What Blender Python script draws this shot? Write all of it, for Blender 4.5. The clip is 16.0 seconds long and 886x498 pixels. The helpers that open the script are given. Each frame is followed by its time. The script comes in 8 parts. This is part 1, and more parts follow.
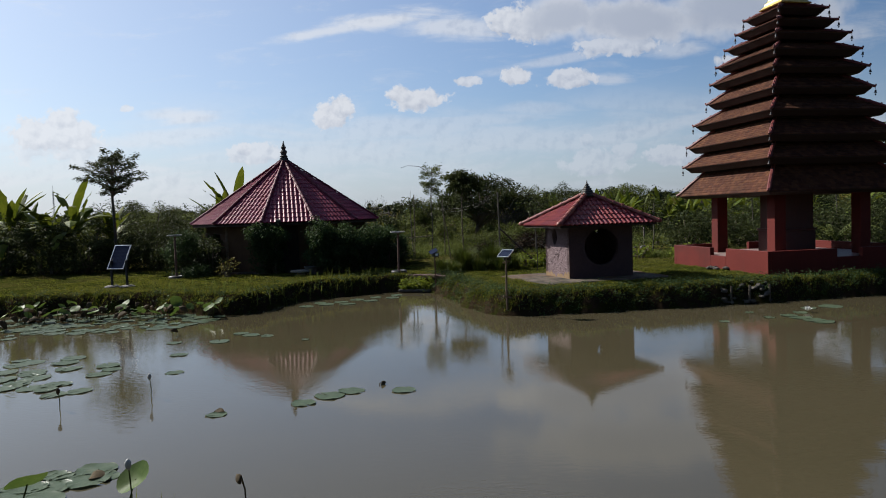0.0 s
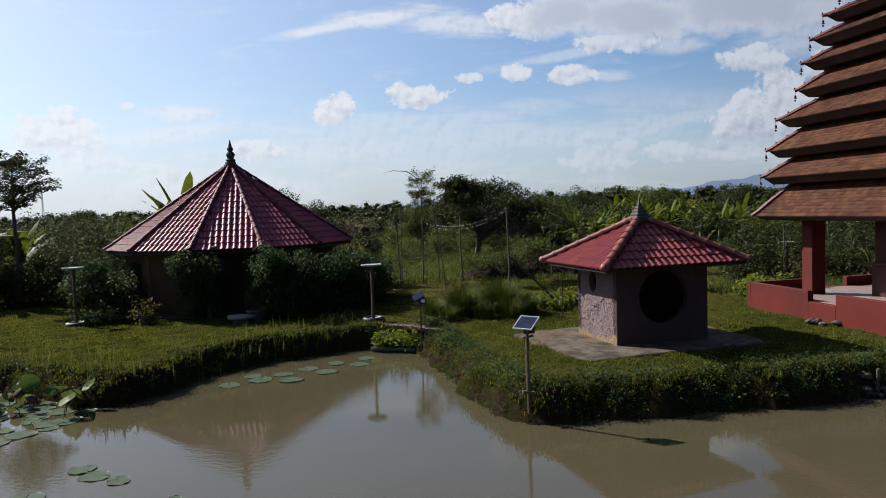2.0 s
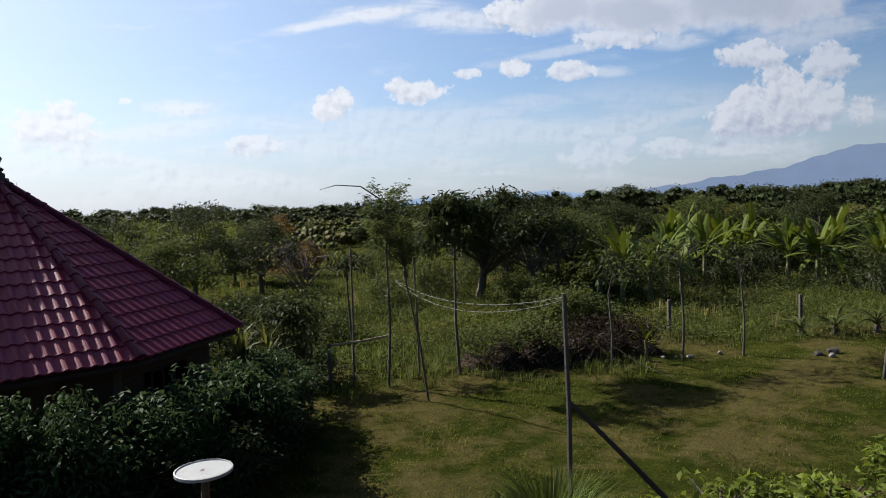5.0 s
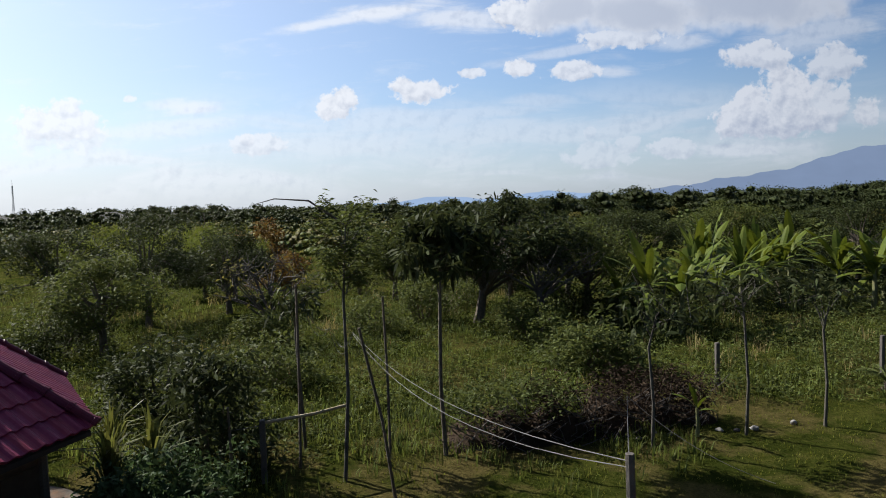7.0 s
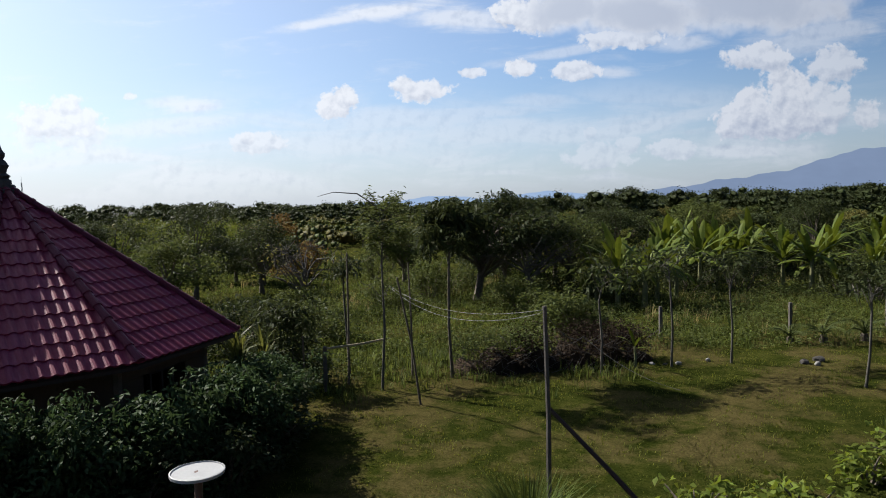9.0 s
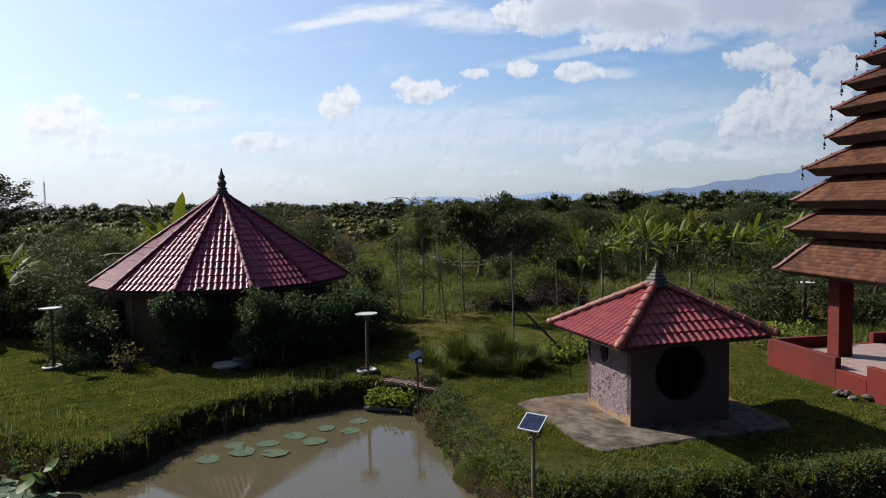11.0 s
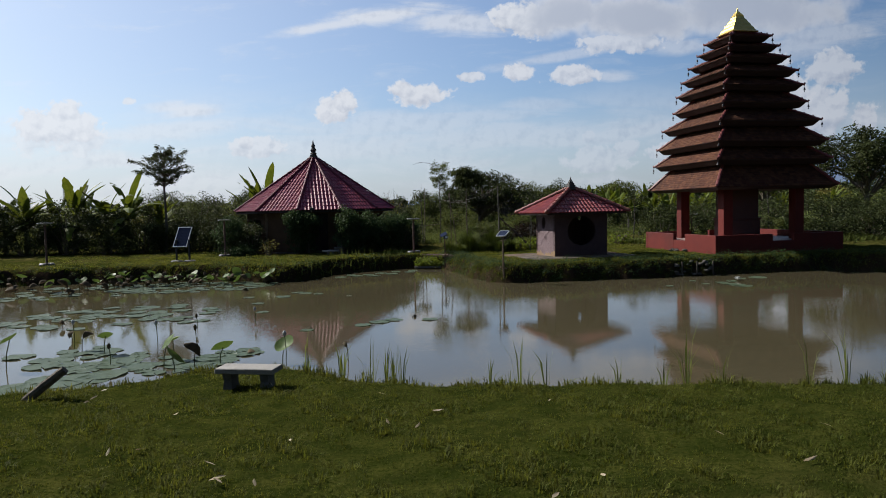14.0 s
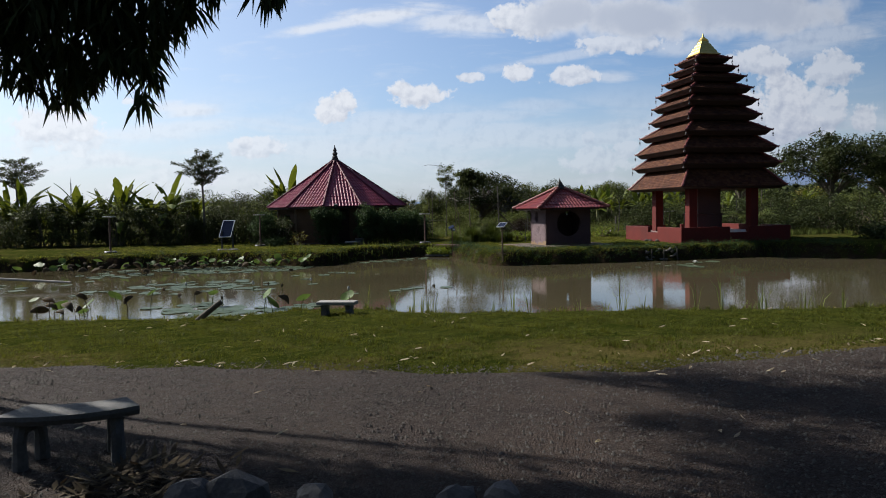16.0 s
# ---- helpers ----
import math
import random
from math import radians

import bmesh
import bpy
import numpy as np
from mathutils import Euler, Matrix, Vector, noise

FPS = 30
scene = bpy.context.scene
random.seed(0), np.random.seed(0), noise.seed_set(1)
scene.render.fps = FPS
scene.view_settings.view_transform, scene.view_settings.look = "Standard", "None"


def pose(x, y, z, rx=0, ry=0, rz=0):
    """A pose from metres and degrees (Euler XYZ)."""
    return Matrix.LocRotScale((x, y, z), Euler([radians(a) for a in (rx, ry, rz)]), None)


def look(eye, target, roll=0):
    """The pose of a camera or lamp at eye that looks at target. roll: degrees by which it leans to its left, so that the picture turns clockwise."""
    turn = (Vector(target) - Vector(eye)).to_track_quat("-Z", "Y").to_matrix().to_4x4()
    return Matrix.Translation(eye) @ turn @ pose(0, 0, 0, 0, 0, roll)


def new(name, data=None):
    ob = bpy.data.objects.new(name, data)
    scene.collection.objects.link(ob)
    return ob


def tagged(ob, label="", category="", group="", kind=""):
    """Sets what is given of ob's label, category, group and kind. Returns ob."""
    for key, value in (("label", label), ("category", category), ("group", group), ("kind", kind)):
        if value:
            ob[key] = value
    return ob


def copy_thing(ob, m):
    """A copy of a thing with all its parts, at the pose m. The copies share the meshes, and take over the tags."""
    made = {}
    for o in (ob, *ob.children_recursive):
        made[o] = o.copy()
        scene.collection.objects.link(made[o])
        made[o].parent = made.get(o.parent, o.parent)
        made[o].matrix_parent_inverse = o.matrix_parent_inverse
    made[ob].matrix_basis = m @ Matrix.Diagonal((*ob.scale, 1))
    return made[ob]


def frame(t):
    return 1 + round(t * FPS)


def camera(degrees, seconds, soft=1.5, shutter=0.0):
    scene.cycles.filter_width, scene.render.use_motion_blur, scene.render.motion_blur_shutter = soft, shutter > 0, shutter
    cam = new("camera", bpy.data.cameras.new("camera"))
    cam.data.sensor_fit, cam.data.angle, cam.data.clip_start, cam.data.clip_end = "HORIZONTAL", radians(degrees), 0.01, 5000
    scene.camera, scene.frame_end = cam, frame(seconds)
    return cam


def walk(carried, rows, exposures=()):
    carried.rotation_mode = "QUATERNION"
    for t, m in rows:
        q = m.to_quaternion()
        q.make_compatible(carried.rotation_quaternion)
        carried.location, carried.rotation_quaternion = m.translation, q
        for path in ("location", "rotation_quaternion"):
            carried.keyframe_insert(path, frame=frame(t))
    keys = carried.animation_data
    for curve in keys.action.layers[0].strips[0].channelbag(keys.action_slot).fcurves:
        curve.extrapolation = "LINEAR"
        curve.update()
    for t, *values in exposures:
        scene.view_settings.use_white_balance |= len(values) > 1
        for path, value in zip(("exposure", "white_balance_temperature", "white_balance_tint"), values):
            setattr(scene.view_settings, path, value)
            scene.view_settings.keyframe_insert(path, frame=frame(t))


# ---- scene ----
cam = camera(65.5, 16.0, 1.0)
METRES, EYE, TILT, LEAN, TURN = 61.0, 2.9, -2.9, 1.9, 0.0
ROWS = [
    (0.0, 0.0, 0.0, 0.0, 0.0, 0.0, -0.0),
    (0.5, 0.0012, 0.0274, 0.0031, -0.0, -0.07, 0.03),
    (1.0, 0.0024, 0.0569, 0.0104, -0.01, -0.14, 0.03),
    (1.5, 0.0038, 0.0877, 0.016, 0.01, -0.23, 0.08),
    (2.0, 0.0051, 0.1192, 0.0201, 0.06, -0.26, 0.08),
    (2.5, 0.0057, 0.1523, 0.024, 0.04, -0.34, 0.1),
    (3.0, 0.0065, 0.1869, 0.0275, -0.01, -0.37, 0.06),
    (3.5, 0.0076, 0.2222, 0.0297, -0.03, -0.44, -0.02),
    (4.0, 0.0087, 0.2584, 0.0318, -0.04, -0.47, -0.05),
    (4.5, 0.0099, 0.2947, 0.0425, -0.09, -0.57, 0.01),
    (7.0, 0.0186, 0.4064, 0.0612, 0.21, -0.65, -0.32),
    (7.5, 0.0191, 0.398, 0.0598, 0.21, -0.66, -0.43),
    (8.0, 0.0186, 0.3804, 0.058, 0.2, -0.68, -0.51),
    (8.5, 0.0173, 0.3549, 0.0559, 0.18, -0.68, -0.61),
    (9.0, 0.0152, 0.3226, 0.0538, 0.17, -0.69, -0.68),
    (11.5, 0.0039, 0.0868, 0.0413, 0.31, -0.62, -0.95),
    (12.0, 0.0021, 0.0324, 0.0338, 0.38, -0.52, -0.88),
    (12.5, -0.0006, -0.0203, 0.0221, 0.28, -0.44, -0.8),
    (13.0, -0.0029, -0.0578, 0.007, 0.16, -0.39, -0.63),
    (13.5, -0.0045, -0.0748, 0.0006, 0.09, -0.38, -0.56),
    (14.0, -0.0053, -0.0849, -0.0088, 0.1, -0.36, -0.54),
    (14.5, -0.0069, -0.0968, -0.0133, 0.08, -0.38, -0.53),
    (15.0, -0.0087, -0.115, -0.0146, 0.07, -0.39, -0.59),
    (15.5, -0.0105, -0.1397, -0.0157, 0.06, -0.37, -0.66),
    (16.0, -0.0122, -0.1676, -0.0166, 0.04, -0.33, -0.65),
]
walk(cam, [(t, pose(0, 0, EYE, TILT, LEAN, TURN) @ pose(METRES * x, METRES * y, METRES * z, 90 + pitch, roll, yaw)) for t, x, y, z, yaw, pitch, roll in ROWS], [(0.0, 0.74), (1.5, 0.80), (2.6, 0.98), (12.3, 1.03), (13.3, 0.86), (14.1, 0.76), (15.0, 0.92), (16.0, 0.9)])

# ---------- light ----------
SUN_DIR = Vector((-0.83 * math.cos(radians(36.5)), 0.556 * math.cos(radians(36.5)), math.sin(radians(36.5)))).normalized()
sun = new("sun", bpy.data.lights.new("sun", "SUN"))
sun.data.energy, sun.data.angle, sun.data.color = 5.0, radians(0.6), (1.0, 0.955, 0.89)
sun.matrix_world = look(SUN_DIR * 60, (0, 0, 0))


class Nodes:
    """A short way to write node trees."""

    def __init__(self, tree):
        self.t = tree
        tree.nodes.clear()

    def n(self, kind, ins=None, **props):
        node = self.t.nodes.new(kind)
        for k, v in props.items():
            setattr(node, k, v)
        for k, v in (ins or {}).items():
            if isinstance(v, bpy.types.NodeSocket):
                self.t.links.new(v, node.inputs[k])
            else:
                node.inputs[k].default_value = v
        return node

    def m(self, op, a, b=0.0, c=0.0, clamp=False):
        return self.n("ShaderNodeMath", {0: a, 1: b, 2: c}, operation=op, use_clamp=clamp).outputs[0]

    def mix(self, f, a, b):
        node = self.n("ShaderNodeMix", {0: f}, data_type="RGBA")
        for i, v in ((6, a), (7, b)):
            if isinstance(v, bpy.types.NodeSocket):
                self.t.links.new(v, node.inputs[i])
            else:
                node.inputs[i].default_value = (*v[:3], 1)
        return node.outputs[2]

    def ramp(self, f, lo, hi):
        return self.n("ShaderNodeMapRange", {0: f, 1: lo, 2: hi}, interpolation_type="SMOOTHSTEP").outputs[0]

    def noise(self, vec, scale, detail=4.0, rough=0.55, distort=0.0):
        return self.n("ShaderNodeTexNoise", {"Vector": vec, "Scale": scale, "Detail": detail, "Roughness": rough, "Distortion": distort})


# ---------- sky ----------
world = bpy.data.worlds.new("world")
scene.world = world
world.use_nodes = True
k = Nodes(world.node_tree)
sky = k.n("ShaderNodeTexSky", sky_type="NISHITA", sun_disc=False, sun_elevation=radians(36.5), sun_rotation=math.atan2(SUN_DIR.x, SUN_DIR.y),
          air_density=1.0, dust_density=1.6, ozone_density=1.4)
way = k.n("ShaderNodeTexCoord").outputs["Generated"]
sep = k.n("ShaderNodeSeparateXYZ", {0: way})
sx, sy, sz = sep.outputs
ahead = k.m("MAXIMUM", sy, 0.05)
su, sv = k.m("DIVIDE", sx, ahead), k.m("DIVIDE", sz, ahead)
plane = k.n("ShaderNodeCombineXYZ", {0: su, 1: sv, 2: 0.0}).outputs[0]
puff = k.noise(plane, 62.0, 7.0, 0.62, 0.2)
bulge = k.noise(plane, 22.0, 3.0, 0.5)
streak_in = k.n("ShaderNodeMapping", {"Vector": plane, "Rotation": (0, 0, radians(-7)), "Scale": (1.0, 4.5, 1.0)}).outputs[0]
streak = k.noise(streak_in, 9.0, 7.0, 0.64, 0.5)
lumpy = k.m("ADD", k.m("MULTIPLY", k.m("SUBTRACT", puff.outputs[0], 0.5), 1.5), k.m("MULTIPLY", k.m("SUBTRACT", bulge.outputs[0], 0.5), 1.5))
combed = k.m("MULTIPLY", k.m("SUBTRACT", streak.outputs[0], 0.5), 2.2)
rolling = k.m("MULTIPLY", k.m("SUBTRACT", bulge.outputs[0], 0.5), 1.0)
# clouds: middle and half size as tangents of the angle, and density; streaks have their turn in degrees before it
HEAPS_SUNWARD = [
    (-0.558, 0.134, 0.066, 0.031, 0.9), (-0.592, 0.114, 0.049, 0.021, 0.6), (-0.534, 0.113, 0.045, 0.021, 0.7), (-0.548, 0.153, 0.025, 0.013, 0.9), (-0.452, 0.167, 0.011, 0.007, 0.8),
    (-0.158, 0.147, 0.031, 0.018, 1), (-0.14, 0.159, 0.018, 0.016, 1), (-0.032, 0.166, 0.043, 0.016, 1), (-0.056, 0.173, 0.021, 0.013, 1), (0.043, 0.19, 0.019, 0.008, 0.9),
    (-0.266, 0.095, 0.039, 0.016, 0.8), (-0.282, 0.103, 0.011, 0.011, 0.9),
]
HEAPS_AWAY = [
    (0.111, 0.197, 0.025, 0.013, 1), (0.187, 0.188, 0.043, 0.014, 0.95), (0.211, 0.101, 0.009, 0.009, 0.6), (0.223, 0.068, 0.049, 0.02, 0.55), (0.263, 0.081, 0.02, 0.016, 0.6),
    (0.333, 0.075, 0.037, 0.015, 0.7), (0.418, 0.112, 0.031, 0.028, 1), (0.446, 0.132, 0.03, 0.034, 1), (0.498, 0.15, 0.039, 0.039, 1), (0.474, 0.111, 0.066, 0.031, 1),
    (0.535, 0.13, 0.049, 0.041, 0.9), (0.554, 0.189, 0.045, 0.026, 0.85), (0.453, 0.202, 0.046, 0.022, 0.95), (0.608, 0.12, 0.021, 0.02, 0.9), (0.12, 0.27, 0.045, 0.026, 1),
    (0.264, 0.234, 0.066, 0.016, 0.9),
]
GREY_BANKS = [
    (0.176, 0.273, 0.074, 0.033, 1), (0.28, 0.267, 0.131, 0.039, 1), (0.441, 0.275, 0.156, 0.045, 0.95), (0.281, 0.341, 0.213, 0.049, 0.9),
]
STREAKS = [
    (-0.365, 0.151, 0.054, 0.014, 0, 0.75), (-0.387, 0.124, 0.094, 0.016, 6, 0.55), (0.244, 0.186, 0.037, 0.008, 0, 0.6), (0.426, 0.069, 0.09, 0.011, 0, 0.7), (0.337, 0.227, 0.049, 0.011, 0, 0.6),
    (0.538, 0.233, 0.107, 0.025, 10, 0.6), (-0.146, 0.268, 0.09, 0.007, 8, 0.75), (-0.073, 0.28, 0.082, 0.012, 5, 0.85), (0.023, 0.267, 0.074, 0.016, -4, 0.75), (0.175, 0.216, 0.09, 0.007, 8, 0.5),
    (0.142, 0.146, 0.057, 0.01, 0, 0.35), (-0.069, 0.123, 0.148, 0.018, 0, 0.45), (0.093, 0.103, 0.181, 0.023, 0, 0.45), (0.296, 0.111, 0.123, 0.013, 10, 0.5), (0.029, 0.133, 0.107, 0.011, 0, 0.4),
    (-0.152, 0.092, 0.164, 0.021, 0, 0.45),
]
CLOUDS = [(*c[:4], 0, c[4], "heap") for c in HEAPS_SUNWARD + HEAPS_AWAY] + [(*c[:4], 0, c[4], "bank") for c in GREY_BANKS] + [(*c, "streak") for c in STREAKS]
cover = None
base_shade = bank = None
for cu, cv, cw, ch, turned, dens, sort in CLOUDS:
    spot = k.n("ShaderNodeMapping", {"Vector": plane, "Location": (cu, cv, 0), "Rotation": (0, 0, radians(turned)), "Scale": (cw, ch, 1)}, vector_type="TEXTURE").outputs[0]
    far = k.n("ShaderNodeVectorMath", {0: spot}, operation="LENGTH").outputs["Value"]
    if sort == "streak":
        mask = k.m("MULTIPLY", k.ramp(k.m("ADD", far, combed), 1.5, 0.35), dens)
        low = None
    else:
        mask = k.m("MULTIPLY", k.ramp(k.m("ADD", far, rolling if sort == "bank" else lumpy), 1.15, 0.60 if sort == "bank" else 0.80), dens)
        if sort == "bank":
            low = k.m("MULTIPLY", mask, k.ramp(k.m("ADD", far, rolling), 1.1, 0.25))
            bank = low if bank is None else k.m("MAXIMUM", bank, low)
            low = None
        else:
            low = k.m("MULTIPLY", k.m("MULTIPLY", mask, k.ramp(k.n("ShaderNodeSeparateXYZ", {0: spot}).outputs[1], 0.25, -0.9)), 0.5)
    cover = mask if cover is None else k.m("MAXIMUM", cover, mask)
    if low is not None:
        base_shade = low if base_shade is None else k.m("MAXIMUM", base_shade, low)
veil = k.noise(k.n("ShaderNodeMapping", {"Vector": plane, "Scale": (1.0, 4.0, 1.0)}).outputs[0], 5.0, 5.0, 0.55, 0.6)
wisps = k.m("MAXIMUM", k.m("MULTIPLY", k.ramp(streak.outputs[0], 0.52, 0.80), 0.3), k.m("MULTIPLY", k.m("MULTIPLY", k.ramp(veil.outputs[0], 0.40, 0.68), 0.62), k.m("MULTIPLY", k.ramp(sv, 0.20, 0.09), k.ramp(sv, 0.0, 0.05))))
cover = k.m("MAXIMUM", cover, k.m("MULTIPLY", wisps, k.ramp(sy, 0.1, 0.4)))
left = k.ramp(k.n("ShaderNodeVectorMath", {0: way, 1: SUN_DIR}, operation="DOT_PRODUCT").outputs["Value"], 0.25, 1.1)
white = k.mix(left, (6.9, 7.4, 8.4), (10.4, 10.7, 11.2))
mist = k.mix(left, (6.4, 7.2, 8.6), (7.7, 8.5, 9.9))
# relief of the clouds: lit from the upper left
away = k.n("ShaderNodeVectorMath", {0: plane, 1: (-0.006, 0.007, 0.0)}, operation="ADD").outputs[0]
relief = k.m("ADD", k.m("MULTIPLY", k.m("SUBTRACT", k.noise(away, 62.0, 5.0, 0.6, 0.2).outputs[0], k.noise(plane, 62.0, 5.0, 0.6, 0.2).outputs[0]), 1.6),
             k.m("MULTIPLY", k.m("SUBTRACT", k.noise(away, 22.0, 3.0, 0.5).outputs[0], bulge.outputs[0]), 2.4))
base_shade = k.m("ADD", k.m("MULTIPLY", base_shade, 0.8), k.m("MULTIPLY", k.m("SUBTRACT", 0.06, relief), 0.8), clamp=True)
base_shade = k.m("ADD", k.m("MULTIPLY", base_shade, k.m("SUBTRACT", 1.0, bank)), k.m("MULTIPLY", bank, 0.66), clamp=True)
base_shade = k.m("MULTIPLY", base_shade, k.m("SUBTRACT", 1.0, k.m("MULTIPLY", left, 0.75)))
grey = k.mix(base_shade, white, (3.6, 4.3, 5.8))
haze = k.m("MAXIMUM", k.m("MULTIPLY", k.ramp(sz, 0.22, 0.0), k.m("ADD", 0.5, k.m("MULTIPLY", left, 0.4))), k.m("MULTIPLY", left, 0.48))
blue = k.n("ShaderNodeMix", {0: 1.0, 6: sky.outputs[0], 7: (0.94, 1.14, 1.40, 1)}, data_type="RGBA", blend_type="MULTIPLY").outputs[2]
clear = k.mix(haze, blue, mist)
across = k.n("ShaderNodeVectorMath", {0: way, 1: (-0.83, 0.556, 0.0)}, operation="DOT_PRODUCT").outputs["Value"]
fall = k.n("ShaderNodeMapRange", {0: across, 1: -0.62, 2: 0.45, 3: 0.46, 4: 1.0}, interpolation_type="SMOOTHSTEP").outputs[0]
k.n("ShaderNodeOutputWorld", {0: k.n("ShaderNodeBackground", {0: k.mix(cover, clear, grey), 1: k.m("MULTIPLY", fall, 0.050)}).outputs[0]})

# ---------- materials ----------


def material(name, col_a, col_b, scale=4.0, rough=0.8, fine=40.0, bump=0.3, metal=0.0, col_c=None, stain=0.0, random_tint=0.0, spec=0.4,
             thin=0.0, island=0.0, dist=0.02):
    """Two colours mixed at two scales, with fine relief; col_c: stains of that colour; thin: light let through leaves."""
    mat = bpy.data.materials.new(name)
    mat.use_nodes = True
    q = Nodes(mat.node_tree)
    pos = q.n("ShaderNodeTexCoord").outputs["Object"]
    big, small = q.noise(pos, scale, 4.0, 0.6), q.noise(pos, fine, 3.0, 0.6)
    f = q.m("ADD", q.m("MULTIPLY", big.outputs[0], 0.65), q.m("MULTIPLY", small.outputs[0], 0.45))
    col = q.mix(q.ramp(f, 0.35, 0.75), col_a, col_b)
    if col_c is not None:
        blot = q.noise(pos, scale * 0.37, 5.0, 0.65, 0.4)
        col = q.mix(q.m("MULTIPLY", q.ramp(blot.outputs[0], 0.5, 0.68), stain), col, col_c)
    tint = None
    if random_tint:
        tint = q.n("ShaderNodeObjectInfo").outputs["Random"]
        amount = random_tint
    elif island:
        tint = q.n("ShaderNodeNewGeometry").outputs["Random Per Island"]
        amount = island
    if tint is not None:
        val = q.m("ADD", 1.0 - amount, q.m("MULTIPLY", tint, 2 * amount))
        col = q.n("ShaderNodeHueSaturation", {"Color": col, "Value": val, "Hue": q.m("ADD", 0.49, q.m("MULTIPLY", tint, 0.02))}).outputs[0]
    nrm = q.n("ShaderNodeBump", {"Height": small.outputs[0], "Strength": bump, "Distance": dist}).outputs[0]
    shader = q.n("ShaderNodeBsdfPrincipled", {"Base Color": col, "Roughness": rough, "Metallic": metal, "Normal": nrm, "Specular IOR Level": spec})
    out = shader.outputs[0]
    if thin:
        trans = q.n("ShaderNodeBsdfTranslucent", {"Color": q.n("ShaderNodeHueSaturation", {"Color": col, "Value": 1.5, "Saturation": 1.1, "Hue": 0.485}).outputs[0]})
        out = q.n("ShaderNodeMixShader", {0: thin, 1: shader.outputs[0], 2: trans.outputs[0]}).outputs[0]
    q.n("ShaderNodeOutputMaterial", {0: out})
    return mat


# Emits its colour evenly, for distance whose haze is put into the colour.
def glowing_backdrop(name, col, strength):
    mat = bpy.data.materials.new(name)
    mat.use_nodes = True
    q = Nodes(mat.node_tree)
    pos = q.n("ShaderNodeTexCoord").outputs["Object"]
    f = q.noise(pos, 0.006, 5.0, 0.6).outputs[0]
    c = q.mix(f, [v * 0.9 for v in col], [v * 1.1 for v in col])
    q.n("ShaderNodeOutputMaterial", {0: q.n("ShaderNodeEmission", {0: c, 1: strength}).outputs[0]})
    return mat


MAT_TILE_HOUSE = material("maroon_glazed_tile", (0.168, 0.0220, 0.048), (0.225, 0.037, 0.068), 3.0, 0.47, 30, 0.12, col_c=(0.12, 0.014, 0.034), stain=0.4, random_tint=0.08, spec=0.13)
MAT_TILE_HOUSE_FAR = material("maroon_glazed_tile_far", (0.168, 0.0220, 0.048), (0.225, 0.037, 0.068), 3.0, 0.47, 30, 0.12, col_c=(0.12, 0.014, 0.034), stain=0.4, island=0.08, spec=0.13)
MAT_RIDGE_HOUSE = material("maroon_ridge", (0.085, 0.010, 0.023), (0.120, 0.016, 0.033), 3.0, 0.6, 25, 0.2, random_tint=0.10, spec=0.2)
MAT_TILE_HUT = material("red_clay_tile", (0.150, 0.014, 0.019), (0.200, 0.027, 0.030), 3.0, 0.50, 30, 0.2, col_c=(0.105, 0.014, 0.016), stain=0.5, random_tint=0.12)
MAT_RIDGE_HUT = material("salmon_ridge", (0.17, 0.045, 0.036), (0.23, 0.075, 0.055), 4.0, 0.55, 25, 0.25, col_c=(0.15, 0.026, 0.024), stain=0.8, random_tint=0.15)
MAT_SHINGLE = material("brown_shingle", (0.044, 0.0160, 0.0090), (0.082, 0.0320, 0.0170), 2.0, 0.85, 30, 0.5, col_c=(0.022, 0.010, 0.007), stain=0.6, island=0.35, spec=0.12)
MAT_FASCIA = material("dark_red_fascia", (0.020, 0.0062, 0.0052), (0.029, 0.0095, 0.0068), 3.0, 0.65, 30, 0.3)
MAT_NECK = material("dark_timber", (0.024, 0.0136, 0.0116), (0.041, 0.024, 0.0170), 3.0, 0.8, 30, 0.3)
MAT_RED = material("red_paint", (0.078, 0.0085, 0.0062), (0.098, 0.0125, 0.0085), 1.2, 0.65, 22, 0.2, col_c=(0.050, 0.010, 0.008), stain=0.6, spec=0.18)
# Darker red for inside the pavilion; the roof's shade is put into it.
MAT_RED_SHADED = material("shaded_red_tile", (0.046, 0.0085, 0.0066), (0.062, 0.0120, 0.0090), 2.0, 0.5, 22, 0.2)
MAT_RED_RIDGE = material("red_ridge_paint", (0.106, 0.0195, 0.0195), (0.139, 0.033, 0.030), 3.0, 0.5, 25, 0.3)
MAT_GOLD = material("gold_leaf", (0.720, 0.500, 0.130), (0.850, 0.620, 0.200), 6.0, 0.34, 40, 0.3, metal=0.85, col_c=(0.400, 0.280, 0.100), stain=0.4)
MAT_FLOOR_PINK = material("pink_floor_tile", (0.200, 0.143, 0.129), (0.238, 0.171, 0.152), 3.0, 0.45, 20, 0.15)
MAT_STONE_GREY = material("grey_stone", (0.043, 0.040, 0.038), (0.076, 0.071, 0.067), 5.0, 0.85, 40, 0.5, col_c=(0.024, 0.026, 0.0190), stain=0.6)
MAT_PLASTER_LILAC = material("lilac_mud_plaster", (0.118, 0.080, 0.086), (0.150, 0.106, 0.112), 2.2, 0.92, 14, 0.9, col_c=(0.092, 0.062, 0.068), stain=0.7, dist=0.06)
MAT_PLASTER_OCHRE = material("ochre_stained_plaster", (0.171, 0.102, 0.045), (0.204, 0.139, 0.082), 3.0, 0.92, 14, 0.8, dist=0.05)
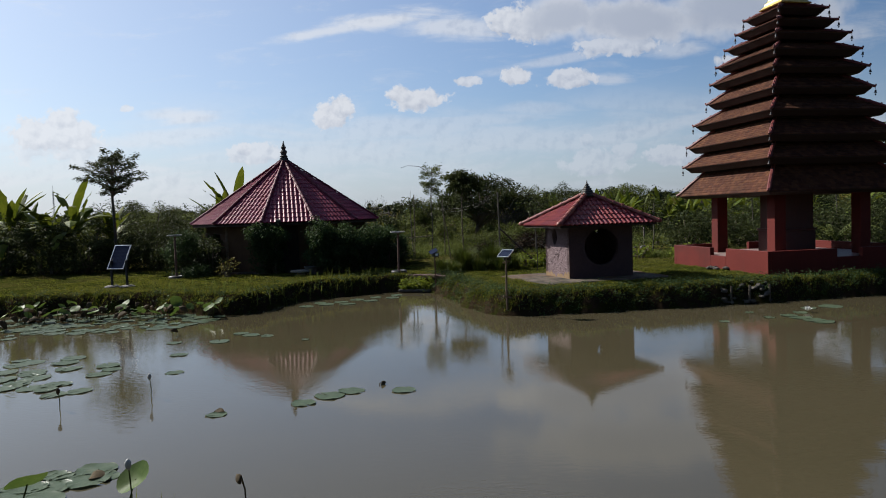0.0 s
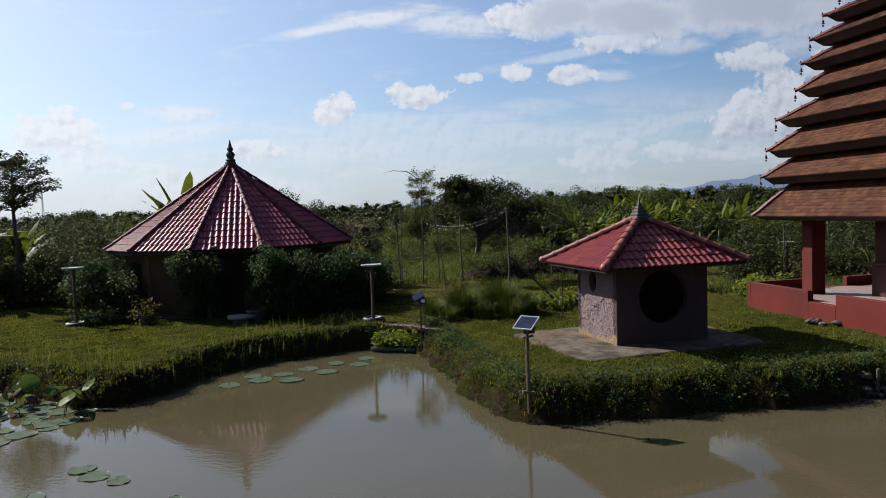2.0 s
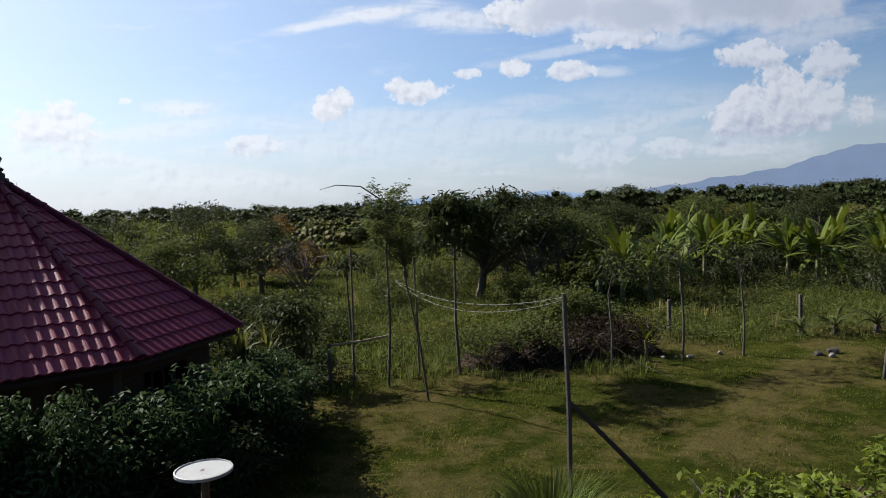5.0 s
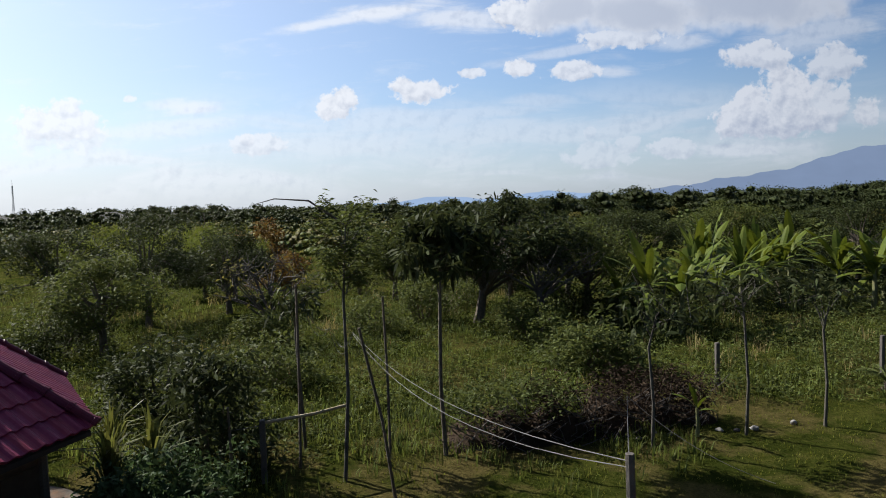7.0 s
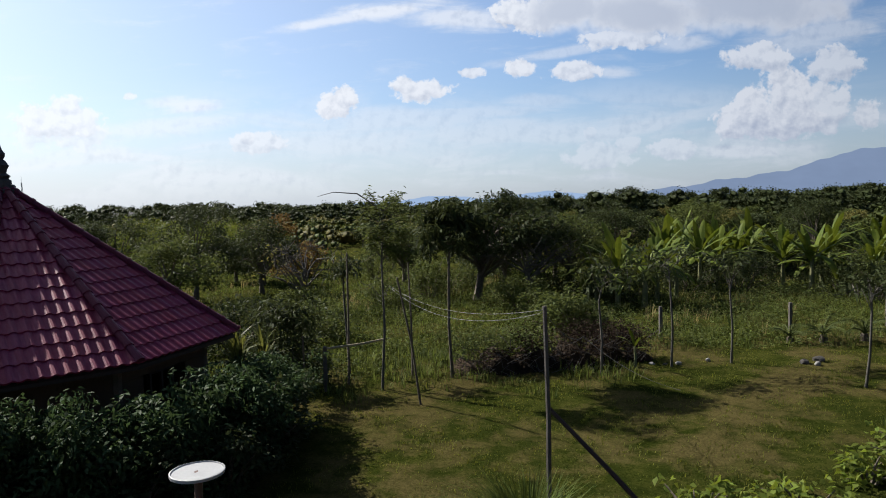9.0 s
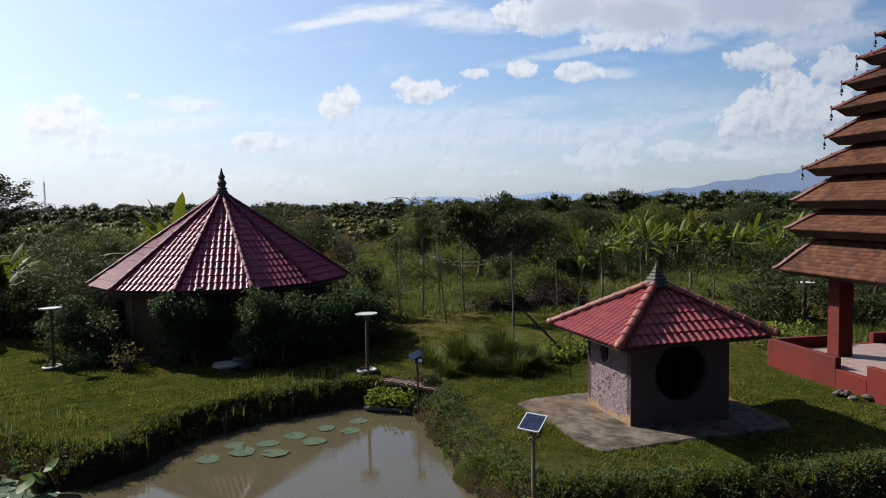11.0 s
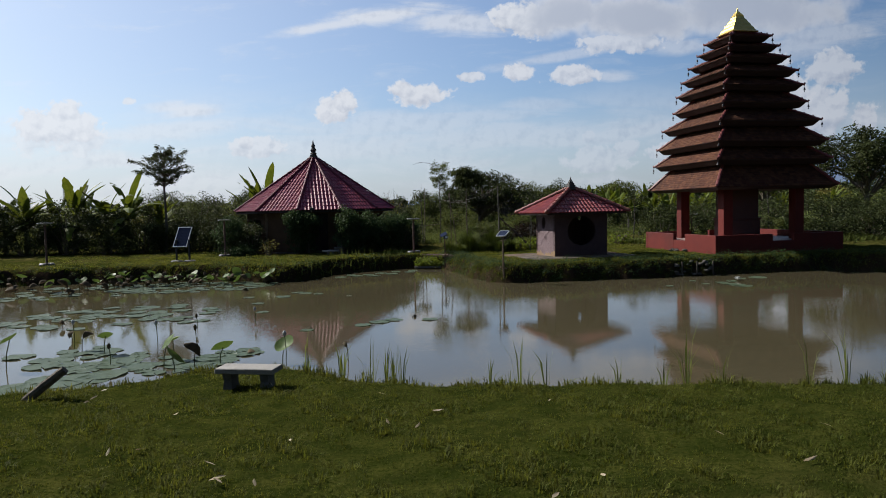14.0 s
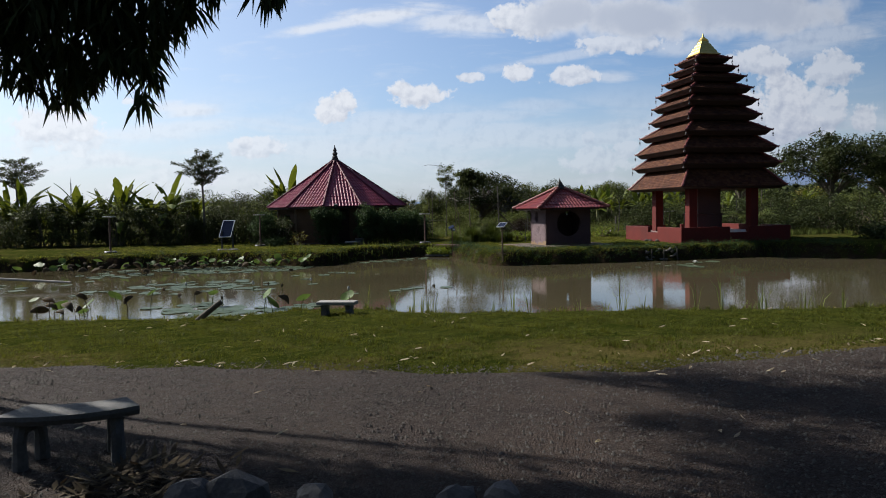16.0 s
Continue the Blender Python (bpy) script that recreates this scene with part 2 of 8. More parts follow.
# Darker copy of the lilac plaster, with the hut's shade put into its colour.
MAT_PLASTER_SHADED = material("shaded_lilac_plaster", (0.058, 0.032, 0.031), (0.078, 0.044, 0.042), 1.5, 0.92, 18, 0.6, col_c=(0.042, 0.023, 0.022), stain=0.6)
MAT_WALL_OCHRE = material("ochre_earth_plaster", (0.070, 0.037, 0.019), (0.098, 0.054, 0.027), 1.5, 0.92, 18, 0.6, col_c=(0.045, 0.024, 0.014), stain=0.6)
MAT_SLAB = material("weathered_slab", (0.020, 0.017, 0.0135), (0.125, 0.102, 0.080), 2.0, 0.95, 7, 0.6, col_c=(0.120, 0.060, 0.028), stain=0.8, spec=0.15)
MAT_CONCRETE = material("concrete", (0.159, 0.150, 0.138), (0.218, 0.209, 0.192), 4.0, 0.85, 40, 0.3, col_c=(0.084, 0.084, 0.071), stain=0.6)
MAT_CONCRETE_DARK = material("aged_concrete", (0.060, 0.056, 0.052), (0.097, 0.094, 0.086), 4.0, 0.85, 40, 0.5, col_c=(0.034, 0.034, 0.027), stain=0.7)
MAT_WOOD = material("weathered_wood", (0.095, 0.062, 0.038), (0.157, 0.109, 0.071), 5.0, 0.85, 50, 0.5)
MAT_WOOD_GREY = material("grey_wood", (0.054, 0.046, 0.039), (0.093, 0.082, 0.071), 6.0, 0.85, 50, 0.5)
MAT_BAMBOO = material("bamboo", (0.204, 0.156, 0.082), (0.286, 0.231, 0.136), 5.0, 0.6, 40, 0.3)
MAT_BARK = material("bark", (0.061, 0.048, 0.034), (0.122, 0.099, 0.075), 8.0, 0.95, 40, 0.8)
MAT_BARK_PALE = material("pale_bark", (0.054, 0.047, 0.037), (0.088, 0.079, 0.063), 8.0, 0.9, 40, 0.6)
MAT_DARK_METAL = material("dark_metal", (0.020, 0.020, 0.022), (0.041, 0.041, 0.041), 5.0, 0.5, 40, 0.1, metal=0.6)
MAT_POST_PAINT = material("brown_post_paint", (0.071, 0.036, 0.026), (0.100, 0.053, 0.039), 5.0, 0.7, 40, 0.3)
MAT_WHITE_METAL = material("white_tray", (0.274, 0.274, 0.266), (0.332, 0.332, 0.323), 4.0, 0.5, 30, 0.15, col_c=(0.177, 0.172, 0.159), stain=0.5)
MAT_CELL = material("solar_cell", (0.0120, 0.0160, 0.035), (0.022, 0.030, 0.060), 6.0, 0.12, 40, 0.0, spec=0.12)
MAT_ALU = material("aluminium", (0.550, 0.560, 0.580), (0.660, 0.670, 0.680), 6.0, 0.35, 40, 0.05, metal=0.9)
MAT_WHITE_PAINT = material("white_paint", (0.612, 0.612, 0.595), (0.697, 0.697, 0.680), 4.0, 0.6, 30, 0.1)
MAT_CABLE = material("cable", (0.037, 0.036, 0.034), (0.060, 0.058, 0.054), 5.0, 0.6, 30, 0.0)
MAT_DRY_LEAF = material("dry_leaf", (0.205, 0.155, 0.088), (0.350, 0.300, 0.205), 5.0, 0.8, 40, 0.2, island=0.35, thin=0.15)
MAT_ROCK = material("rock", (0.036, 0.032, 0.026), (0.076, 0.069, 0.059), 4.0, 0.9, 30, 0.6, random_tint=0.3)
MAT_SOIL = material("bank_soil", (0.031, 0.020, 0.0136), (0.057, 0.041, 0.027), 3.0, 0.95, 30, 0.8)


def leaf_mat(name, a, b, thin=0.3, rough=0.62, island=0.3):
    return material(name, a, b, 1.5, rough, 20, 0.1, island=island, thin=thin, spec=0.05)


MAT_LEAF_DARK = leaf_mat("dark_leaf", (0.0225, 0.0305, 0.0125), (0.0460, 0.0560, 0.0210), 0.22)
MAT_LEAF_MID = leaf_mat("mid_leaf", (0.041, 0.056, 0.0175), (0.086, 0.100, 0.0310), 0.28)
MAT_LEAF_BRIGHT = leaf_mat("bright_leaf", (0.0702, 0.0989, 0.0172), (0.1299, 0.1571, 0.0313), 0.35)
MAT_LEAF_OLIVE = leaf_mat("olive_leaf", (0.086, 0.086, 0.025), (0.147, 0.133, 0.044), 0.3)
MAT_LEAF_SHRUB = leaf_mat("shrub_leaf", (0.026, 0.044, 0.017), (0.048, 0.075, 0.030), 0.22)
MAT_BANANA = leaf_mat("banana_leaf", (0.0468, 0.0718, 0.0120), (0.1030, 0.1203, 0.0221), 0.22, 0.5, 0.3)
MAT_BANANA_STEM = material("banana_stem", (0.068, 0.082, 0.027), (0.136, 0.129, 0.054), 5.0, 0.6, 30, 0.3)
MAT_LOTUS = leaf_mat("lotus_leaf", (0.042, 0.064, 0.038), (0.078, 0.100, 0.066), 0.10, 0.36, 0.35)
MAT_LOTUS_UP = leaf_mat("standing_lotus_leaf", (0.045, 0.080, 0.020), (0.080, 0.118, 0.034), 0.2, 0.5, 0.25)
MAT_LOTUS_DRY = leaf_mat("withered_lotus", (0.041, 0.031, 0.020), (0.088, 0.068, 0.041), 0.1, 0.8, 0.3)
MAT_GRASS_BLADE = leaf_mat("grass_blade", (0.036, 0.046, 0.0085), (0.080, 0.085, 0.0170), 0.35, 0.7, 0.4)
MAT_WEED = leaf_mat("weed_leaf", (0.046, 0.066, 0.0165), (0.098, 0.113, 0.0320), 0.32, 0.6, 0.4)
MAT_DRY_GRASS = leaf_mat("dry_grass", (0.160, 0.136, 0.056), (0.256, 0.216, 0.096), 0.25, 0.8, 0.3)
MAT_CROTON = leaf_mat("yellow_green_strap_leaf", (0.052, 0.062, 0.016), (0.100, 0.102, 0.030), 0.3, 0.4, 0.35)
MAT_LEAF_FEATHER = leaf_mat("bamboo_feather_leaf", (0.075, 0.098, 0.018), (0.120, 0.140, 0.032), 0.3, 0.65, 0.25)
MAT_LEAF_RUST = leaf_mat("rusty_leaf", (0.090, 0.058, 0.018), (0.145, 0.095, 0.032), 0.25, 0.7, 0.3)
MAT_YARD_GRASS = leaf_mat("mown_yard_grass", (0.054, 0.068, 0.0120), (0.112, 0.114, 0.0260), 0.35, 0.7, 0.4)
MAT_COARSE = leaf_mat("coarse_grass", (0.034, 0.052, 0.011), (0.080, 0.098, 0.024), 0.15, 0.65, 0.4)
MAT_DEAD_VINE = leaf_mat("dead_vine", (0.0190, 0.0129, 0.0088), (0.042, 0.029, 0.0190), 0.05, 0.9, 0.3)
MAT_TWIG = material("grey_twig", (0.049, 0.041, 0.035), (0.090, 0.078, 0.065), 6.0, 0.9, 30, 0.2)


def ground_material():
    mat = bpy.data.materials.new("lawn_and_soil")
    mat.use_nodes = True
    q = Nodes(mat.node_tree)
    pos = q.n("ShaderNodeTexCoord").outputs["Object"]
    a, b, c, d = q.noise(pos, 0.35, 5.0, 0.65), q.noise(pos, 2.2, 5.0, 0.65), q.noise(pos, 22, 4.0, 0.7), q.noise(pos, 90, 2.0, 0.7)
    green = q.mix(q.ramp(b.outputs[0], 0.35, 0.7), (0.0245, 0.0310, 0.0062), (0.057, 0.060, 0.0130))
    green = q.mix(q.ramp(c.outputs[0], 0.4, 0.72), green, (0.0130, 0.0210, 0.0022))
    dry = q.mix(q.ramp(c.outputs[0], 0.35, 0.7), (0.0969, 0.0756, 0.0297), (0.0579, 0.0495, 0.0175))
    along = q.n("ShaderNodeSeparateXYZ", {0: pos}).outputs[1]
    worn = q.m("MAXIMUM", q.m("MAXIMUM", q.m("MULTIPLY", q.m("MULTIPLY", q.ramp(along, 27.5, 31.0), q.ramp(along, 48.0, 40.0)), 0.85), q.m("MULTIPLY", q.ramp(along, 16.0, 20.0), 0.32)), q.m("MULTIPLY", q.ramp(along, 0.8, -2.4), 0.8))
    col = q.mix(q.m("MULTIPLY", worn, q.ramp(q.m("ADD", a.outputs[0], q.m("MULTIPLY", q.m("SUBTRACT", b.outputs[0], 0.5), 0.35)), 0.44, 0.62)), green, dry)
    slope = q.n("ShaderNodeSeparateXYZ", {0: q.n("ShaderNodeNewGeometry").outputs["True Normal"]}).outputs[2]
    soil = q.mix(q.ramp(b.outputs[0], 0.4, 0.7), (0.018, 0.012, 0.0075), (0.038, 0.027, 0.017))
    col = q.mix(q.m("MULTIPLY", q.ramp(slope, 0.86, 0.62), q.ramp(b.outputs[0], 0.35, 0.55)), col, soil)
    height = q.m("ADD", q.m("MULTIPLY", c.outputs[0], 0.7), q.m("MULTIPLY", d.outputs[0], 0.5))
    nrm = q.n("ShaderNodeBump", {"Height": height, "Strength": 1.0, "Distance": 0.06}).outputs[0]
    q.n("ShaderNodeOutputMaterial", {0: q.n("ShaderNodeBsdfPrincipled", {"Base Color": col, "Roughness": 0.95, "Normal": nrm, "Specular IOR Level": 0.0}).outputs[0]})
    return mat


def road_material():
    mat = bpy.data.materials.new("gravel_road")
    mat.use_nodes = True
    q = Nodes(mat.node_tree)
    pos = q.n("ShaderNodeTexCoord").outputs["Object"]
    a, b, e = q.noise(pos, 0.6, 5.0, 0.65), q.noise(pos, 14, 5.0, 0.75), q.noise(pos, 3.0, 4.0, 0.7)
    c, f = q.n("ShaderNodeTexVoronoi", {"Vector": pos, "Scale": 70.0}), q.n("ShaderNodeTexVoronoi", {"Vector": pos, "Scale": 24.0})
    col = q.mix(q.ramp(a.outputs[0], 0.35, 0.7), (0.0210, 0.0142, 0.0115), (0.039, 0.0265, 0.0195))
    col = q.mix(q.ramp(b.outputs[0], 0.42, 0.72), col, (0.042, 0.033, 0.028))
    col = q.mix(q.m("MULTIPLY", q.ramp(e.outputs[0], 0.50, 0.66), 0.6), col, (0.0140, 0.0100, 0.0085))
    col = q.mix(q.m("MULTIPLY", q.ramp(c.outputs["Color"], 0.55, 0.95), 0.6), col, (0.074, 0.058, 0.048))
    col = q.mix(q.m("MULTIPLY", q.ramp(f.outputs["Color"], 0.80, 0.98), q.ramp(f.outputs["Distance"], 0.42, 0.30)), col, (0.060, 0.052, 0.047))
    h = q.m("ADD", q.m("MULTIPLY", q.m("SUBTRACT", 1.0, c.outputs["Distance"]), 0.6), q.m("MULTIPLY", b.outputs[0], 1.2))
    nrm = q.n("ShaderNodeBump", {"Height": h, "Strength": 1.0, "Distance": 0.05}).outputs[0]
    q.n("ShaderNodeOutputMaterial", {0: q.n("ShaderNodeBsdfPrincipled", {"Base Color": col, "Roughness": 0.95, "Normal": nrm, "Specular IOR Level": 0.15}).outputs[0]})
    return mat


def water_material():
    mat = bpy.data.materials.new("muddy_pond_water")
    mat.use_nodes = True
    q = Nodes(mat.node_tree)
    pos = q.n("ShaderNodeTexCoord").outputs["Object"]
    a, b = q.noise(pos, 0.22, 3.0, 0.5), q.n("ShaderNodeTexNoise", {"Vector": q.n("ShaderNodeMapping", {"Vector": pos, "Scale": (1.0, 1.7, 1.0)}).outputs[0], "Scale": 8.0, "Detail": 3.0})
    col = q.mix(a.outputs[0], (0.0505, 0.0432, 0.0240), (0.0670, 0.0575, 0.0345))
    calm = q.m("ADD", 0.02, q.m("MULTIPLY", q.ramp(a.outputs[0], 0.42, 0.62), 0.06))
    nrm = q.n("ShaderNodeBump", {"Height": b.outputs[0], "Strength": calm, "Distance": 0.03}).outputs[0]
    q.n("ShaderNodeOutputMaterial", {0: q.n("ShaderNodeBsdfPrincipled", {"Base Color": col, "Roughness": 0.03, "IOR": 1.42, "Normal": nrm, "Specular IOR Level": 0.5}).outputs[0]})
    return mat


MAT_GROUND, MAT_ROAD, MAT_WATER = ground_material(), road_material(), water_material()
# Haze is put into the hills' blue, and they glow by themselves.
MAT_HILL = glowing_backdrop("hazy_blue_hill", (0.160, 0.215, 0.330), 0.65)
MAT_HILL_FAR = glowing_backdrop("hazy_far_hill", (0.25, 0.35, 0.52), 0.65)

# ---------- mesh building ----------


class Shape:
    """Collects vertices and faces of one mesh."""

    def __init__(self):
        self.v, self.f = [], []

    def add(self, verts, faces):
        o = len(self.v)
        self.v += [tuple(p) for p in verts]
        self.f += [tuple(i + o for i in f) for f in faces]
        return self

    def box(self, c, size, m=None, bevel=0.0):
        x, y, z = (s / 2 for s in size)
        if bevel:
            bm = bmesh.new()
            bmesh.ops.create_cube(bm, size=1, matrix=Matrix.Diagonal((*size, 1)))
            bmesh.ops.bevel(bm, geom=bm.edges[:], offset=bevel, segments=1, affect="EDGES", profile=0.5)
            bm.verts.index_update()
            pts = [Vector(v.co) for v in bm.verts]
            fs = [[v.index for v in f.verts] for f in bm.faces]
            bm.free()
        else:
            pts = [Vector((i * x, j * y, l * z)) for l in (-1, 1) for j in (-1, 1) for i in (-1, 1)]
            fs = [(0, 2, 3, 1), (4, 5, 7, 6), (0, 1, 5, 4), (2, 6, 7, 3), (0, 4, 6, 2), (1, 3, 7, 5)]
        if m is not None:
            pts = [m @ p for p in pts]
        c = Vector(c)
        return self.add([p + c for p in pts], fs)

    def tube(self, pts, radii, sides=8, cap=True):
        """A tapered tube along points."""
        pts = [Vector(p) for p in pts]
        rings = []
        for i, p in enumerate(pts):
            d = (pts[min(i + 1, len(pts) - 1)] - pts[max(i - 1, 0)]).normalized()
            a = d.cross(Vector((0, 0, 1)) if abs(d.z) < 0.9 else Vector((1, 0, 0))).normalized()
            b = d.cross(a)
            r = radii[i] if isinstance(radii, (list, tuple)) else radii
            rings.append([p + (a * math.cos(t) + b * math.sin(t)) * r for t in (2 * math.pi * s / sides for s in range(sides))])
        v = [p for ring in rings for p in ring]
        f = [(i * sides + s, i * sides + (s + 1) % sides, (i + 1) * sides + (s + 1) % sides, (i + 1) * sides + s) for i in range(len(pts) - 1) for s in range(sides)]
        if cap:
            f += [tuple(reversed(range(sides))), tuple((len(pts) - 1) * sides + s for s in range(sides))]
        return self.add(v, f)

    def lathe(self, profile, sides=16, c=(0, 0, 0), turn=0.0):
        """A turned body: profile of (radius, z)."""
        c = Vector(c)
        n = len(profile)
        v = [c + Vector((r * math.cos(t), r * math.sin(t), z)) for r, z in profile for t in (turn + 2 * math.pi * s / sides for s in range(sides))]
        f = [(i * sides + s, i * sides + (s + 1) % sides, (i + 1) * sides + (s + 1) % sides, (i + 1) * sides + s) for i in range(n - 1) for s in range(sides)]
        f += [tuple(reversed(range(sides))), tuple((n - 1) * sides + s for s in range(sides))]
        return self.add(v, f)

    def mesh(self, name, mat, smooth=False):
        me = bpy.data.meshes.new(name)
        me.from_pydata(self.v, [], self.f)
        me.materials.append(mat)
        if smooth:
            me.polygons.foreach_set("use_smooth", [True] * len(me.polygons))
        me.update()
        return me


def quick_mesh(name, verts, faces, mat, smooth=False):
    """A mesh from whole arrays; all faces have the same number of corners."""
    verts, faces = np.asarray(verts, np.float32), np.asarray(faces, np.int32)
    me = bpy.data.meshes.new(name)
    n, kc = faces.shape
    me.vertices.add(len(verts))
    me.vertices.foreach_set("co", verts.ravel())
    me.loops.add(n * kc)
    me.loops.foreach_set("vertex_index", faces.ravel())
    me.polygons.add(n)
    me.polygons.foreach_set("loop_start", np.arange(0, n * kc, kc, dtype=np.int32))
    me.update(calc_edges=True)
    if smooth:
        me.polygons.foreach_set("use_smooth", np.ones(n, bool))
    me.materials.append(mat)
    return me


def thing(name, at, label, category, group="", turn=0.0):
    """An Empty at the base of a thing; parts hang under it in its own coordinates."""
    ob = new(name)
    ob.empty_display_size = 0.2
    ob.matrix_world = pose(*at, 0, 0, turn)
    return tagged(ob, label, category, group)


def part(name, shape, mat, parent, label="", smooth=False, at=None, kind=""):
    """One mesh object under a thing or a part."""
    me = shape.mesh(name, mat, smooth) if isinstance(shape, Shape) else shape
    ob = new(name, me)
    ob.parent = parent
    if at is not None:
        ob.matrix_basis = at
    return tagged(ob, label, kind=kind)


def structure(name, me, label, category):
    return tagged(new(name, me), label, category, kind="structure")


# ---------- the lie of the land ----------
POND = [(-30, 8), (-14, 5.0), (-9.5, 4.5), (-6.6, 4.2), (-5.2, 4.7), (-4.5, 5.6), (-3.4, 6.0), (-2.4, 5.6), (-1.6, 4.7), (-0.4, 4.2), (1.5, 4.1), (4, 3.8), (7, 3.5), (11, 3.8), (16, 4.2), (26, 7),
        (27, 13), (18, 18.3), (14.5, 21.2), (12.9, 20.9), (10.9, 20.5), (8.9, 20.1), (6.3, 19.6), (3.8, 19.25), (1.75, 19.1), (1.2, 19.7), (0.76, 21), (0.24, 22.8),
        (-0.25, 25), (-0.6, 26.2), (-1.5, 26.4), (-3, 25.8), (-4.2, 25), (-5.1, 24.1), (-5.6, 23.2), (-5.9, 21.8), (-6.3, 21.25), (-6.9, 21.2), (-7.8, 21.6), (-9.8, 22.6),
        (-13, 22.8), (-18, 22.0), (-30, 19)]


def pond_distance(x, y):
    """Signed distance to the shore, below 0 in the water (arrays)."""
    px = np.array(POND)
    best = np.full(x.shape, 1e9)
    inside = np.zeros(x.shape, bool)
    for (ax, ay), (bx, by) in zip(px, np.roll(px, -1, 0)):
        ex, ey = bx - ax, by - ay
        t = np.clip(((x - ax) * ex + (y - ay) * ey) / (ex * ex + ey * ey), 0, 1)
        best = np.minimum(best, np.hypot(x - ax - t * ex, y - ay - t * ey))
        hit = (ay > y) != (by > y)
        with np.errstate(divide="ignore", invalid="ignore"):
            inside ^= hit & (x < ex * (y - ay) / (ey if ey else 1e-9) + ax)
    return np.where(inside, -best, best)


def wave(x, y, s):
    return np.sin(x * 1.3 * s + 0.7) * np.cos(y * 1.1 * s - 0.4) + 0.6 * np.sin(x * 2.9 * s + y * 2.3 * s) + 0.4 * np.cos(x * 5.1 * s - y * 4.3 * s)


ROAD_EDGE = [(-40, -1.4), (-8, -1.85), (-6, -1.9), (-4.8, -1.97), (-3.8, -2.08), (-2.6, -2.35), (-1.3, -2.65), (0.2, -2.85), (1.4, -2.75), (2.6, -2.42), (3.9, -2.0), (5, -1.65), (12, -0.6), (40, 3)]


def road_line(x):
    xs, ys = zip(*ROAD_EDGE)
    return np.interp(x, xs, ys)


def height(x, y):
    """Height of the ground (arrays)."""
    x, y = np.asarray(x, float), np.asarray(y, float)
    d = pond_distance(x, y) + 0.12 * wave(x, y, 1.9) * np.clip((y - 8) / 6, 0, 1) + 0.05 * wave(x, y, 3.1)
    near = np.clip((12 - y) / 4, 0, 1)
    top = 0.62 * (1 - near) + near * np.clip(0.27 + 0.06 * (4.5 - y), 0.2, 0.7)
    run = 0.55 * (1 - near) + 0.45 * near
    s = np.clip(d / run, -2.2, 1)
    z = np.where(s > 0, top * (1 - (1 - s) ** 2.2), s * 0.35)
    rough = 0.018 + 0.05 * np.clip((y - 36) / 8, 0, 1)
    z = z + np.clip(d / 1.5, 0, 1) * (rough * wave(x, y, 0.9) + 0.012 * wave(x, y, 4.0))
    return np.where(y < road_line(x) + 0.3, np.minimum(z, 0.68), z)


def height_at(x, y):
    return float(height(np.array([x]), np.array([y]))[0])


def spread(lo, hi, step, far_lo, far_hi, grow=1.28):
    xs = list(np.arange(lo, hi, step)) + [hi]
    d, a = step, lo
    while a > far_lo:
        d *= grow
        a -= d
        xs.insert(0, a)
    d, a = step, hi
    while a < far_hi:
        d *= grow
        a += d
        xs.append(a)
    return np.array(xs)


gx, gy = spread(-22, 24, 0.22, -2600, 2600), spread(-9, 41, 0.22, -400, 4200)
GX, GY = np.meshgrid(gx, gy)
GZ = height(GX, GY)
nx, ny = len(gx), len(gy)
idx = np.arange(nx * ny).reshape(ny, nx)
faces = np.stack([idx[:-1, :-1], idx[:-1, 1:], idx[1:, 1:], idx[1:, :-1]], -1).reshape(-1, 4)
structure("ground", quick_mesh("ground", np.stack([GX, GY, GZ], -1).reshape(-1, 3), faces, MAT_GROUND, True),
          "short green lawn with worn dry patches and muddy banks", "ground")
wx, wy = np.linspace(-31, 28, 60), np.linspace(2.5, 27, 25)
WX, WY = np.meshgrid(wx, wy)
idx = np.arange(WX.size).reshape(WX.shape)
structure("water", quick_mesh("water", np.stack([WX, WY, 0 * WX], -1).reshape(-1, 3), np.stack([idx[:-1, :-1], idx[:-1, 1:], idx[1:, 1:], idx[1:, :-1]], -1).reshape(-1, 4), MAT_WATER),
          "still brown pond water reflecting sky", "water")
rx = np.arange(-40, 40.1, 0.5)
rows_y = np.linspace(0, 1, 14)
RX = np.repeat(rx[None], len(rows_y), 0)
RY = road_line(RX) + 0.08 * wave(RX, RX * 0, 2.5) - rows_y[:, None] * 6.0
RZ = np.where(rows_y[:, None] == 0, height(RX, RY) - 0.02, height(RX, RY) + 0.02)
idx = np.arange(RX.size).reshape(RX.shape)
structure("road", quick_mesh("road", np.stack([RX, RY, RZ], -1).reshape(-1, 3), np.stack([idx[:-1, :-1], idx[1:, :-1], idx[1:, 1:], idx[:-1, 1:]], -1).reshape(-1, 4), MAT_ROAD, True),
          "grey gravel road with dry leaves", "road")


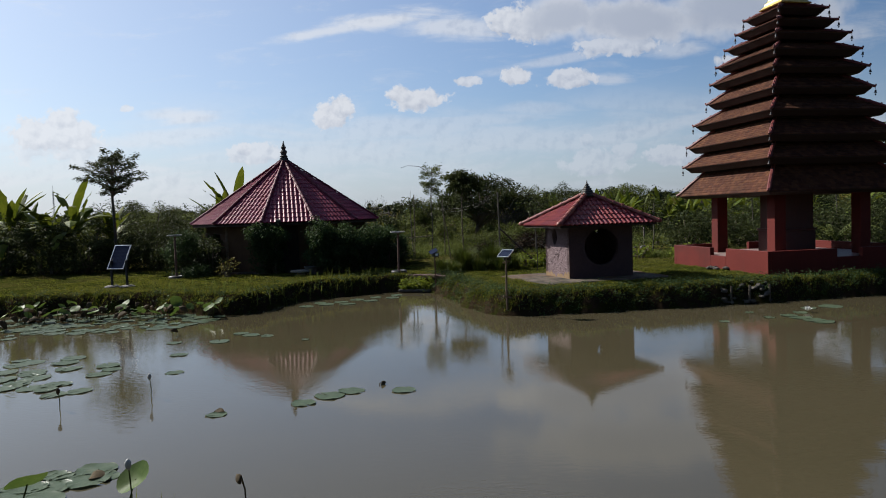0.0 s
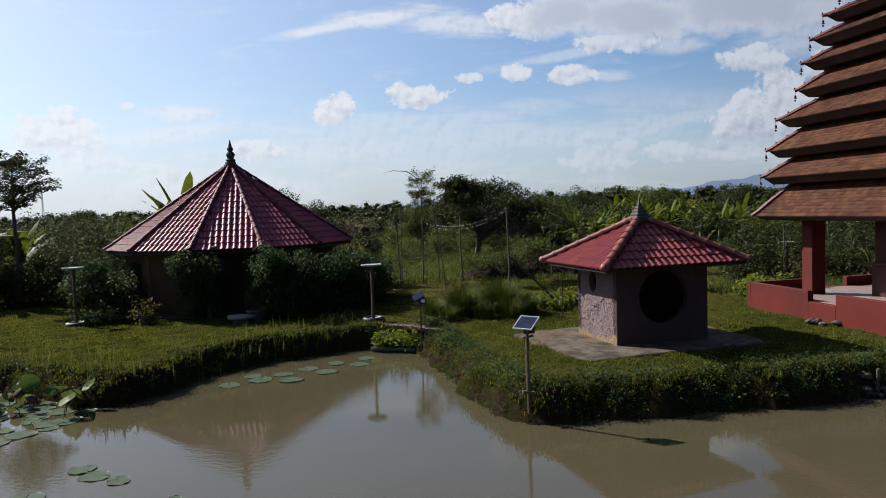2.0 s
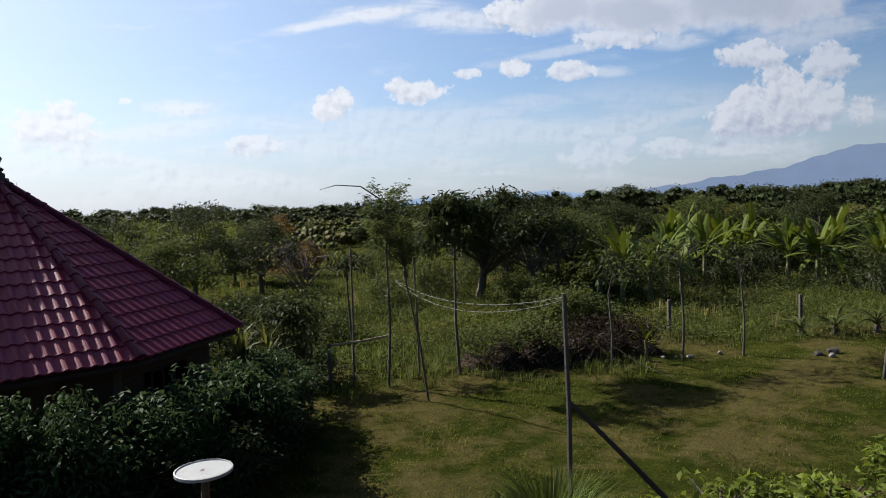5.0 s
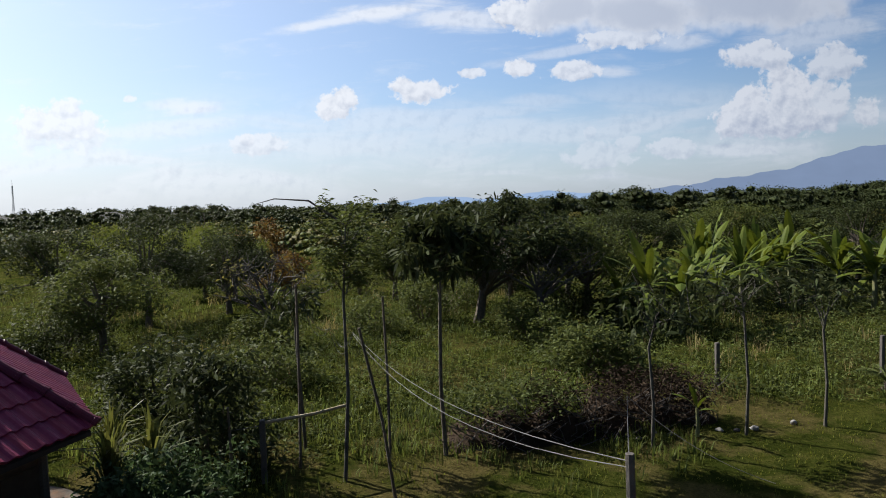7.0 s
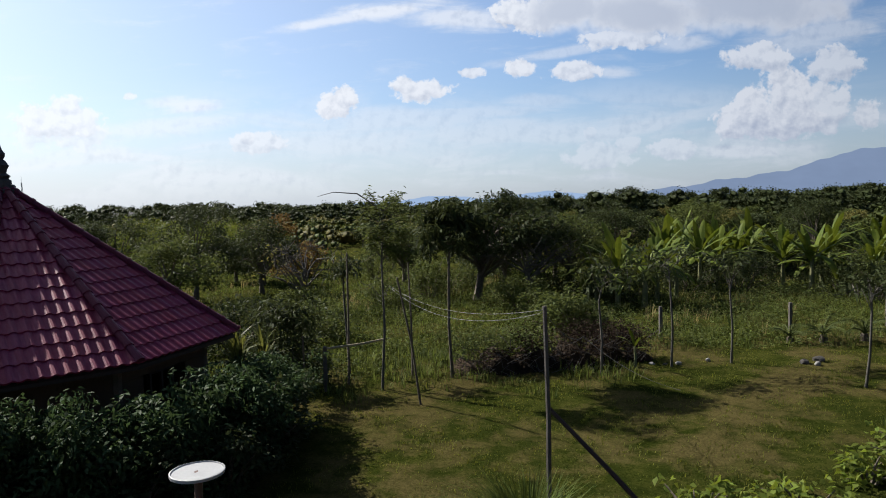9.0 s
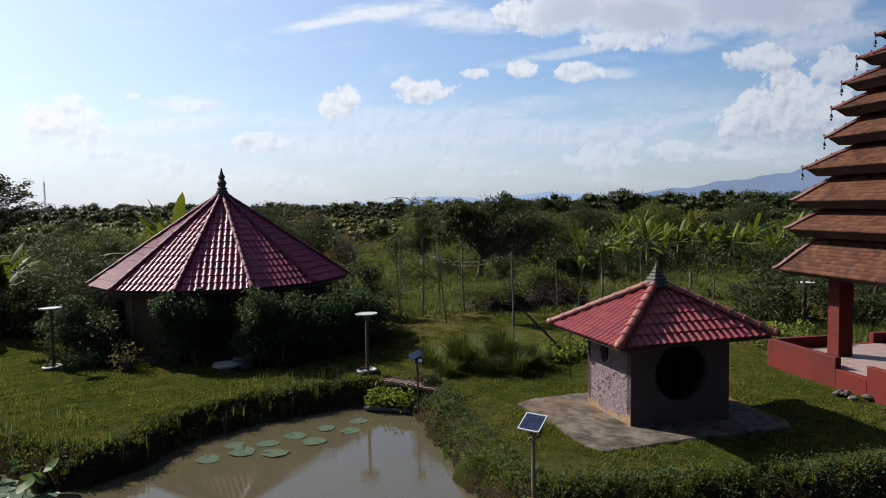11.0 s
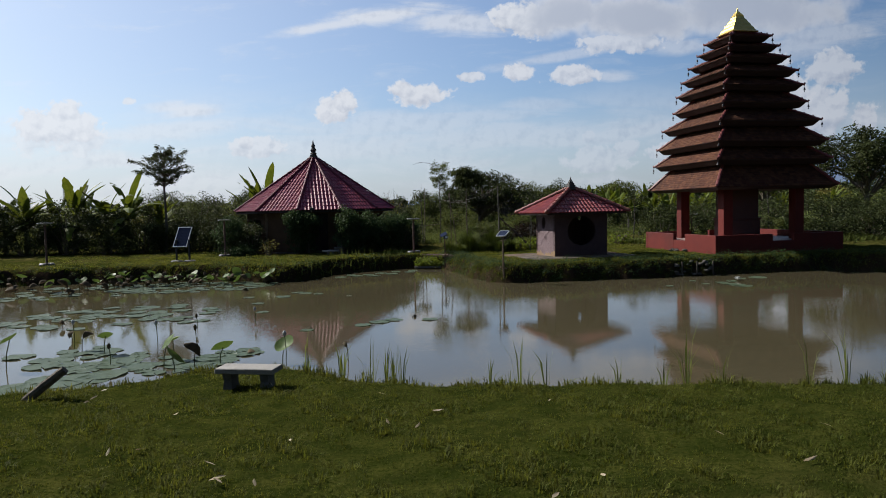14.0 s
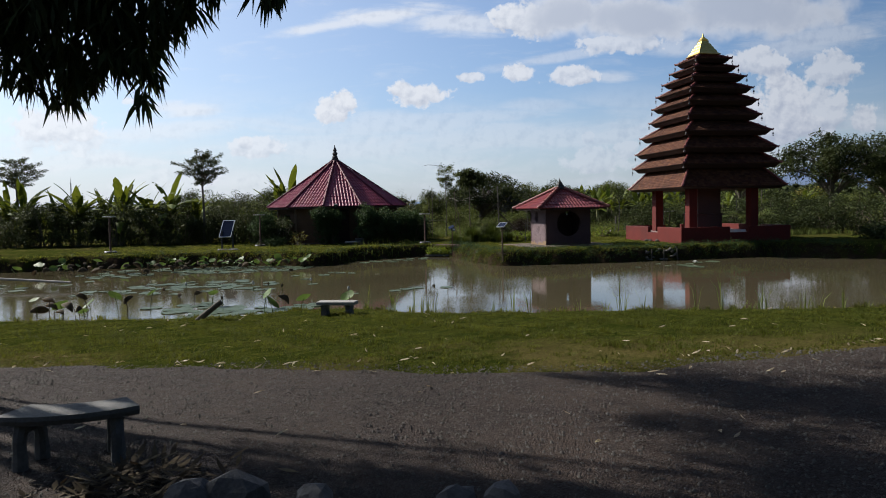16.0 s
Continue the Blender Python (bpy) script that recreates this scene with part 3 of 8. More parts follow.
# hills on the horizon
def hill(name, dist, spans, mat, label, seed):
    """A ridge at that distance; spans: (tangent across, tangent up) along its crest."""
    us = np.linspace(spans[0][0], spans[-1][0], 160)
    vs = np.interp(us, [s[0] for s in spans], [s[1] for s in spans])
    rng = np.random.RandomState(seed)
    rough = sum(np.sin(us * f + rng.rand() * 6) * a for f, a in ((40, 0.0016), (90, 0.0011), (210, 0.0006)))
    vs = np.maximum(vs + rough * np.clip(vs / 0.02, 0.2, 1.2), 0)
    s = Shape()
    pts, n = [], len(us)
    for depth, part_up in ((0, -0.01), (0.03, 0.45), (0.09, 1.0), (0.3, 0.3)):
        pts += [(u * dist * (1 + depth), dist * (1 + depth), max(v * part_up, -0.01) * dist * (1 + depth) + 3.0) for u, v in zip(us, vs)]
    s.add(pts, [(r * n + i, r * n + i + 1, (r + 1) * n + i + 1, (r + 1) * n + i) for r in range(3) for i in range(n - 1)])
    structure(name, s.mesh(name, mat, True), label, "hill")
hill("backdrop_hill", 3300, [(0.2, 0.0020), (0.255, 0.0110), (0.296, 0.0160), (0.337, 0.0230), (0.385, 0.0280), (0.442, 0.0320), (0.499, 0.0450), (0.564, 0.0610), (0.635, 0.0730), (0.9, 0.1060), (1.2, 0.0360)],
     MAT_HILL, "far blue mountain slope with haze put into its colour", 3)
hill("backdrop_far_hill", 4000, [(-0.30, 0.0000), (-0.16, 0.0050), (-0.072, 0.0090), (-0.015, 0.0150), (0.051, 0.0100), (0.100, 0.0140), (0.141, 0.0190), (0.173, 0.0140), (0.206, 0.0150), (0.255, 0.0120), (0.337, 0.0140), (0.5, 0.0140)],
     MAT_HILL_FAR, "pale far hills with haze put into their colour", 5)

# ---------- roofs ----------


def roll_profile(w, n=6, rise=0.028):
    """Cross-section of a roll tile: a round roll on one side, a flat trough on the other."""
    out = []
    for i in range(n + 1):
        u = i / n
        z = rise * max(0.0, math.sin(min(u / 0.62, 1) * math.pi)) - 0.006 * math.sin(max(u - 0.62, 0) / 0.38 * math.pi)
        out.append((u * w, z))
    return out


def tiled_panel(apex, a, b, course, width):
    """The tiles of one triangular roof side, as a list of shapes: from the eave a-b up to the apex."""
    apex, a, b = Vector(apex), Vector(a), Vector(b)
    mid = (a + b) / 2
    along, up = (b - a).normalized(), (apex - mid)
    slope, half = up.length, (b - a).length / 2
    up.normalize()
    normal = along.cross(up)
    if normal.z < 0:
        normal.negate()
    tiles = []
    rows = int(slope / course)
    course = slope / (rows + 0.4)
    for r in range(rows + 1):
        v0, v1 = r * course, min((r + 1) * course + 0.03, slope)
        reach = half * (1 - v0 / slope)
        n = int(reach / width) + 1
        for c in range(-n, n):
            u0 = c * width
            if u0 > reach or u0 + width < -reach:
                continue
            s = Shape()
            pts = []
            for v, lift in ((v0, -0.012), (v0, 0.024), (v1, 0.0)):
                lim = half * (1 - v / slope)
                for pu, pz in roll_profile(width):
                    u = max(-lim, min(lim, u0 + pu))
                    pts.append(mid + along * u + up * v + normal * ((pz + lift) if lift >= 0 else pz + lift))
            k7 = 7
            fs = [(q * k7 + i, q * k7 + i + 1, (q + 1) * k7 + i + 1, (q + 1) * k7 + i) for q in range(2) for i in range(6)]
            if (pts[7] - pts[13]).length < 0.02:
                continue
            s.add(pts, fs)
            tiles.append(s)
    return tiles


def hip_caps(parent, top, foot, mat, step=0.33, r=0.085, label=""):
    """Round ridge tiles, overlapping, up a hip."""
    top, foot = Vector(top), Vector(foot)
    d = (top - foot)
    n = max(2, int(d.length / step))
    step = d.length / n
    s = Shape()
    pts, sides = [], 7
    for q, (y, rr) in enumerate(((0.0, r * 1.14), (0.05, r * 1.14), (0.055, r * 1.0), (step + 0.04, r * 0.92))):
        pts += [(rr * math.cos(math.pi * i / sides), y, rr * math.sin(math.pi * i / sides) - 0.02) for i in range(sides + 1)]
    m = sides + 1
    fs = [(q * m + i, (q + 1) * m + i, (q + 1) * m + i + 1, q * m + i + 1) for q in range(3) for i in range(sides)] + [tuple(range(m))]
    me = s.add(pts, fs).mesh("ridge_tile", mat, False)
    turn = d.normalized()
    side = turn.cross(Vector((0, 0, 1))).normalized()
    upv = side.cross(turn)
    rot = Matrix((side, turn, upv)).transposed().to_4x4()
    for i in range(n):
        part("ridge_tile", me, mat, parent, label if i == 0 else "", at=Matrix.Translation(foot + d * (i / n) + upv * 0.05) @ rot)


FINIAL = [(0.26, 0.0), (0.26, 0.06), (0.2, 0.08), (0.2, 0.16), (0.15, 0.19), (0.19, 0.24), (0.12, 0.29), (0.14, 0.36), (0.17, 0.42), (0.12, 0.5), (0.08, 0.53), (0.11, 0.58), (0.12, 0.63), (0.07, 0.70),
          (0.06, 0.74), (0.035, 0.82), (0.012, 0.92)]


def round_house(at, turn):
    """The many-sided earth house under a steep tiled roof."""
    R, RW = 4.36, 3.6
    # the sides are not quite equal
    AZ = (3, 47, 76, 108, 142, 176, 209, 239, 269, 298, 326)
    N = len(AZ)
    OUT = [0.86 if i == 1 else 0.94 if i == 2 else 1.0 for i in range(N)]
    z0, ze, za = at[2], 2.78 - at[2], 5.72 - at[2]
    house = thing("round_house", at, "many-sided earth house under a steep maroon tiled roof with finial", "house", turn=0)
    corner = [(R * OUT[i] * math.cos(radians(turn + AZ[i])), R * OUT[i] * math.sin(radians(turn + AZ[i])), ze) for i in range(N)]
    # walls: panels between posts, one with the doorway
    for i in range(N):
        a0, a1 = radians(turn + AZ[i]), radians(turn + AZ[(i + 1) % N])
        r0, r1 = RW * OUT[i], RW * OUT[(i + 1) % N]
        p, q = Vector((r0 * math.cos(a0), r0 * math.sin(a0), 0)), Vector((r1 * math.cos(a1), r1 * math.sin(a1), 0))
        mid, along = (p + q) / 2, (q - p).normalized()
        out = Vector((mid.x, mid.y, 0)).normalized()
        m = Matrix((along, out, Vector((0, 0, 1)))).transposed().to_4x4()
        L = (q - p).length
        h = ze + 0.35
        pieces = []
        if i == 8:
            pieces.append(Shape().box(mid + Vector((0, 0, h / 2)) - along * (L / 2 - 0.24), (0.48, 0.22, h), m, 0.02))
            pieces.append(Shape().box(mid + Vector((0, 0, h / 2)) + along * (L / 2 - 0.24), (0.48, 0.22, h), m, 0.02))
            pieces.append(Shape().box(mid + Vector((0, 0, (h + 2.0) / 2)), (L - 0.9, 0.22, h - 2.0), m, 0.02))
        elif i in (6, 10):
            pieces.append(Shape().box(mid + Vector((0, 0, 0.45)), (L + 0.05, 0.22, 0.9), m, 0.02))
            pieces.append(Shape().box(mid + Vector((0, 0, (h + 1.75) / 2)), (L + 0.05, 0.22, h - 1.75), m, 0.02))
            for sg in (-1, 1):
                pieces.append(Shape().box(mid + Vector((0, 0, 1.325)) + along * sg * (L / 2 - 0.28), (0.6, 0.22, 0.85), m, 0.02))
        else:
            pieces.append(Shape().box(mid + Vector((0, 0, h / 2)), (L + 0.05, 0.22, h), m, 0.02))
        for s in pieces:
            part("wall", s, MAT_WALL_OCHRE, house)
        if i == 8:
            door = part("door", Shape().box(mid - out * 0.05 + Vector((0, 0, 1.0)), (1.08, 0.02, 1.96), m, 0.004), MAT_NECK, house, "dark plank door")
            for kk in range(5):
                part("plank", Shape().box(mid - out * 0.02 + along * (-0.42 + 0.21 * kk) + Vector((0, 0, 1.0)), (0.2, 0.04, 1.95), m, 0.006), MAT_NECK, door)
            part("handle", Shape().box(mid + out * 0.03 + along * 0.35 + Vector((0, 0, 1.0)), (0.03, 0.05, 0.14), m, 0.005), MAT_DARK_METAL, door)
        if i in (6, 10):
            w = Shape()
            for sg in (-1, 0, 1):
                w.box(mid + along * sg * 0.3 + Vector((0, 0, 1.32)), (0.05, 0.06, 0.85), m)
            for zz in (0.92, 1.72):
                w.box(mid + Vector((0, 0, zz)), (0.66, 0.06, 0.05), m)
            part("window_frame", w, MAT_NECK, house)
    part("plinth", Shape().lathe([(RW + 0.5, -0.25), (RW + 0.5, 0.06), (RW + 0.42, 0.1), (0.1, 0.1)], 24, turn=radians(turn)), MAT_SLAB, house)
    for i in range(N):
        a = radians(turn + AZ[i])
        x, y = (RW * OUT[i] + 0.06) * math.cos(a), (RW * OUT[i] + 0.06) * math.sin(a)
        part("post", Shape().tube([(x, y, 0), (x * 1.003, y, ze * 0.5), (x, y, ze + 0.3)], [0.1, 0.09, 0.085], 8), MAT_WOOD, house)
    part("eave_lamp", Shape().box((0.62, -4.27, ze + 0.06), (0.20, 0.10, 0.12), pose(0, 0, 0, 30, 0, 4), 0.012), MAT_STONE_GREY, house, "small grey lamp box on the eave")
    # roof
    roof = part("roof", Shape().add([(0, 0, za - 0.05)] + [(c[0] * 0.985, c[1] * 0.985, c[2] - 0.06) for c in corner] + [(c[0] * 0.985, c[1] * 0.985, c[2] - 0.12) for c in corner] + [(0, 0, za - 0.35)],
                [(0, 1 + i, 1 + (i + 1) % N) for i in range(N)] + [(1 + i, 1 + N + i, 1 + N + (i + 1) % N, 1 + (i + 1) % N) for i in range(N)] + [(1 + 2 * N, 1 + N + (i + 1) % N, 1 + N + i) for i in range(N)]), MAT_NECK, house, "dark roof boarding")
    rest = Shape()
    for i in range(N):
        tiles = tiled_panel((0, 0, za), corner[i], corner[(i + 1) % N], 0.335, 0.183)
        if i in (8, 9):
            for s in tiles:
                part("roof_tile", s, MAT_TILE_HOUSE, roof)
        else:
            for s in tiles:
                rest.add(s.v, s.f)
    part("roof_tiles", rest, MAT_TILE_HOUSE_FAR, roof, kind="stuff")
    for c in corner:
        hip_caps(roof, (0, 0, za + 0.02), c, MAT_RIDGE_HOUSE, 0.33, 0.075)
    part("finial", Shape().lathe([(r, z * 1.08 + za - 0.08) for r, z in FINIAL], 12), MAT_STONE_GREY, house, "grey weathered turned finial", smooth=False)
    for i in range(3):
        s = Shape().lathe([(0.34 - 0.08 * i, za - 0.16 + 0.09 * i), (0.34 - 0.08 * i, za - 0.08 + 0.09 * i), (0.1, za - 0.07 + 0.09 * i)], 8)
        part("finial_base", s, MAT_STONE_GREY, house)
    # small solar light tucked under the eave
    a = radians(-93)
    lamp = thing("eave_solar_light", (at[0] + 3.95 * math.cos(a), at[1] + 3.98 * math.sin(a), z0 + ze - 0.02), "small solar light standing on the roof edge", "lamp")
    m = pose(0, 0, 0, 40, 0, 5)
    part("panel", Shape().box((0, 0, 0.14), (0.24, 0.17, 0.02), m, 0.004), MAT_CELL, lamp)
    part("bracket", Shape().box((0, 0.05, 0.07), (0.03, 0.05, 0.14), None, 0.004), MAT_ALU, lamp)
    return house


def small_hut(at, turn):
    """The little rectangular pump hut: plastered walls, round holes, a hipped tile roof."""
    hut = thing("pump_hut", at, "small lilac mud-plastered hut under a red hipped tile roof", "hut", turn=turn)
    W, D, H, T = 2.35, 1.75, 1.98, 0.14
    ze, za, ox, oy = 1.83, 2.82, 1.80, 1.48

    def wall_with_hole(name, length, m, hole=None, mat=MAT_PLASTER_SHADED):
        """A wall panel in its own plane with an oval hole, thick, a little wider at the foot."""
        s = Shape()
        n = 28
        ring = []
        if hole:
            cx, cz, rx_, rz_ = hole
            ring = [(cx + rx_ * math.cos(2 * math.pi * i / n), cz + rz_ * math.sin(2 * math.pi * i / n)) for i in range(n)]
            outer = []
            for i in range(n):
                t = 2 * math.pi * i / n
                dx, dz = math.cos(t), math.sin(t)
                kx = ((length / 2 - cx) / dx) if dx > 1e-6 else (((-length / 2 - cx) / dx) if dx < -1e-6 else 1e9)
                kz = ((H - cz) / dz) if dz > 1e-6 else ((-cz / dz) if dz < -1e-6 else 1e9)
                kk = min(kx, kz)
                outer.append((cx + dx * kk, cz + dz * kk))
            v = [(x, 0, z) for x, z in ring] + [(x, 0, z) for x, z in outer] + [(x, T, z) for x, z in ring] + [(x, T, z) for x, z in outer]
            f = []
            for i in range(n):
                j = (i + 1) % n
                f += [(i, j, n + j, n + i), (2 * n + i, 3 * n + i, 3 * n + j, 2 * n + j), (i, 2 * n + i, 2 * n + j, j), (n + i, n + j, 3 * n + j, 3 * n + i)]
            corners = [(-length / 2, 0), (length / 2, 0), (length / 2, H), (-length / 2, H)]
            for cxx, czz in corners:
                near = sorted(range(n), key=lambda i: math.hypot(outer[i][0] - cxx, outer[i][1] - czz))[:2]
                o = len(v)
                v += [(cxx, 0, czz), (cxx, T, czz)]
                i, j = near
                f += [(o, n + i, n + j), (o + 1, 3 * n + j, 3 * n + i)]
            s.add(v, f)
        else:
            s.box((0, T / 2, H / 2), (length, T, H))
        s.v = [tuple(m @ Vector(p)) for p in s.v]
        return part(name, s, mat, hut)

    front = wall_with_hole("wall", W, Matrix.Translation((0, -D / 2, 0)), (0.02, 1.08, 0.63, 0.60))
    back = wall_with_hole("wall", W, Matrix.Translation((0, D / 2, 0)) @ pose(0, 0, 0, 0, 0, 180), (-0.78, 1.6, 0.11, 0.13))
    left = wall_with_hole("wall", D - 0.02, Matrix.Translation((-W / 2, 0, 0)) @ pose(0, 0, 0, 0, 0, -90), (-0.16, 1.42, 0.17, 0.26), MAT_PLASTER_LILAC)
    right = wall_with_hole("wall", D - 0.02, Matrix.Translation((W / 2, 0, 0)) @ pose(0, 0, 0, 0, 0, 90))
    # hand-laid dabs of plaster on the sunny wall
    rng = random.Random(5)
    for i in range(90):
        y, z = rng.uniform(-0.8, 0.8), rng.uniform(0.28, 1.85)
        if math.hypot(y - 0.16, (z - 1.42) * 0.75) < 0.27:
            continue
        s = Shape()
        r, a = rng.uniform(0.035, 0.07), rng.uniform(-0.6, 0.6)
        pts = [(-W / 2 - 0.003, y + r * math.cos(t) * 0.8 + a * 0.02, z + r * math.sin(t)) for t in (math.pi * kk / 5 for kk in range(6))]
        s.tube(pts, [0.003, 0.007, 0.009, 0.009, 0.007, 0.003], 4)
        part("plaster_dab", s, MAT_PLASTER_LILAC, left)
    s = Shape()
    n = 70
    top_of = lambda f: 0.20 + 0.05 * math.sin(f * 7 + 1) + 0.04 * math.sin(f * 19) + 0.03 * math.sin(f * 43) + 0.02 * math.sin(f * 91)
    for i in range(n):
        y0, y1 = (-D / 2 + D * (i + q) / n for q in (0, 1))
        s.add([(-W / 2 - 0.006, y0, 0), (-W / 2 - 0.006, y1, 0), (-W / 2 - 0.006, y1, top_of((i + 1) / n)), (-W / 2 - 0.006, y0, top_of(i / n))], [(0, 1, 2, 3)])
    part("stain", s, MAT_PLASTER_OCHRE, left, "rusty splash stain")
    # roof
    corner = [(-ox, -oy, ze), (ox, -oy, ze), (ox, oy, ze), (-ox, oy, ze)]
    roof = part("roof", Shape().add([(0, 0, za - 0.04)] + [(x * 0.97, y * 0.97, z - 0.03) for x, y, z in corner] + [(x * 0.97, y * 0.97, z - 0.075) for x, y, z in corner] + [(0, 0, za - 0.2)],
                [(0, 1 + i, 1 + (i + 1) % 4) for i in range(4)] + [(1 + i, 5 + i, 5 + (i + 1) % 4, 1 + (i + 1) % 4) for i in range(4)] + [(9, 5 + (i + 1) % 4, 5 + i) for i in range(4)]), MAT_NECK, hut, "dark timber roof edge")
    for i in range(4):
        for s in tiled_panel((0, 0, za), corner[i], corner[(i + 1) % 4], 0.29, 0.165):
            part("roof_tile", s, MAT_TILE_HUT, roof)
    for c in corner:
        hip_caps(roof, (0, 0, za + 0.02), c, MAT_RIDGE_HUT, 0.31, 0.095)
        part("hip_end", Shape().lathe([(0.02, -0.06), (0.09, -0.04), (0.105, 0.02), (0.07, 0.08), (0.02, 0.1)], 10, (c[0], c[1], c[2] + 0.04)), MAT_RIDGE_HUT, roof, smooth=True)
    fin = Shape()
    for i in range(6):
        r = 0.30 - 0.05 * i
        z = za - 0.06 + 0.072 * i
        fin.lathe([(r, z), (r + 0.015, z + 0.02), (r + 0.015, z + 0.04), (r * 0.78, z + 0.072)], 4, turn=radians(45))
    fin.lathe([(0.03, za + 0.37), (0.012, za + 0.48)], 4, turn=radians(45))
    part("finial", fin, MAT_STONE_GREY, hut, "stepped grey cement finial")
    # slab round the hut
    s = Shape()
    outline = []
    for i in range(40):
        t = 2 * math.pi * i / 40
        k = 1.0 / max(abs(math.cos(t)) / 2.1, abs(math.sin(t)) / 1.8) * (1 + 0.02 * math.sin(5 * t) + 0.015 * math.sin(13 * t))
        outline.append((k * math.cos(t) * (1.22 if math.cos(t) < 0 else 1.0) - 0.05, k * math.sin(t) - 0.1))
    s.add([(x, y, -0.3) for x, y in outline] + [(x, y, 0.06) for x, y in outline] + [(x * 0.985, y * 0.985, 0.08) for x, y in outline],
          [(i, (i + 1) % 40, 40 + (i + 1) % 40, 40 + i) for i in range(40)] + [(40 + i, 40 + (i + 1) % 40, 80 + (i + 1) % 40, 80 + i) for i in range(40)] + [tuple(range(80, 120))])
    tagged(part("apron_slab", s, MAT_SLAB, None), "stained concrete apron slab around the small hut", "slab").matrix_world = pose(*at, 0, 0, turn)
    return hut


# tiers of the tower: distance from the axis to an eave corner, height of the eave
TIERS = [(3.82, 3.16), (3.58, 4.17), (3.43, 4.92), (3.17, 5.76), (2.67, 6.54), (2.52, 7.26), (2.30, 7.88), (1.98, 8.48), (1.59, 9.00), (1.30, 9.46)]


def tower(at, turn):
    """The open square pavilion with ten stacked roofs and a gold cap; turn: the heading of its corner."""
    tw = thing("tiered_pavilion", at, "red open pavilion with ten stacked brown shingle roofs and gold cap", "pavilion", turn=turn + 45)
    g = at[2]
    HB = 4.07 / math.sqrt(2)
    top, floor_z = 1.36 - g, 1.06 - g
    base = part("platform", Shape().box((0, 0, (floor_z - 0.35) / 2 - 0.0), (2 * HB - 0.3, 2 * HB - 0.3, floor_z + 0.35), None, 0.01), MAT_RED, tw)
    n = 14
    step = (2 * HB - 0.4) / n
    tile_me = Shape().box((0, 0, 0), (step - 0.012, step - 0.012, 0.02), None, 0.003).mesh("floor_tile", MAT_FLOOR_PINK)
    for i in range(n):
        for j in range(n):
            part("floor_tile", tile_me, MAT_FLOOR_PINK, base, at=Matrix.Translation((-HB + 0.2 + (i + 0.5) * step, -HB + 0.2 + (j + 0.5) * step, floor_z + 0.012)))
    # parapets, each with a lowered gap
    for kk in range(4):
        m = pose(0, 0, 0, 0, 0, 90 * kk)
        s = Shape()
        T, L = 0.16, 2 * HB
        gap0, gap1 = ((-0.75, -0.05) if kk == 3 else (-0.35, 0.6))
        lo = floor_z + 0.02
        for x0, x1, z1 in ((-L / 2 + T, gap0, top), (gap0, gap1, lo), (gap1, L / 2, top)):
            s.box((((x0 + x1) / 2), -HB + T / 2, (z1 - 0.5) / 2), (x1 - x0, T, z1 + 0.5), None, 0.008)
        s.v = [tuple(m @ Vector(p)) for p in s.v]
        part("parapet", s, MAT_RED, tw, "red painted low wall with a gap")
    ze0 = TIERS[0][1] - g
    for sx_ in (-1, 1):
        for sy_ in (-1, 1):
            c = Shape().box((sx_ * 1.65, sy_ * 1.65, (floor_z + ze0 + 0.3) / 2), (0.42, 0.42, ze0 + 0.3 - floor_z), None, 0.015)
            col = part("column", c, MAT_RED, tw)
            if (sx_, sy_) != (1, 1):
                for fx, fy in ((-1, 0), (0, -1)):
                    q = Shape()
                    zz = ze0 - 0.55
                    for i in range(9):
                        t = 2 * math.pi * i / 9
                        a0 = (0.05 * math.cos(t), 0.05 * math.sin(t))
                        ctr = Vector((sx_ * 1.65 + fx * 0.218, sy_ * 1.65 + fy * 0.218, zz))
                        side = Vector((-fy, fx, 0))
                        q.box(ctr + side * a0[0] + Vector((0, 0, a0[1])), (0.03, 0.03, 0.03) if fx else (0.03, 0.03, 0.03))
                    part("emblem", q, MAT_WHITE_PAINT, col, "small pale painted emblem")
    # altar in the middle
    altar = part("altar", Shape().box((0.05, 0.05, floor_z + 0.42), (1.35, 1.35, 0.84), None, 0.02).box((0.05, 0.05, floor_z + 0.88), (1.42, 1.42, 0.08), None, 0.01), MAT_RED_SHADED, tw, "red tiled altar block darkened to imitate roof shade")
    for i in range(4):
        for j in range(4):
            part("wall_tile", Shape().box((-0.64, -0.42 + 0.30 * i, floor_z + 0.12 + 0.2 * j), (0.02, 0.285, 0.185), None, 0.003), MAT_FASCIA, altar)
    part("inner_wall", Shape().box((0.05, 0.05, (floor_z + 0.9 + ze0) / 2), (1.25, 1.25, ze0 - floor_z - 0.9 + 0.3), None, 0.02), MAT_RED_SHADED, tw)
    # roofs
    for i, (rc, ze) in enumerate(TIERS):
        hw, z = rc / math.sqrt(2), ze - g
        nxt = TIERS[i + 1][0] / math.sqrt(2) if i < 9 else 0.62
        znext = (TIERS[i + 1][1] if i < 9 else 9.93) - g
        hi = max(nxt - 0.52, 0.36)
        zt = znext - 0.03
        fas = 0.20 if i else 0.12
        q = Shape()
        ring = lambda h, zz, up=0.0: [(x * h, y * h, zz + up) for x, y in ((-1, -1), (1, -1), (1, 1), (-1, 1))]
        # soffit, fascia and neck as one timber body
        prof = [(hi * 0.9, z + 0.05), (hw - 0.17, z), (hw - 0.15, z + 0.015), (hw, z + fas - 0.02), (hw, z + fas), (hi, zt - 0.03), (hi, znext + 0.08)]
        v = [p for h, zz in prof for p in ring(h, zz)]
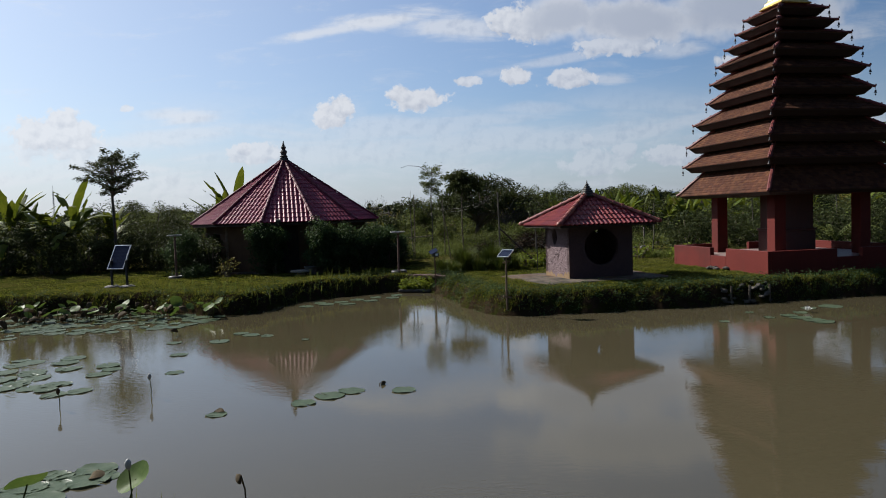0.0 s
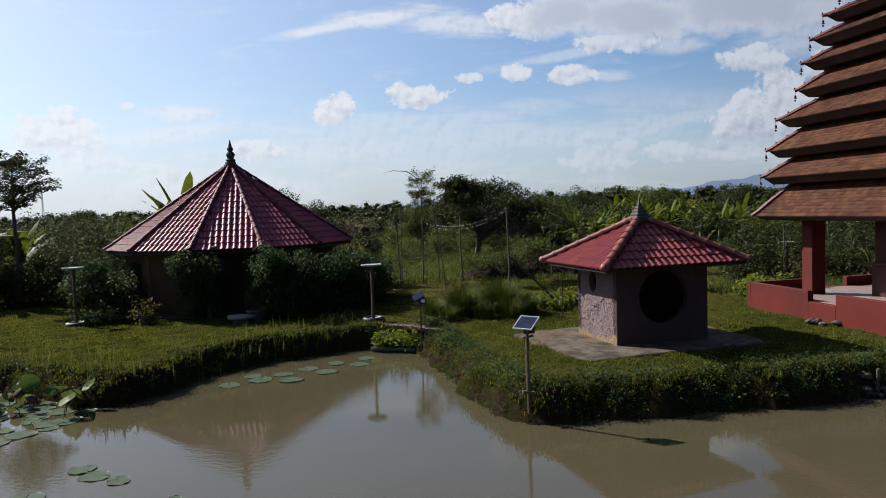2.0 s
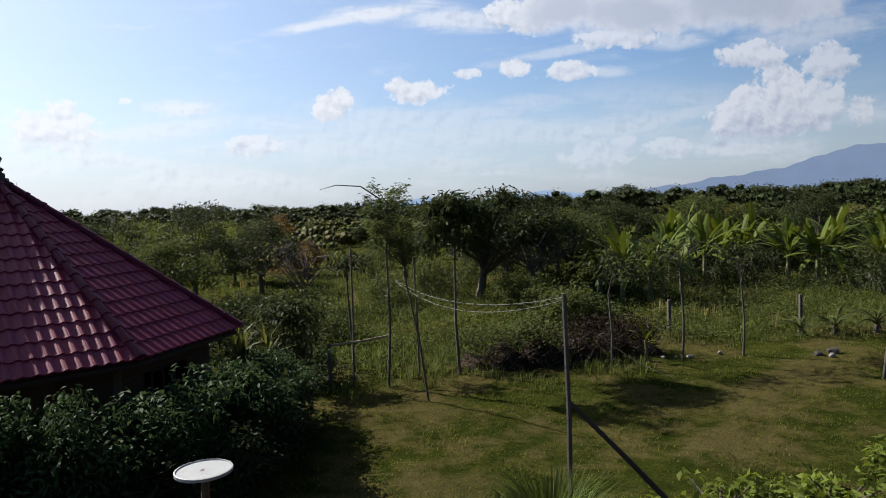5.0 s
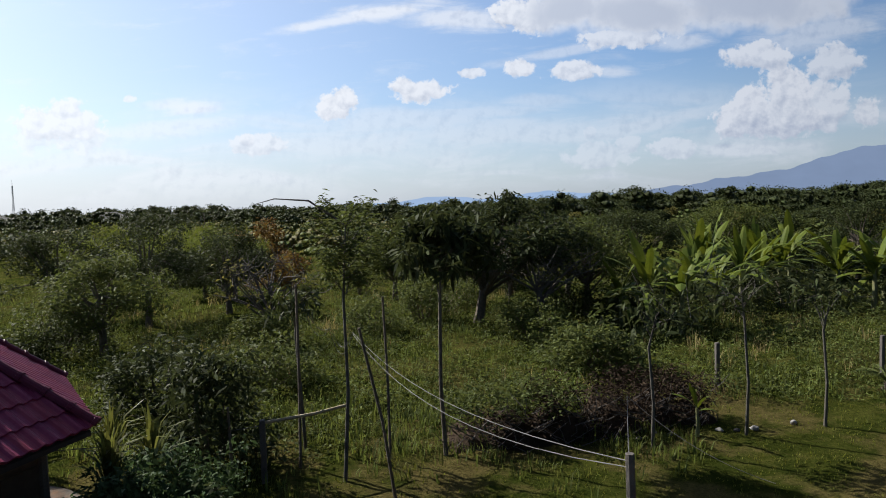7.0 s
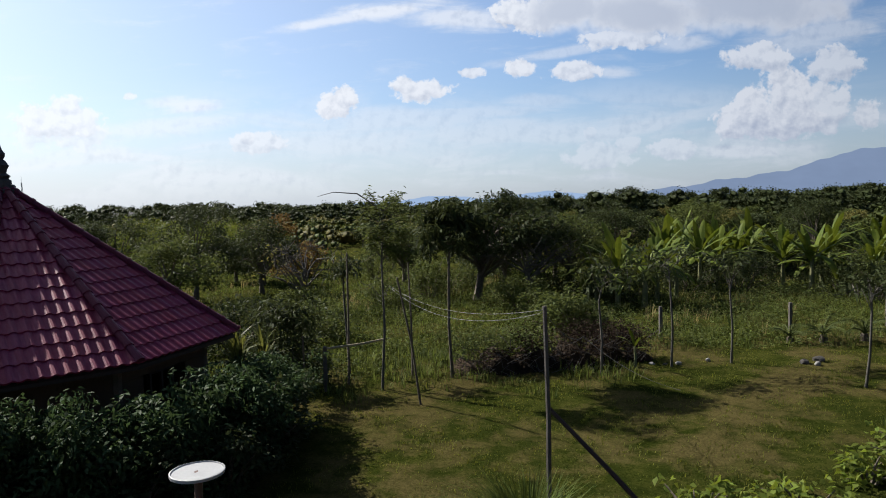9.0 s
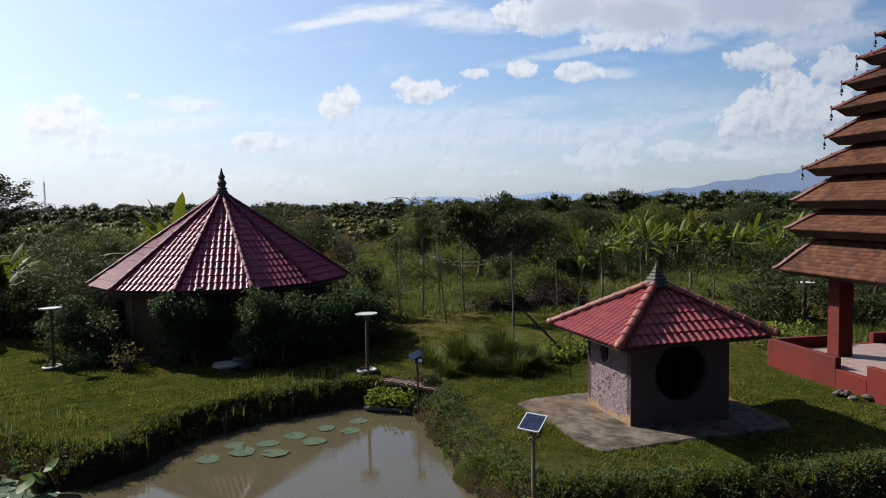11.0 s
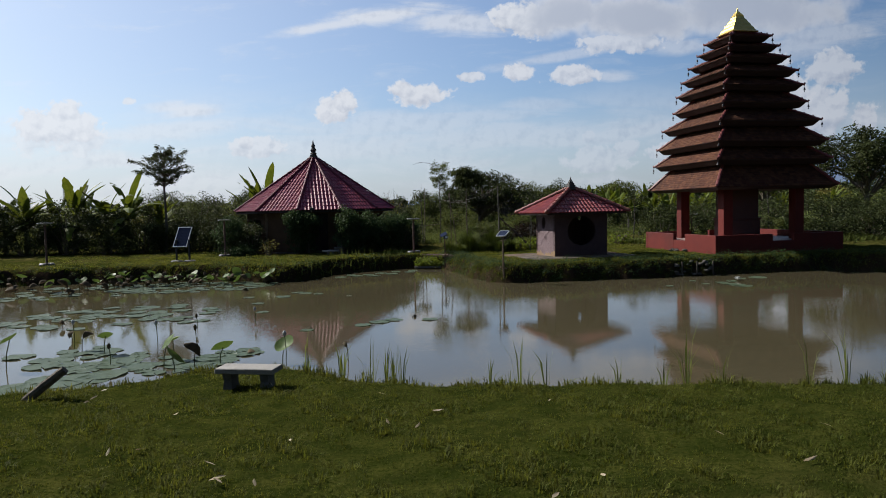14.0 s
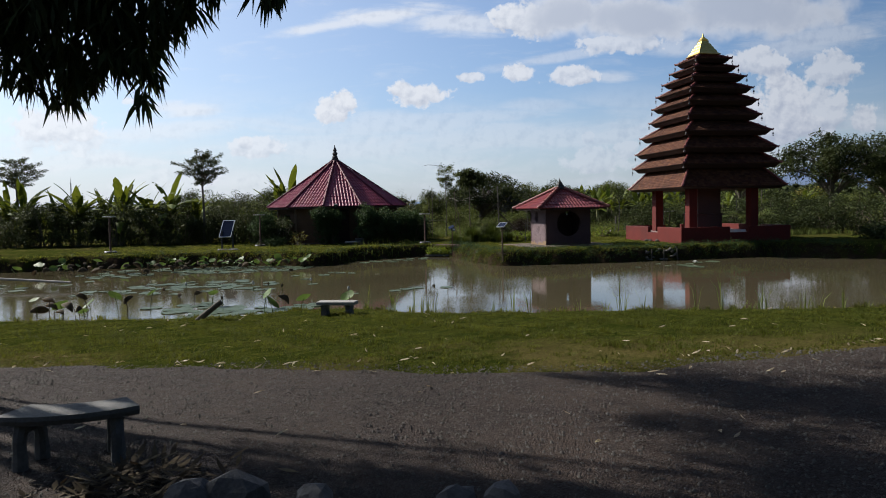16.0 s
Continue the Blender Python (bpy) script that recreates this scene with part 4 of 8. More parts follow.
        f = [(r * 4 + kk, r * 4 + (kk + 1) % 4, (r + 1) * 4 + (kk + 1) % 4, (r + 1) * 4 + kk) for r in range(len(prof) - 1) for kk in range(4)]
        q.add(v, f + [(3, 2, 1, 0)])
        tier = part("roof_tier", q, MAT_FASCIA, tw, "dark red timber eave")
        # shingles in stepped courses, uneven
        rng = random.Random(40 + i)
        sh = Shape()
        run, rise = hw - hi, zt - z - fas
        nc = max(3, int(math.hypot(run, rise) / 0.105))
        for kk in range(4):
            m = pose(0, 0, 0, 0, 0, 90 * kk)
            for c in range(nc):
                f0, f1 = c / nc, min((c + 1.25) / nc, 1)
                h0, h1 = hw + 0.02 - (run + 0.02) * f0, hw + 0.02 - (run + 0.02) * f1
                zc0, zc1 = z + fas + rise * f0, z + fas + rise * f1
                x = -h0
                while x < h0 - 0.02:
                    w = rng.uniform(0.13, 0.19)
                    x1 = min(x + w, h0)
                    lift = rng.uniform(0.018, 0.034)
                    y0 = -h0 - rng.uniform(0, 0.012)
                    cl = lambda xx: max(-h1, min(h1, xx))
                    pts = [(x + 0.003, y0, zc0 + 0.0), (x1 - 0.003, y0, zc0), (x + 0.003, y0, zc0 + lift), (x1 - 0.003, y0, zc0 + lift), (cl(x1 - 0.003), -h1, zc1 + 0.008), (cl(x + 0.003), -h1, zc1 + 0.008)]
                    sh.add([m @ Vector(p) for p in pts], [(0, 1, 3, 2), (2, 3, 4, 5)])
                    x = x1
        part("shingles", sh, MAT_SHINGLE, tier, "weathered brown wooden shingles", kind="stuff")
        for kk in range(4):
            m = pose(0, 0, 0, 0, 0, 90 * kk)
            foot, head = Vector((-hw - 0.08, -hw - 0.08, z + fas + 0.02)), Vector((-hi, -hi, zt + 0.04))
            r = Shape()
            d = head - foot
            mid1 = foot + d * 0.16 - Vector((0, 0, 0.03))
            r.tube([m @ foot, m @ mid1, m @ (foot + d * 0.5), m @ head], [0.045, 0.065, 0.065, 0.06], 6)
            for t in (0.0, 0.25, 0.5, 0.75):
                p = foot + d * t
                r.tube([m @ (p + Vector((0, 0, 0.02))), m @ (p + Vector((0, 0, 0.085)))], [0.03, 0.022], 6)
            part("hip_ridge", r, MAT_RED_RIDGE, tier)
    gz = 9.93 - g
    gold = Shape()
    prof = [(0.60, 0.0), (0.62, 0.03), (0.58, 0.06)] + [(0.56 - 0.0475 * kk - 0.02 * (kk % 2), 0.07 + 0.085 * kk) for kk in range(8)] + [(0.19, 0.74), (0.20, 0.78), (0.16, 0.79), (0.165, 0.84), (0.12, 0.85), (0.125, 0.90), (0.08, 0.91), (0.08, 0.96), (0.04, 0.97), (0.012, 1.16)]
    gold.lathe([(r * math.sqrt(2), z + gz) for r, z in prof], 4, turn=radians(45))
    part("cap", gold, MAT_GOLD, tw, "gold-leafed stepped pyramid cap")
    part("cap_neck", Shape().box((0, 0, gz - 0.12), (1.05, 1.05, 0.3), None, 0.01), MAT_RED, tw)
    # a bell under every corner
    bell_me = [Shape().tube([(0, 0, 0), (0, 0, -0.10)], 0.006, 4).mesh("chain", MAT_DARK_METAL),
               Shape().lathe([(0.012, -0.1), (0.03, -0.12), (0.036, -0.18), (0.05, -0.2), (0.045, -0.2)], 8).mesh("dome", MAT_DARK_METAL),
               Shape().add([(-0.035, 0, -0.25), (0, 0.006, -0.29), (0.035, 0, -0.25), (0, -0.006, -0.22), (0, 0.006, -0.22)], [(0, 1, 2, 3), (0, 4, 2, 1)]).mesh("clapper", MAT_DARK_METAL)]
    for i, (rc, ze) in enumerate(TIERS[1:]):
        for kk in range(4):
            a = radians(turn + 90 * kk)
            b = thing("wind_bell", (at[0] + (rc + 0.1) * math.cos(a), at[1] + (rc + 0.1) * math.sin(a), ze + 0.20), "small dark wind bell hanging from a roof corner", "bell", "wind bells on the pavilion")
            for nm, me in zip(("chain", "dome", "clapper"), bell_me):
                part(nm, me, None, b)
    # large hanging bell under the lowest eave
    bx, by = (pose(*at, 0, 0, turn + 45) @ Vector((-2.1, 1.05, 0))).xy
    hb = thing("temple_bell", (bx, by, 3.17), "small bronze temple bell hanging on a cord", "bell")
    part("cord", Shape().tube([(0, 0, 0.05), (0, 0, -0.5)], 0.008, 5), MAT_CABLE, hb)
    part("body", Shape().lathe([(0.02, -0.48), (0.07, -0.51), (0.085, -0.62), (0.12, -0.72), (0.11, -0.73)], 12), MAT_CONCRETE_DARK, hb, smooth=True)
    part("tassel", Shape().tube([(0, 0, -0.7), (0, 0, -0.85), (0.02, 0.01, -1.0)], [0.008, 0.025, 0.006], 5), MAT_WHITE_METAL, hb)
    return tw


round_house((-7.48, 32.96, 0.6), 0.0)
small_hut((4.92, 23.5, 0.58), 17.0)
tower((12.58, 25.27, 0.58), math.degrees(math.atan2(0.56, -0.83)))

# ---------- plants ----------


def leaf_quads(P, rng, length, width, rise=0.0, spread_z=0.5, fold=0.15):
    """Leaves as folded lozenges at the points P (n x 3), in random directions; rise: how far they point up (minus: hang)."""
    n = len(P)
    a = rng.uniform(0, 2 * np.pi, n)
    z = np.clip(rise + rng.normal(0, spread_z, n), -0.98, 0.98)
    c = np.sqrt(1 - z * z)
    D = np.stack([c * np.cos(a), c * np.sin(a), z], 1)
    U = rng.normal(0, 1, (n, 3)) * 0.6 + np.array([0, 0, 1.0])
    S = np.cross(D, U)
    S /= np.linalg.norm(S, axis=1)[:, None] + 1e-9
    N = np.cross(S, D)
    L = (length * rng.uniform(0.7, 1.25, n))[:, None]
    W = (width * rng.uniform(0.7, 1.25, n))[:, None]
    V = np.stack([P, P + D * L * 0.5 + S * W * 0.5 + N * W * fold, P + D * L - np.array([0, 0, 1.0]) * L * 0.12, P + D * L * 0.5 - S * W * 0.5 + N * W * fold], 1)
    return V.reshape(-1, 3)


def quads(n):
    return np.arange(n * 4).reshape(-1, 4)


def ball_points(rng, n, c, r, shell=0.5):
    """Points in a ball or ellipsoid, thicker towards its skin."""
    d = rng.normal(0, 1, (n, 3))
    d /= np.linalg.norm(d, axis=1)[:, None]
    return np.array(c) + d * (shell + (1 - shell) * rng.uniform(0, 1, (n, 1)) ** 0.6) * np.array(r)


def clumped(rng, clumps, per, size=1.0):
    """Leaf points round many clump centres."""
    return np.concatenate([ball_points(rng, max(4, int(per * (r / 0.5) ** 2)), c, (r, r, r * 0.75), 0.35) for c, r in clumps])


def leaves_mesh(name, P, rng, L, W, mat, rise=-0.1, spread_z=0.45):
    V = leaf_quads(P, rng, L, W, rise, spread_z)
    return quick_mesh(name, V, quads(len(P)), mat)


def crown_clumps(rng, c, r, n, size, flat=0.0):
    """Uneven clump centres over an ellipsoid crown."""
    out = []
    while len(out) < n:
        d = rng.normal(0, 1, 3)
        d /= np.linalg.norm(d)
        if d[2] < -0.55:
            continue
        kk = rng.uniform(0.45, 1.0)
        p = np.array(c) + d * np.array(r) * kk
        if flat:
            p[2] = c[2] + (p[2] - c[2]) * (1 - flat)
        out.append((p, size * rng.uniform(0.65, 1.3)))
    return out


def tree(name, at, label, category, crown_c, crown_r, n_clumps, clump, per, leaf, bark, mat, trunk_r=0.1, seed=0, group="", flat=0.0, rise=-0.15, fork=0.4, twigs=0, lean=(0, 0)):
    """A tapered trunk with limbs that carry clumps of leaves. Heights are over the base."""
    rng = np.random.RandomState(seed)
    t = thing(name, at, label, category, group)
    clumps = crown_clumps(rng, crown_c, crown_r, n_clumps, clump, flat)
    top = Vector(crown_c)
    fz = crown_c[2] * fork
    s = Shape()
    base = Vector((0, 0, -0.15))
    knee = Vector((crown_c[0] * 0.4 + lean[0] + rng.uniform(-0.08, 0.08), crown_c[1] * 0.4 + lean[1] + rng.uniform(-0.08, 0.08), fz))
    s.tube([base, base.lerp(knee, 0.5) + Vector((rng.uniform(-0.06, 0.06), rng.uniform(-0.06, 0.06), 0)), knee, knee.lerp(top, 0.6), top], [trunk_r * 1.3, trunk_r, trunk_r * 0.85, trunk_r * 0.55, trunk_r * 0.2], 8)
    for i, (p, r) in enumerate(clumps[: max(6, n_clumps // 2)]):
        st = knee.lerp(top, rng.uniform(0.0, 0.8))
        e = Vector(p)
        m = st.lerp(e, 0.55) + Vector((rng.uniform(-0.1, 0.1), rng.uniform(-0.1, 0.1), rng.uniform(0.0, 0.15) * (e - st).length))
        s.tube([st, m, e], [trunk_r * 0.42, trunk_r * 0.25, trunk_r * 0.08], 5, False)
    for i in range(twigs):
        p, r = clumps[rng.randint(len(clumps))]
        st = Vector(p) * 0.8 + Vector(crown_c) * 0.2
        d = Vector(rng.normal(0, 1, 3)).normalized()
        s.tube([st, st + d * 0.4, st + d * 0.7 + Vector((0, 0, rng.uniform(0, 0.3)))], [0.012, 0.009, 0.004], 3, False)
    part("trunk", s, bark, t)
    P = clumped(rng, clumps, per)
    part("crown", leaves_mesh("crown", P, rng, leaf[0], leaf[1], mat, rise), mat, t)
    return t


def bush(name, at, label, category, r, h, n, clump, per, leaf, mat, seed=0, group="", rise=-0.1):
    """Many stems from the ground with leaf clumps down to its foot."""
    rng = np.random.RandomState(seed)
    t = thing(name, at, label, category, group)
    clumps = []
    for i in range(n):
        a, kk = rng.uniform(0, 2 * np.pi), rng.uniform(0.15, 1) ** 0.6
        z = h * rng.uniform(0.12, 1.0) * (1 - 0.35 * kk * kk)
        clumps.append((np.array([r * kk * math.cos(a), r * kk * math.sin(a), z]), clump * rng.uniform(0.7, 1.25)))
    s = Shape()
    for p, cr in clumps[:14]:
        s.tube([(p[0] * 0.2, p[1] * 0.2, -0.1), (p[0] * 0.55, p[1] * 0.55, p[2] * 0.6), tuple(p)], [0.03, 0.022, 0.008], 5, False)
    part("stem", s, MAT_BARK, t)
    P = clumped(rng, clumps, per)
    P = P[P[:, 2] > 0.03]
    part("foliage", leaves_mesh("foliage", P, rng, leaf[0], leaf[1], mat, rise), mat, t)
    return t


def layered_tree(name, at, label, tiers, trunk_h, trunk_r, mat, seed, leaf=(0.17, 0.05), lean=(0.0, 0.0), dense=130):
    """A slender trunk that holds flat sprays of small leaves in open tiers; tiers: (height over the base, reach)."""
    rg_ = np.random.RandomState(seed)
    t = thing(name, at, label, "tree", "slender trees")
    top = Vector((lean[0], lean[1], trunk_h))
    line = [Vector((0, 0, -0.15)), top * 0.33 + Vector((0.05, 0, 0)), top * 0.66 - Vector((0.04, 0, 0)), top]
    part("trunk", Shape().tube(line, [trunk_r * 1.2, trunk_r, trunk_r * 0.8, trunk_r * 0.3], 8), MAT_BARK_PALE, t)
    points = []
    for z, reach in tiers:
        n = 5 + int(reach * 2)
        for i in range(n):
            a, out = 2 * math.pi * (i + rg_.uniform(-0.3, 0.3)) / n, reach * rg_.uniform(0.6, 1.1)
            stem = top * (max(0.3, z - 0.45 * reach - 0.15) / trunk_h)
            tip = Vector((top.x * z / trunk_h + out * math.cos(a), top.y * z / trunk_h + out * math.sin(a), z + rg_.uniform(-0.28, 0.22)))
            knee = stem.lerp(tip, 0.5) + Vector((0, 0, 0.12 * reach))
            part("branch", Shape().tube([stem, knee, tip], [trunk_r * 0.35, trunk_r * 0.2, 0.006], 5, False), MAT_BARK_PALE, t)
            m = int(dense * (0.4 + 0.6 * out))
            f = rg_.uniform(0.35, 1.05, m) ** 0.8
            side = rg_.normal(0, 0.26, m) * (0.45 + 0.6 * out) * (1.35 - f)
            base, way_ = np.array(knee), np.array(tip - knee)
            points.append(base + way_ * (f * 2 - 1).clip(0)[:, None] + np.array(stem - knee) * (1 - f * 2).clip(0)[:, None] + np.stack([-math.sin(a) * side, math.cos(a) * side, rg_.normal(0, 0.06, m)], 1))
    part("crown", leaves_mesh("crown", np.concatenate(points), rg_, leaf[0], leaf[1], mat, -0.12, 0.2), mat, t)
    return t


def banana(at, h, seed, label="banana plant with broad torn green leaves", n=9, wide=1.0):
    """A banana plant: a thick stem and long arching leaves with torn edges."""
    rng = np.random.RandomState(seed)
    t = thing("banana_plant", at, label, "banana plant", "banana plants")
    sh = h * 0.46
    part("stem", Shape().tube([(0, 0, -0.1), (0.02, 0, sh * 0.5), (0.0, 0.02, sh)], [0.14 * min(1, h / 3.2), 0.11 * min(1, h / 3.2), 0.07 * min(1, h / 3.2)], 8), MAT_BANANA_STEM, t)
    for i in range(n):
        a = 2 * math.pi * i / n * 1.618 * 2 + rng.uniform(-0.4, 0.4)
        L = h * rng.uniform(0.44, 0.62)
        W = L * rng.uniform(0.08, 0.115) * wide
        steep = rng.uniform(0.35, 1.5)
        bend = rng.uniform(0.5, 1.3) * (2.1 - steep)
        d = np.array([math.cos(a), math.sin(a)])
        side = np.array([-d[1], d[0]])
        m = 11
        pts, ang = [], steep
        p = np.array([0.0, sh * rng.uniform(0.7, 1.0)])
        V, F = [], []
        for j in range(m + 1):
            f = j / m
            w = W * (0.06 if f < 0.12 else (math.sin(min((f - 0.1) / 0.9, 1) * math.pi) ** 0.55))
            if f > 0.12:
                w *= 0.55 + 0.45 * rng.uniform(0.3, 1)
            sag = 0.35 * w
            c = (d[0] * p[0], d[1] * p[0], p[1])
            V += [(c[0] + side[0] * w, c[1] + side[1] * w, c[2] - sag + 0.1 * w), c, (c[0] - side[0] * w, c[1] - side[1] * w, c[2] - sag + 0.1 * w)]
            p = p + np.array([math.cos(ang), math.sin(ang)]) * L / m
            ang -= bend / m
        for j in range(m):
            o = j * 3
            if rng.uniform() > 0.06 or j < 3:
                F.append((o, o + 3, o + 4, o + 1))
            if rng.uniform() > 0.06 or j < 3:
                F.append((o + 1, o + 4, o + 5, o + 2))
        part("leaf", Shape().add(V, F), MAT_BANANA, t)
    return t


def tuft_arrays(rng, xy, z, h, w, n, spread, curve=0.5):
    """Arching grass blades for tufts at xy (k x 2), n each: two quads a blade."""
    c = np.repeat(np.column_stack([xy, z]), n, 0)
    m = len(c)
    a = rng.uniform(0, 2 * np.pi, m)
    d = np.stack([np.cos(a), np.sin(a), np.zeros(m)], 1)
    s = np.stack([-np.sin(a), np.cos(a), np.zeros(m)], 1)
    H = (np.repeat(h, n) if np.ndim(h) else np.full(m, h)) * rng.uniform(0.55, 1.15, m)
    lean = rng.uniform(0.05, 1, m) * curve
    base = c + d * (rng.uniform(0, spread, m))[:, None] * 0.6
    Wd = (w * rng.uniform(0.7, 1.3, m))[:, None]
    p1 = base + d * (H * lean * 0.35)[:, None] + np.array([0, 0, 1.0]) * (H * 0.6)[:, None]
    p2 = base + d * (H * lean)[:, None] + np.array([0, 0, 1.0]) * (H * (1.0 - 0.35 * lean))[:, None]
    V = np.stack([base - s * Wd / 2, base + s * Wd / 2, p1 + s * Wd * 0.4, p1 - s * Wd * 0.4, p2], 1).reshape(-1, 3)
    o = np.arange(m)[:, None] * 5
    T = np.concatenate([o + np.array([0, 1, 2]), o + np.array([0, 2, 3]), o + np.array([3, 2, 4])])
    return V, T


def tufts(name, xy, h, w, n, spread, mat, label, category, seed, curve=0.5, kind="stuff"):
    rng = np.random.RandomState(seed)
    xy = np.asarray(xy, float)
    V, T = tuft_arrays(rng, xy, height(xy[:, 0], xy[:, 1]) - 0.02, h, w, n, spread, curve)
    return tagged(new(name, quick_mesh(name, V, T, mat)), label, category, kind=kind)


def scatter(rng, n, x0, x1, y0, y1, dry=0.0):
    """Random places on dry ground."""
    xy = np.column_stack([rng.uniform(x0, x1, n), rng.uniform(y0, y1, n)])
    return xy[pond_distance(xy[:, 0], xy[:, 1]) > dry]


def off_things(xy):
    """Leaves out what lies under the buildings, the slab and the road."""
    x, y = xy[:, 0], xy[:, 1]
    ok = np.hypot(x + 7.4, y - 33) > 4.1
    ok &= ~((np.abs((x - 4.92) * 0.956 + (y - 23.5) * 0.292 + 0.2) < 2.3) & (np.abs(-(x - 4.92) * 0.292 + (y - 23.5) * 0.956 + 0.1) < 1.8))
    u, v = (x - 12.58) * 0.981 + (y - 25.27) * 0.195, -(x - 12.58) * 0.195 + (y - 25.27) * 0.981
    ok &= (np.abs(u) > 2.95) | (np.abs(v) > 2.95)
    ok &= y > road_line(x) + 0.05
    return xy[ok]


def on_ground(x, y, up=0.0):
    return (x, y, height_at(x, y) + up)


# --- grass: near lawn, banks, field ---
rng = np.random.RandomState(11)
lawn = off_things(scatter(rng, 95000, -9.5, 10.5, -3.0, 6.6, -0.05))
patch = wave(lawn[:, 0], lawn[:, 1], 0.8) + wave(lawn[:, 0], lawn[:, 1], 2.3) * 0.6
lawn = lawn[(patch + rng.normal(0, 0.9, len(lawn)) > -2.6 + 3.0 * np.clip((-0.6 - lawn[:, 1] + 0.35 * lawn[:, 0].clip(0, 9)) / 1.8, 0, 1))]
tufts("lawn_grass", lawn, np.clip(0.048 + 0.012 * wave(lawn[:, 0], lawn[:, 1], 1.5), 0.03, 0.08), 0.008, 3, 0.03, MAT_GRASS_BLADE, "short green lawn grass", "grass", 12, 0.9)
clump = off_things(scatter(rng, 15000, -11, 12, -2.9, 6.4, -0.05))
clump = clump[wave(clump[:, 0], clump[:, 1], 1.6) + 0.8 * wave(clump[:, 1], clump[:, 0], 3.7) > 0.15]
tufts("lawn_tufts", clump, np.clip(0.075 + 0.025 * wave(clump[:, 0], clump[:, 1], 3.3), 0.04, 0.13), 0.009, 8, 0.10, MAT_GRASS_BLADE, "denser tufts of yellow-green lawn grass", "grass", 18, 1.1)
shore = scatter(rng, 60000, -12, 14, 2.6, 7.0, -0.08)
shore = shore[pond_distance(shore[:, 0], shore[:, 1]) < 0.12 + 0.35 * rng.uniform(0, 1, len(shore)) ** 2]
shore = shore[wave(shore[:, 0], shore[:, 1], 2.2) + rng.normal(0, 0.7, len(shore)) > -0.6]
tufts("shore_grass", shore, np.clip(0.12 + 0.06 * wave(shore[:, 0], shore[:, 1], 2.9), 0.05, 0.26), 0.011, 5, 0.09, MAT_GRASS_BLADE, "longer grass along the edge of the pond", "grass", 24, 0.9)
fringe = np.column_stack([rng.uniform(-8, 9, 5000), np.zeros(5000)])
fringe[:, 1] = road_line(fringe[:, 0]) + np.abs(rng.normal(0, 0.22, 5000)) * np.where(rng.uniform(size=5000) < 0.35, -0.8, 1.0)
fringe = fringe[wave(fringe[:, 0], fringe[:, 1], 1.1) + rng.normal(0, 0.6, 5000) > -0.2]
tufts("edge_grass", fringe, 0.05, 0.008, 4, 0.05, MAT_GRASS_BLADE, "thin grass straggling onto the gravel", "grass", 19, 1.1)
far_lawn = off_things(np.concatenate([scatter(rng, 60000, -20, 17, 19, 40.5, 0.1), scatter(rng, 110000, -15, 16, 19, 30, 0.02)]))
far_lawn = far_lawn[wave(far_lawn[:, 0], far_lawn[:, 1], 0.9) + 0.7 * wave(far_lawn[:, 1], far_lawn[:, 0], 2.1) + rng.normal(0, 0.8, len(far_lawn)) > -1.3]
tufts("yard_grass", far_lawn, np.clip(0.065 + 0.03 * wave(far_lawn[:, 0], far_lawn[:, 1], 1.4), 0.03, 0.14), 0.016, 2, 0.05, MAT_YARD_GRASS, "short mown yard grass", "grass", 13, 0.8)
edge_xy = scatter(rng, 60000, -24, 26, 2.5, 28, 0.0)
d = pond_distance(edge_xy[:, 0], edge_xy[:, 1])
far_side = edge_xy[:, 1] > 12
bank = edge_xy[((d < 0.75) & far_side) | ((d < 0.35) & ~far_side)]
bank = bank[wave(bank[:, 0], bank[:, 1], 1.7) + rng.normal(0, 0.5, len(bank)) > -0.5]
tufts("bank_grass", bank, np.clip(0.11 + 0.07 * wave(bank[:, 0], bank[:, 1], 2.6), 0.04, 0.26), 0.014, 7, 0.08, MAT_YARD_GRASS, "long grass hanging over the muddy bank", "grass", 14, 1.0)
shoot = np.concatenate([np.column_stack([rng.uniform(-9.9, -5.7, 70), np.zeros(70)]), np.column_stack([rng.uniform(-5.6, -2.9, 55), np.zeros(55)])])
shoot[:, 1] = np.interp(shoot[:, 0], [-9.9, -9.0, -7.4, -6.8, -5.8, -5.3, -4.6, -4.1, -3.0], [23.2, 22.9, 21.7, 21.7, 21.9, 23.4, 24.5, 25.0, 25.7]) + rng.normal(0.1, 0.14, 125)
tufts("sedge_shoots", shoot[::2], 0.40, 0.018, 3, 0.05, MAT_WEED, "upright yellow-green shoots along the bank", "grass", 20, 0.3)
n_e = 2600
u_e, v_e = rng.uniform(-2.6, 2.2, n_e), rng.uniform(-1.9, 1.9, n_e)
side_e = rng.uniform(size=n_e) < 0.55
u_e, v_e = np.where(side_e, u_e, np.where(u_e < 0, -2.56, 2.06)), np.where(side_e, np.sign(v_e) * 1.78 - 0.1, v_e)
lump = np.clip(wave(u_e * 2, v_e * 2, 1.0) * 0.10, -0.05, 0.25)
u_e, v_e = u_e * (1 - lump * 0.4) + rng.normal(0, 0.07, n_e), v_e * (1 - lump * 0.5) + rng.normal(0, 0.07, n_e)
ring_xy = np.column_stack([4.92 + u_e * 0.956 - v_e * 0.292, 23.5 + u_e * 0.292 + v_e * 0.956])
tufts("slab_edge_grass", ring_xy[::2], 0.06, 0.012, 6, 0.06, MAT_YARD_GRASS, "grass creeping over the edge of the slab", "grass", 23, 1.0)
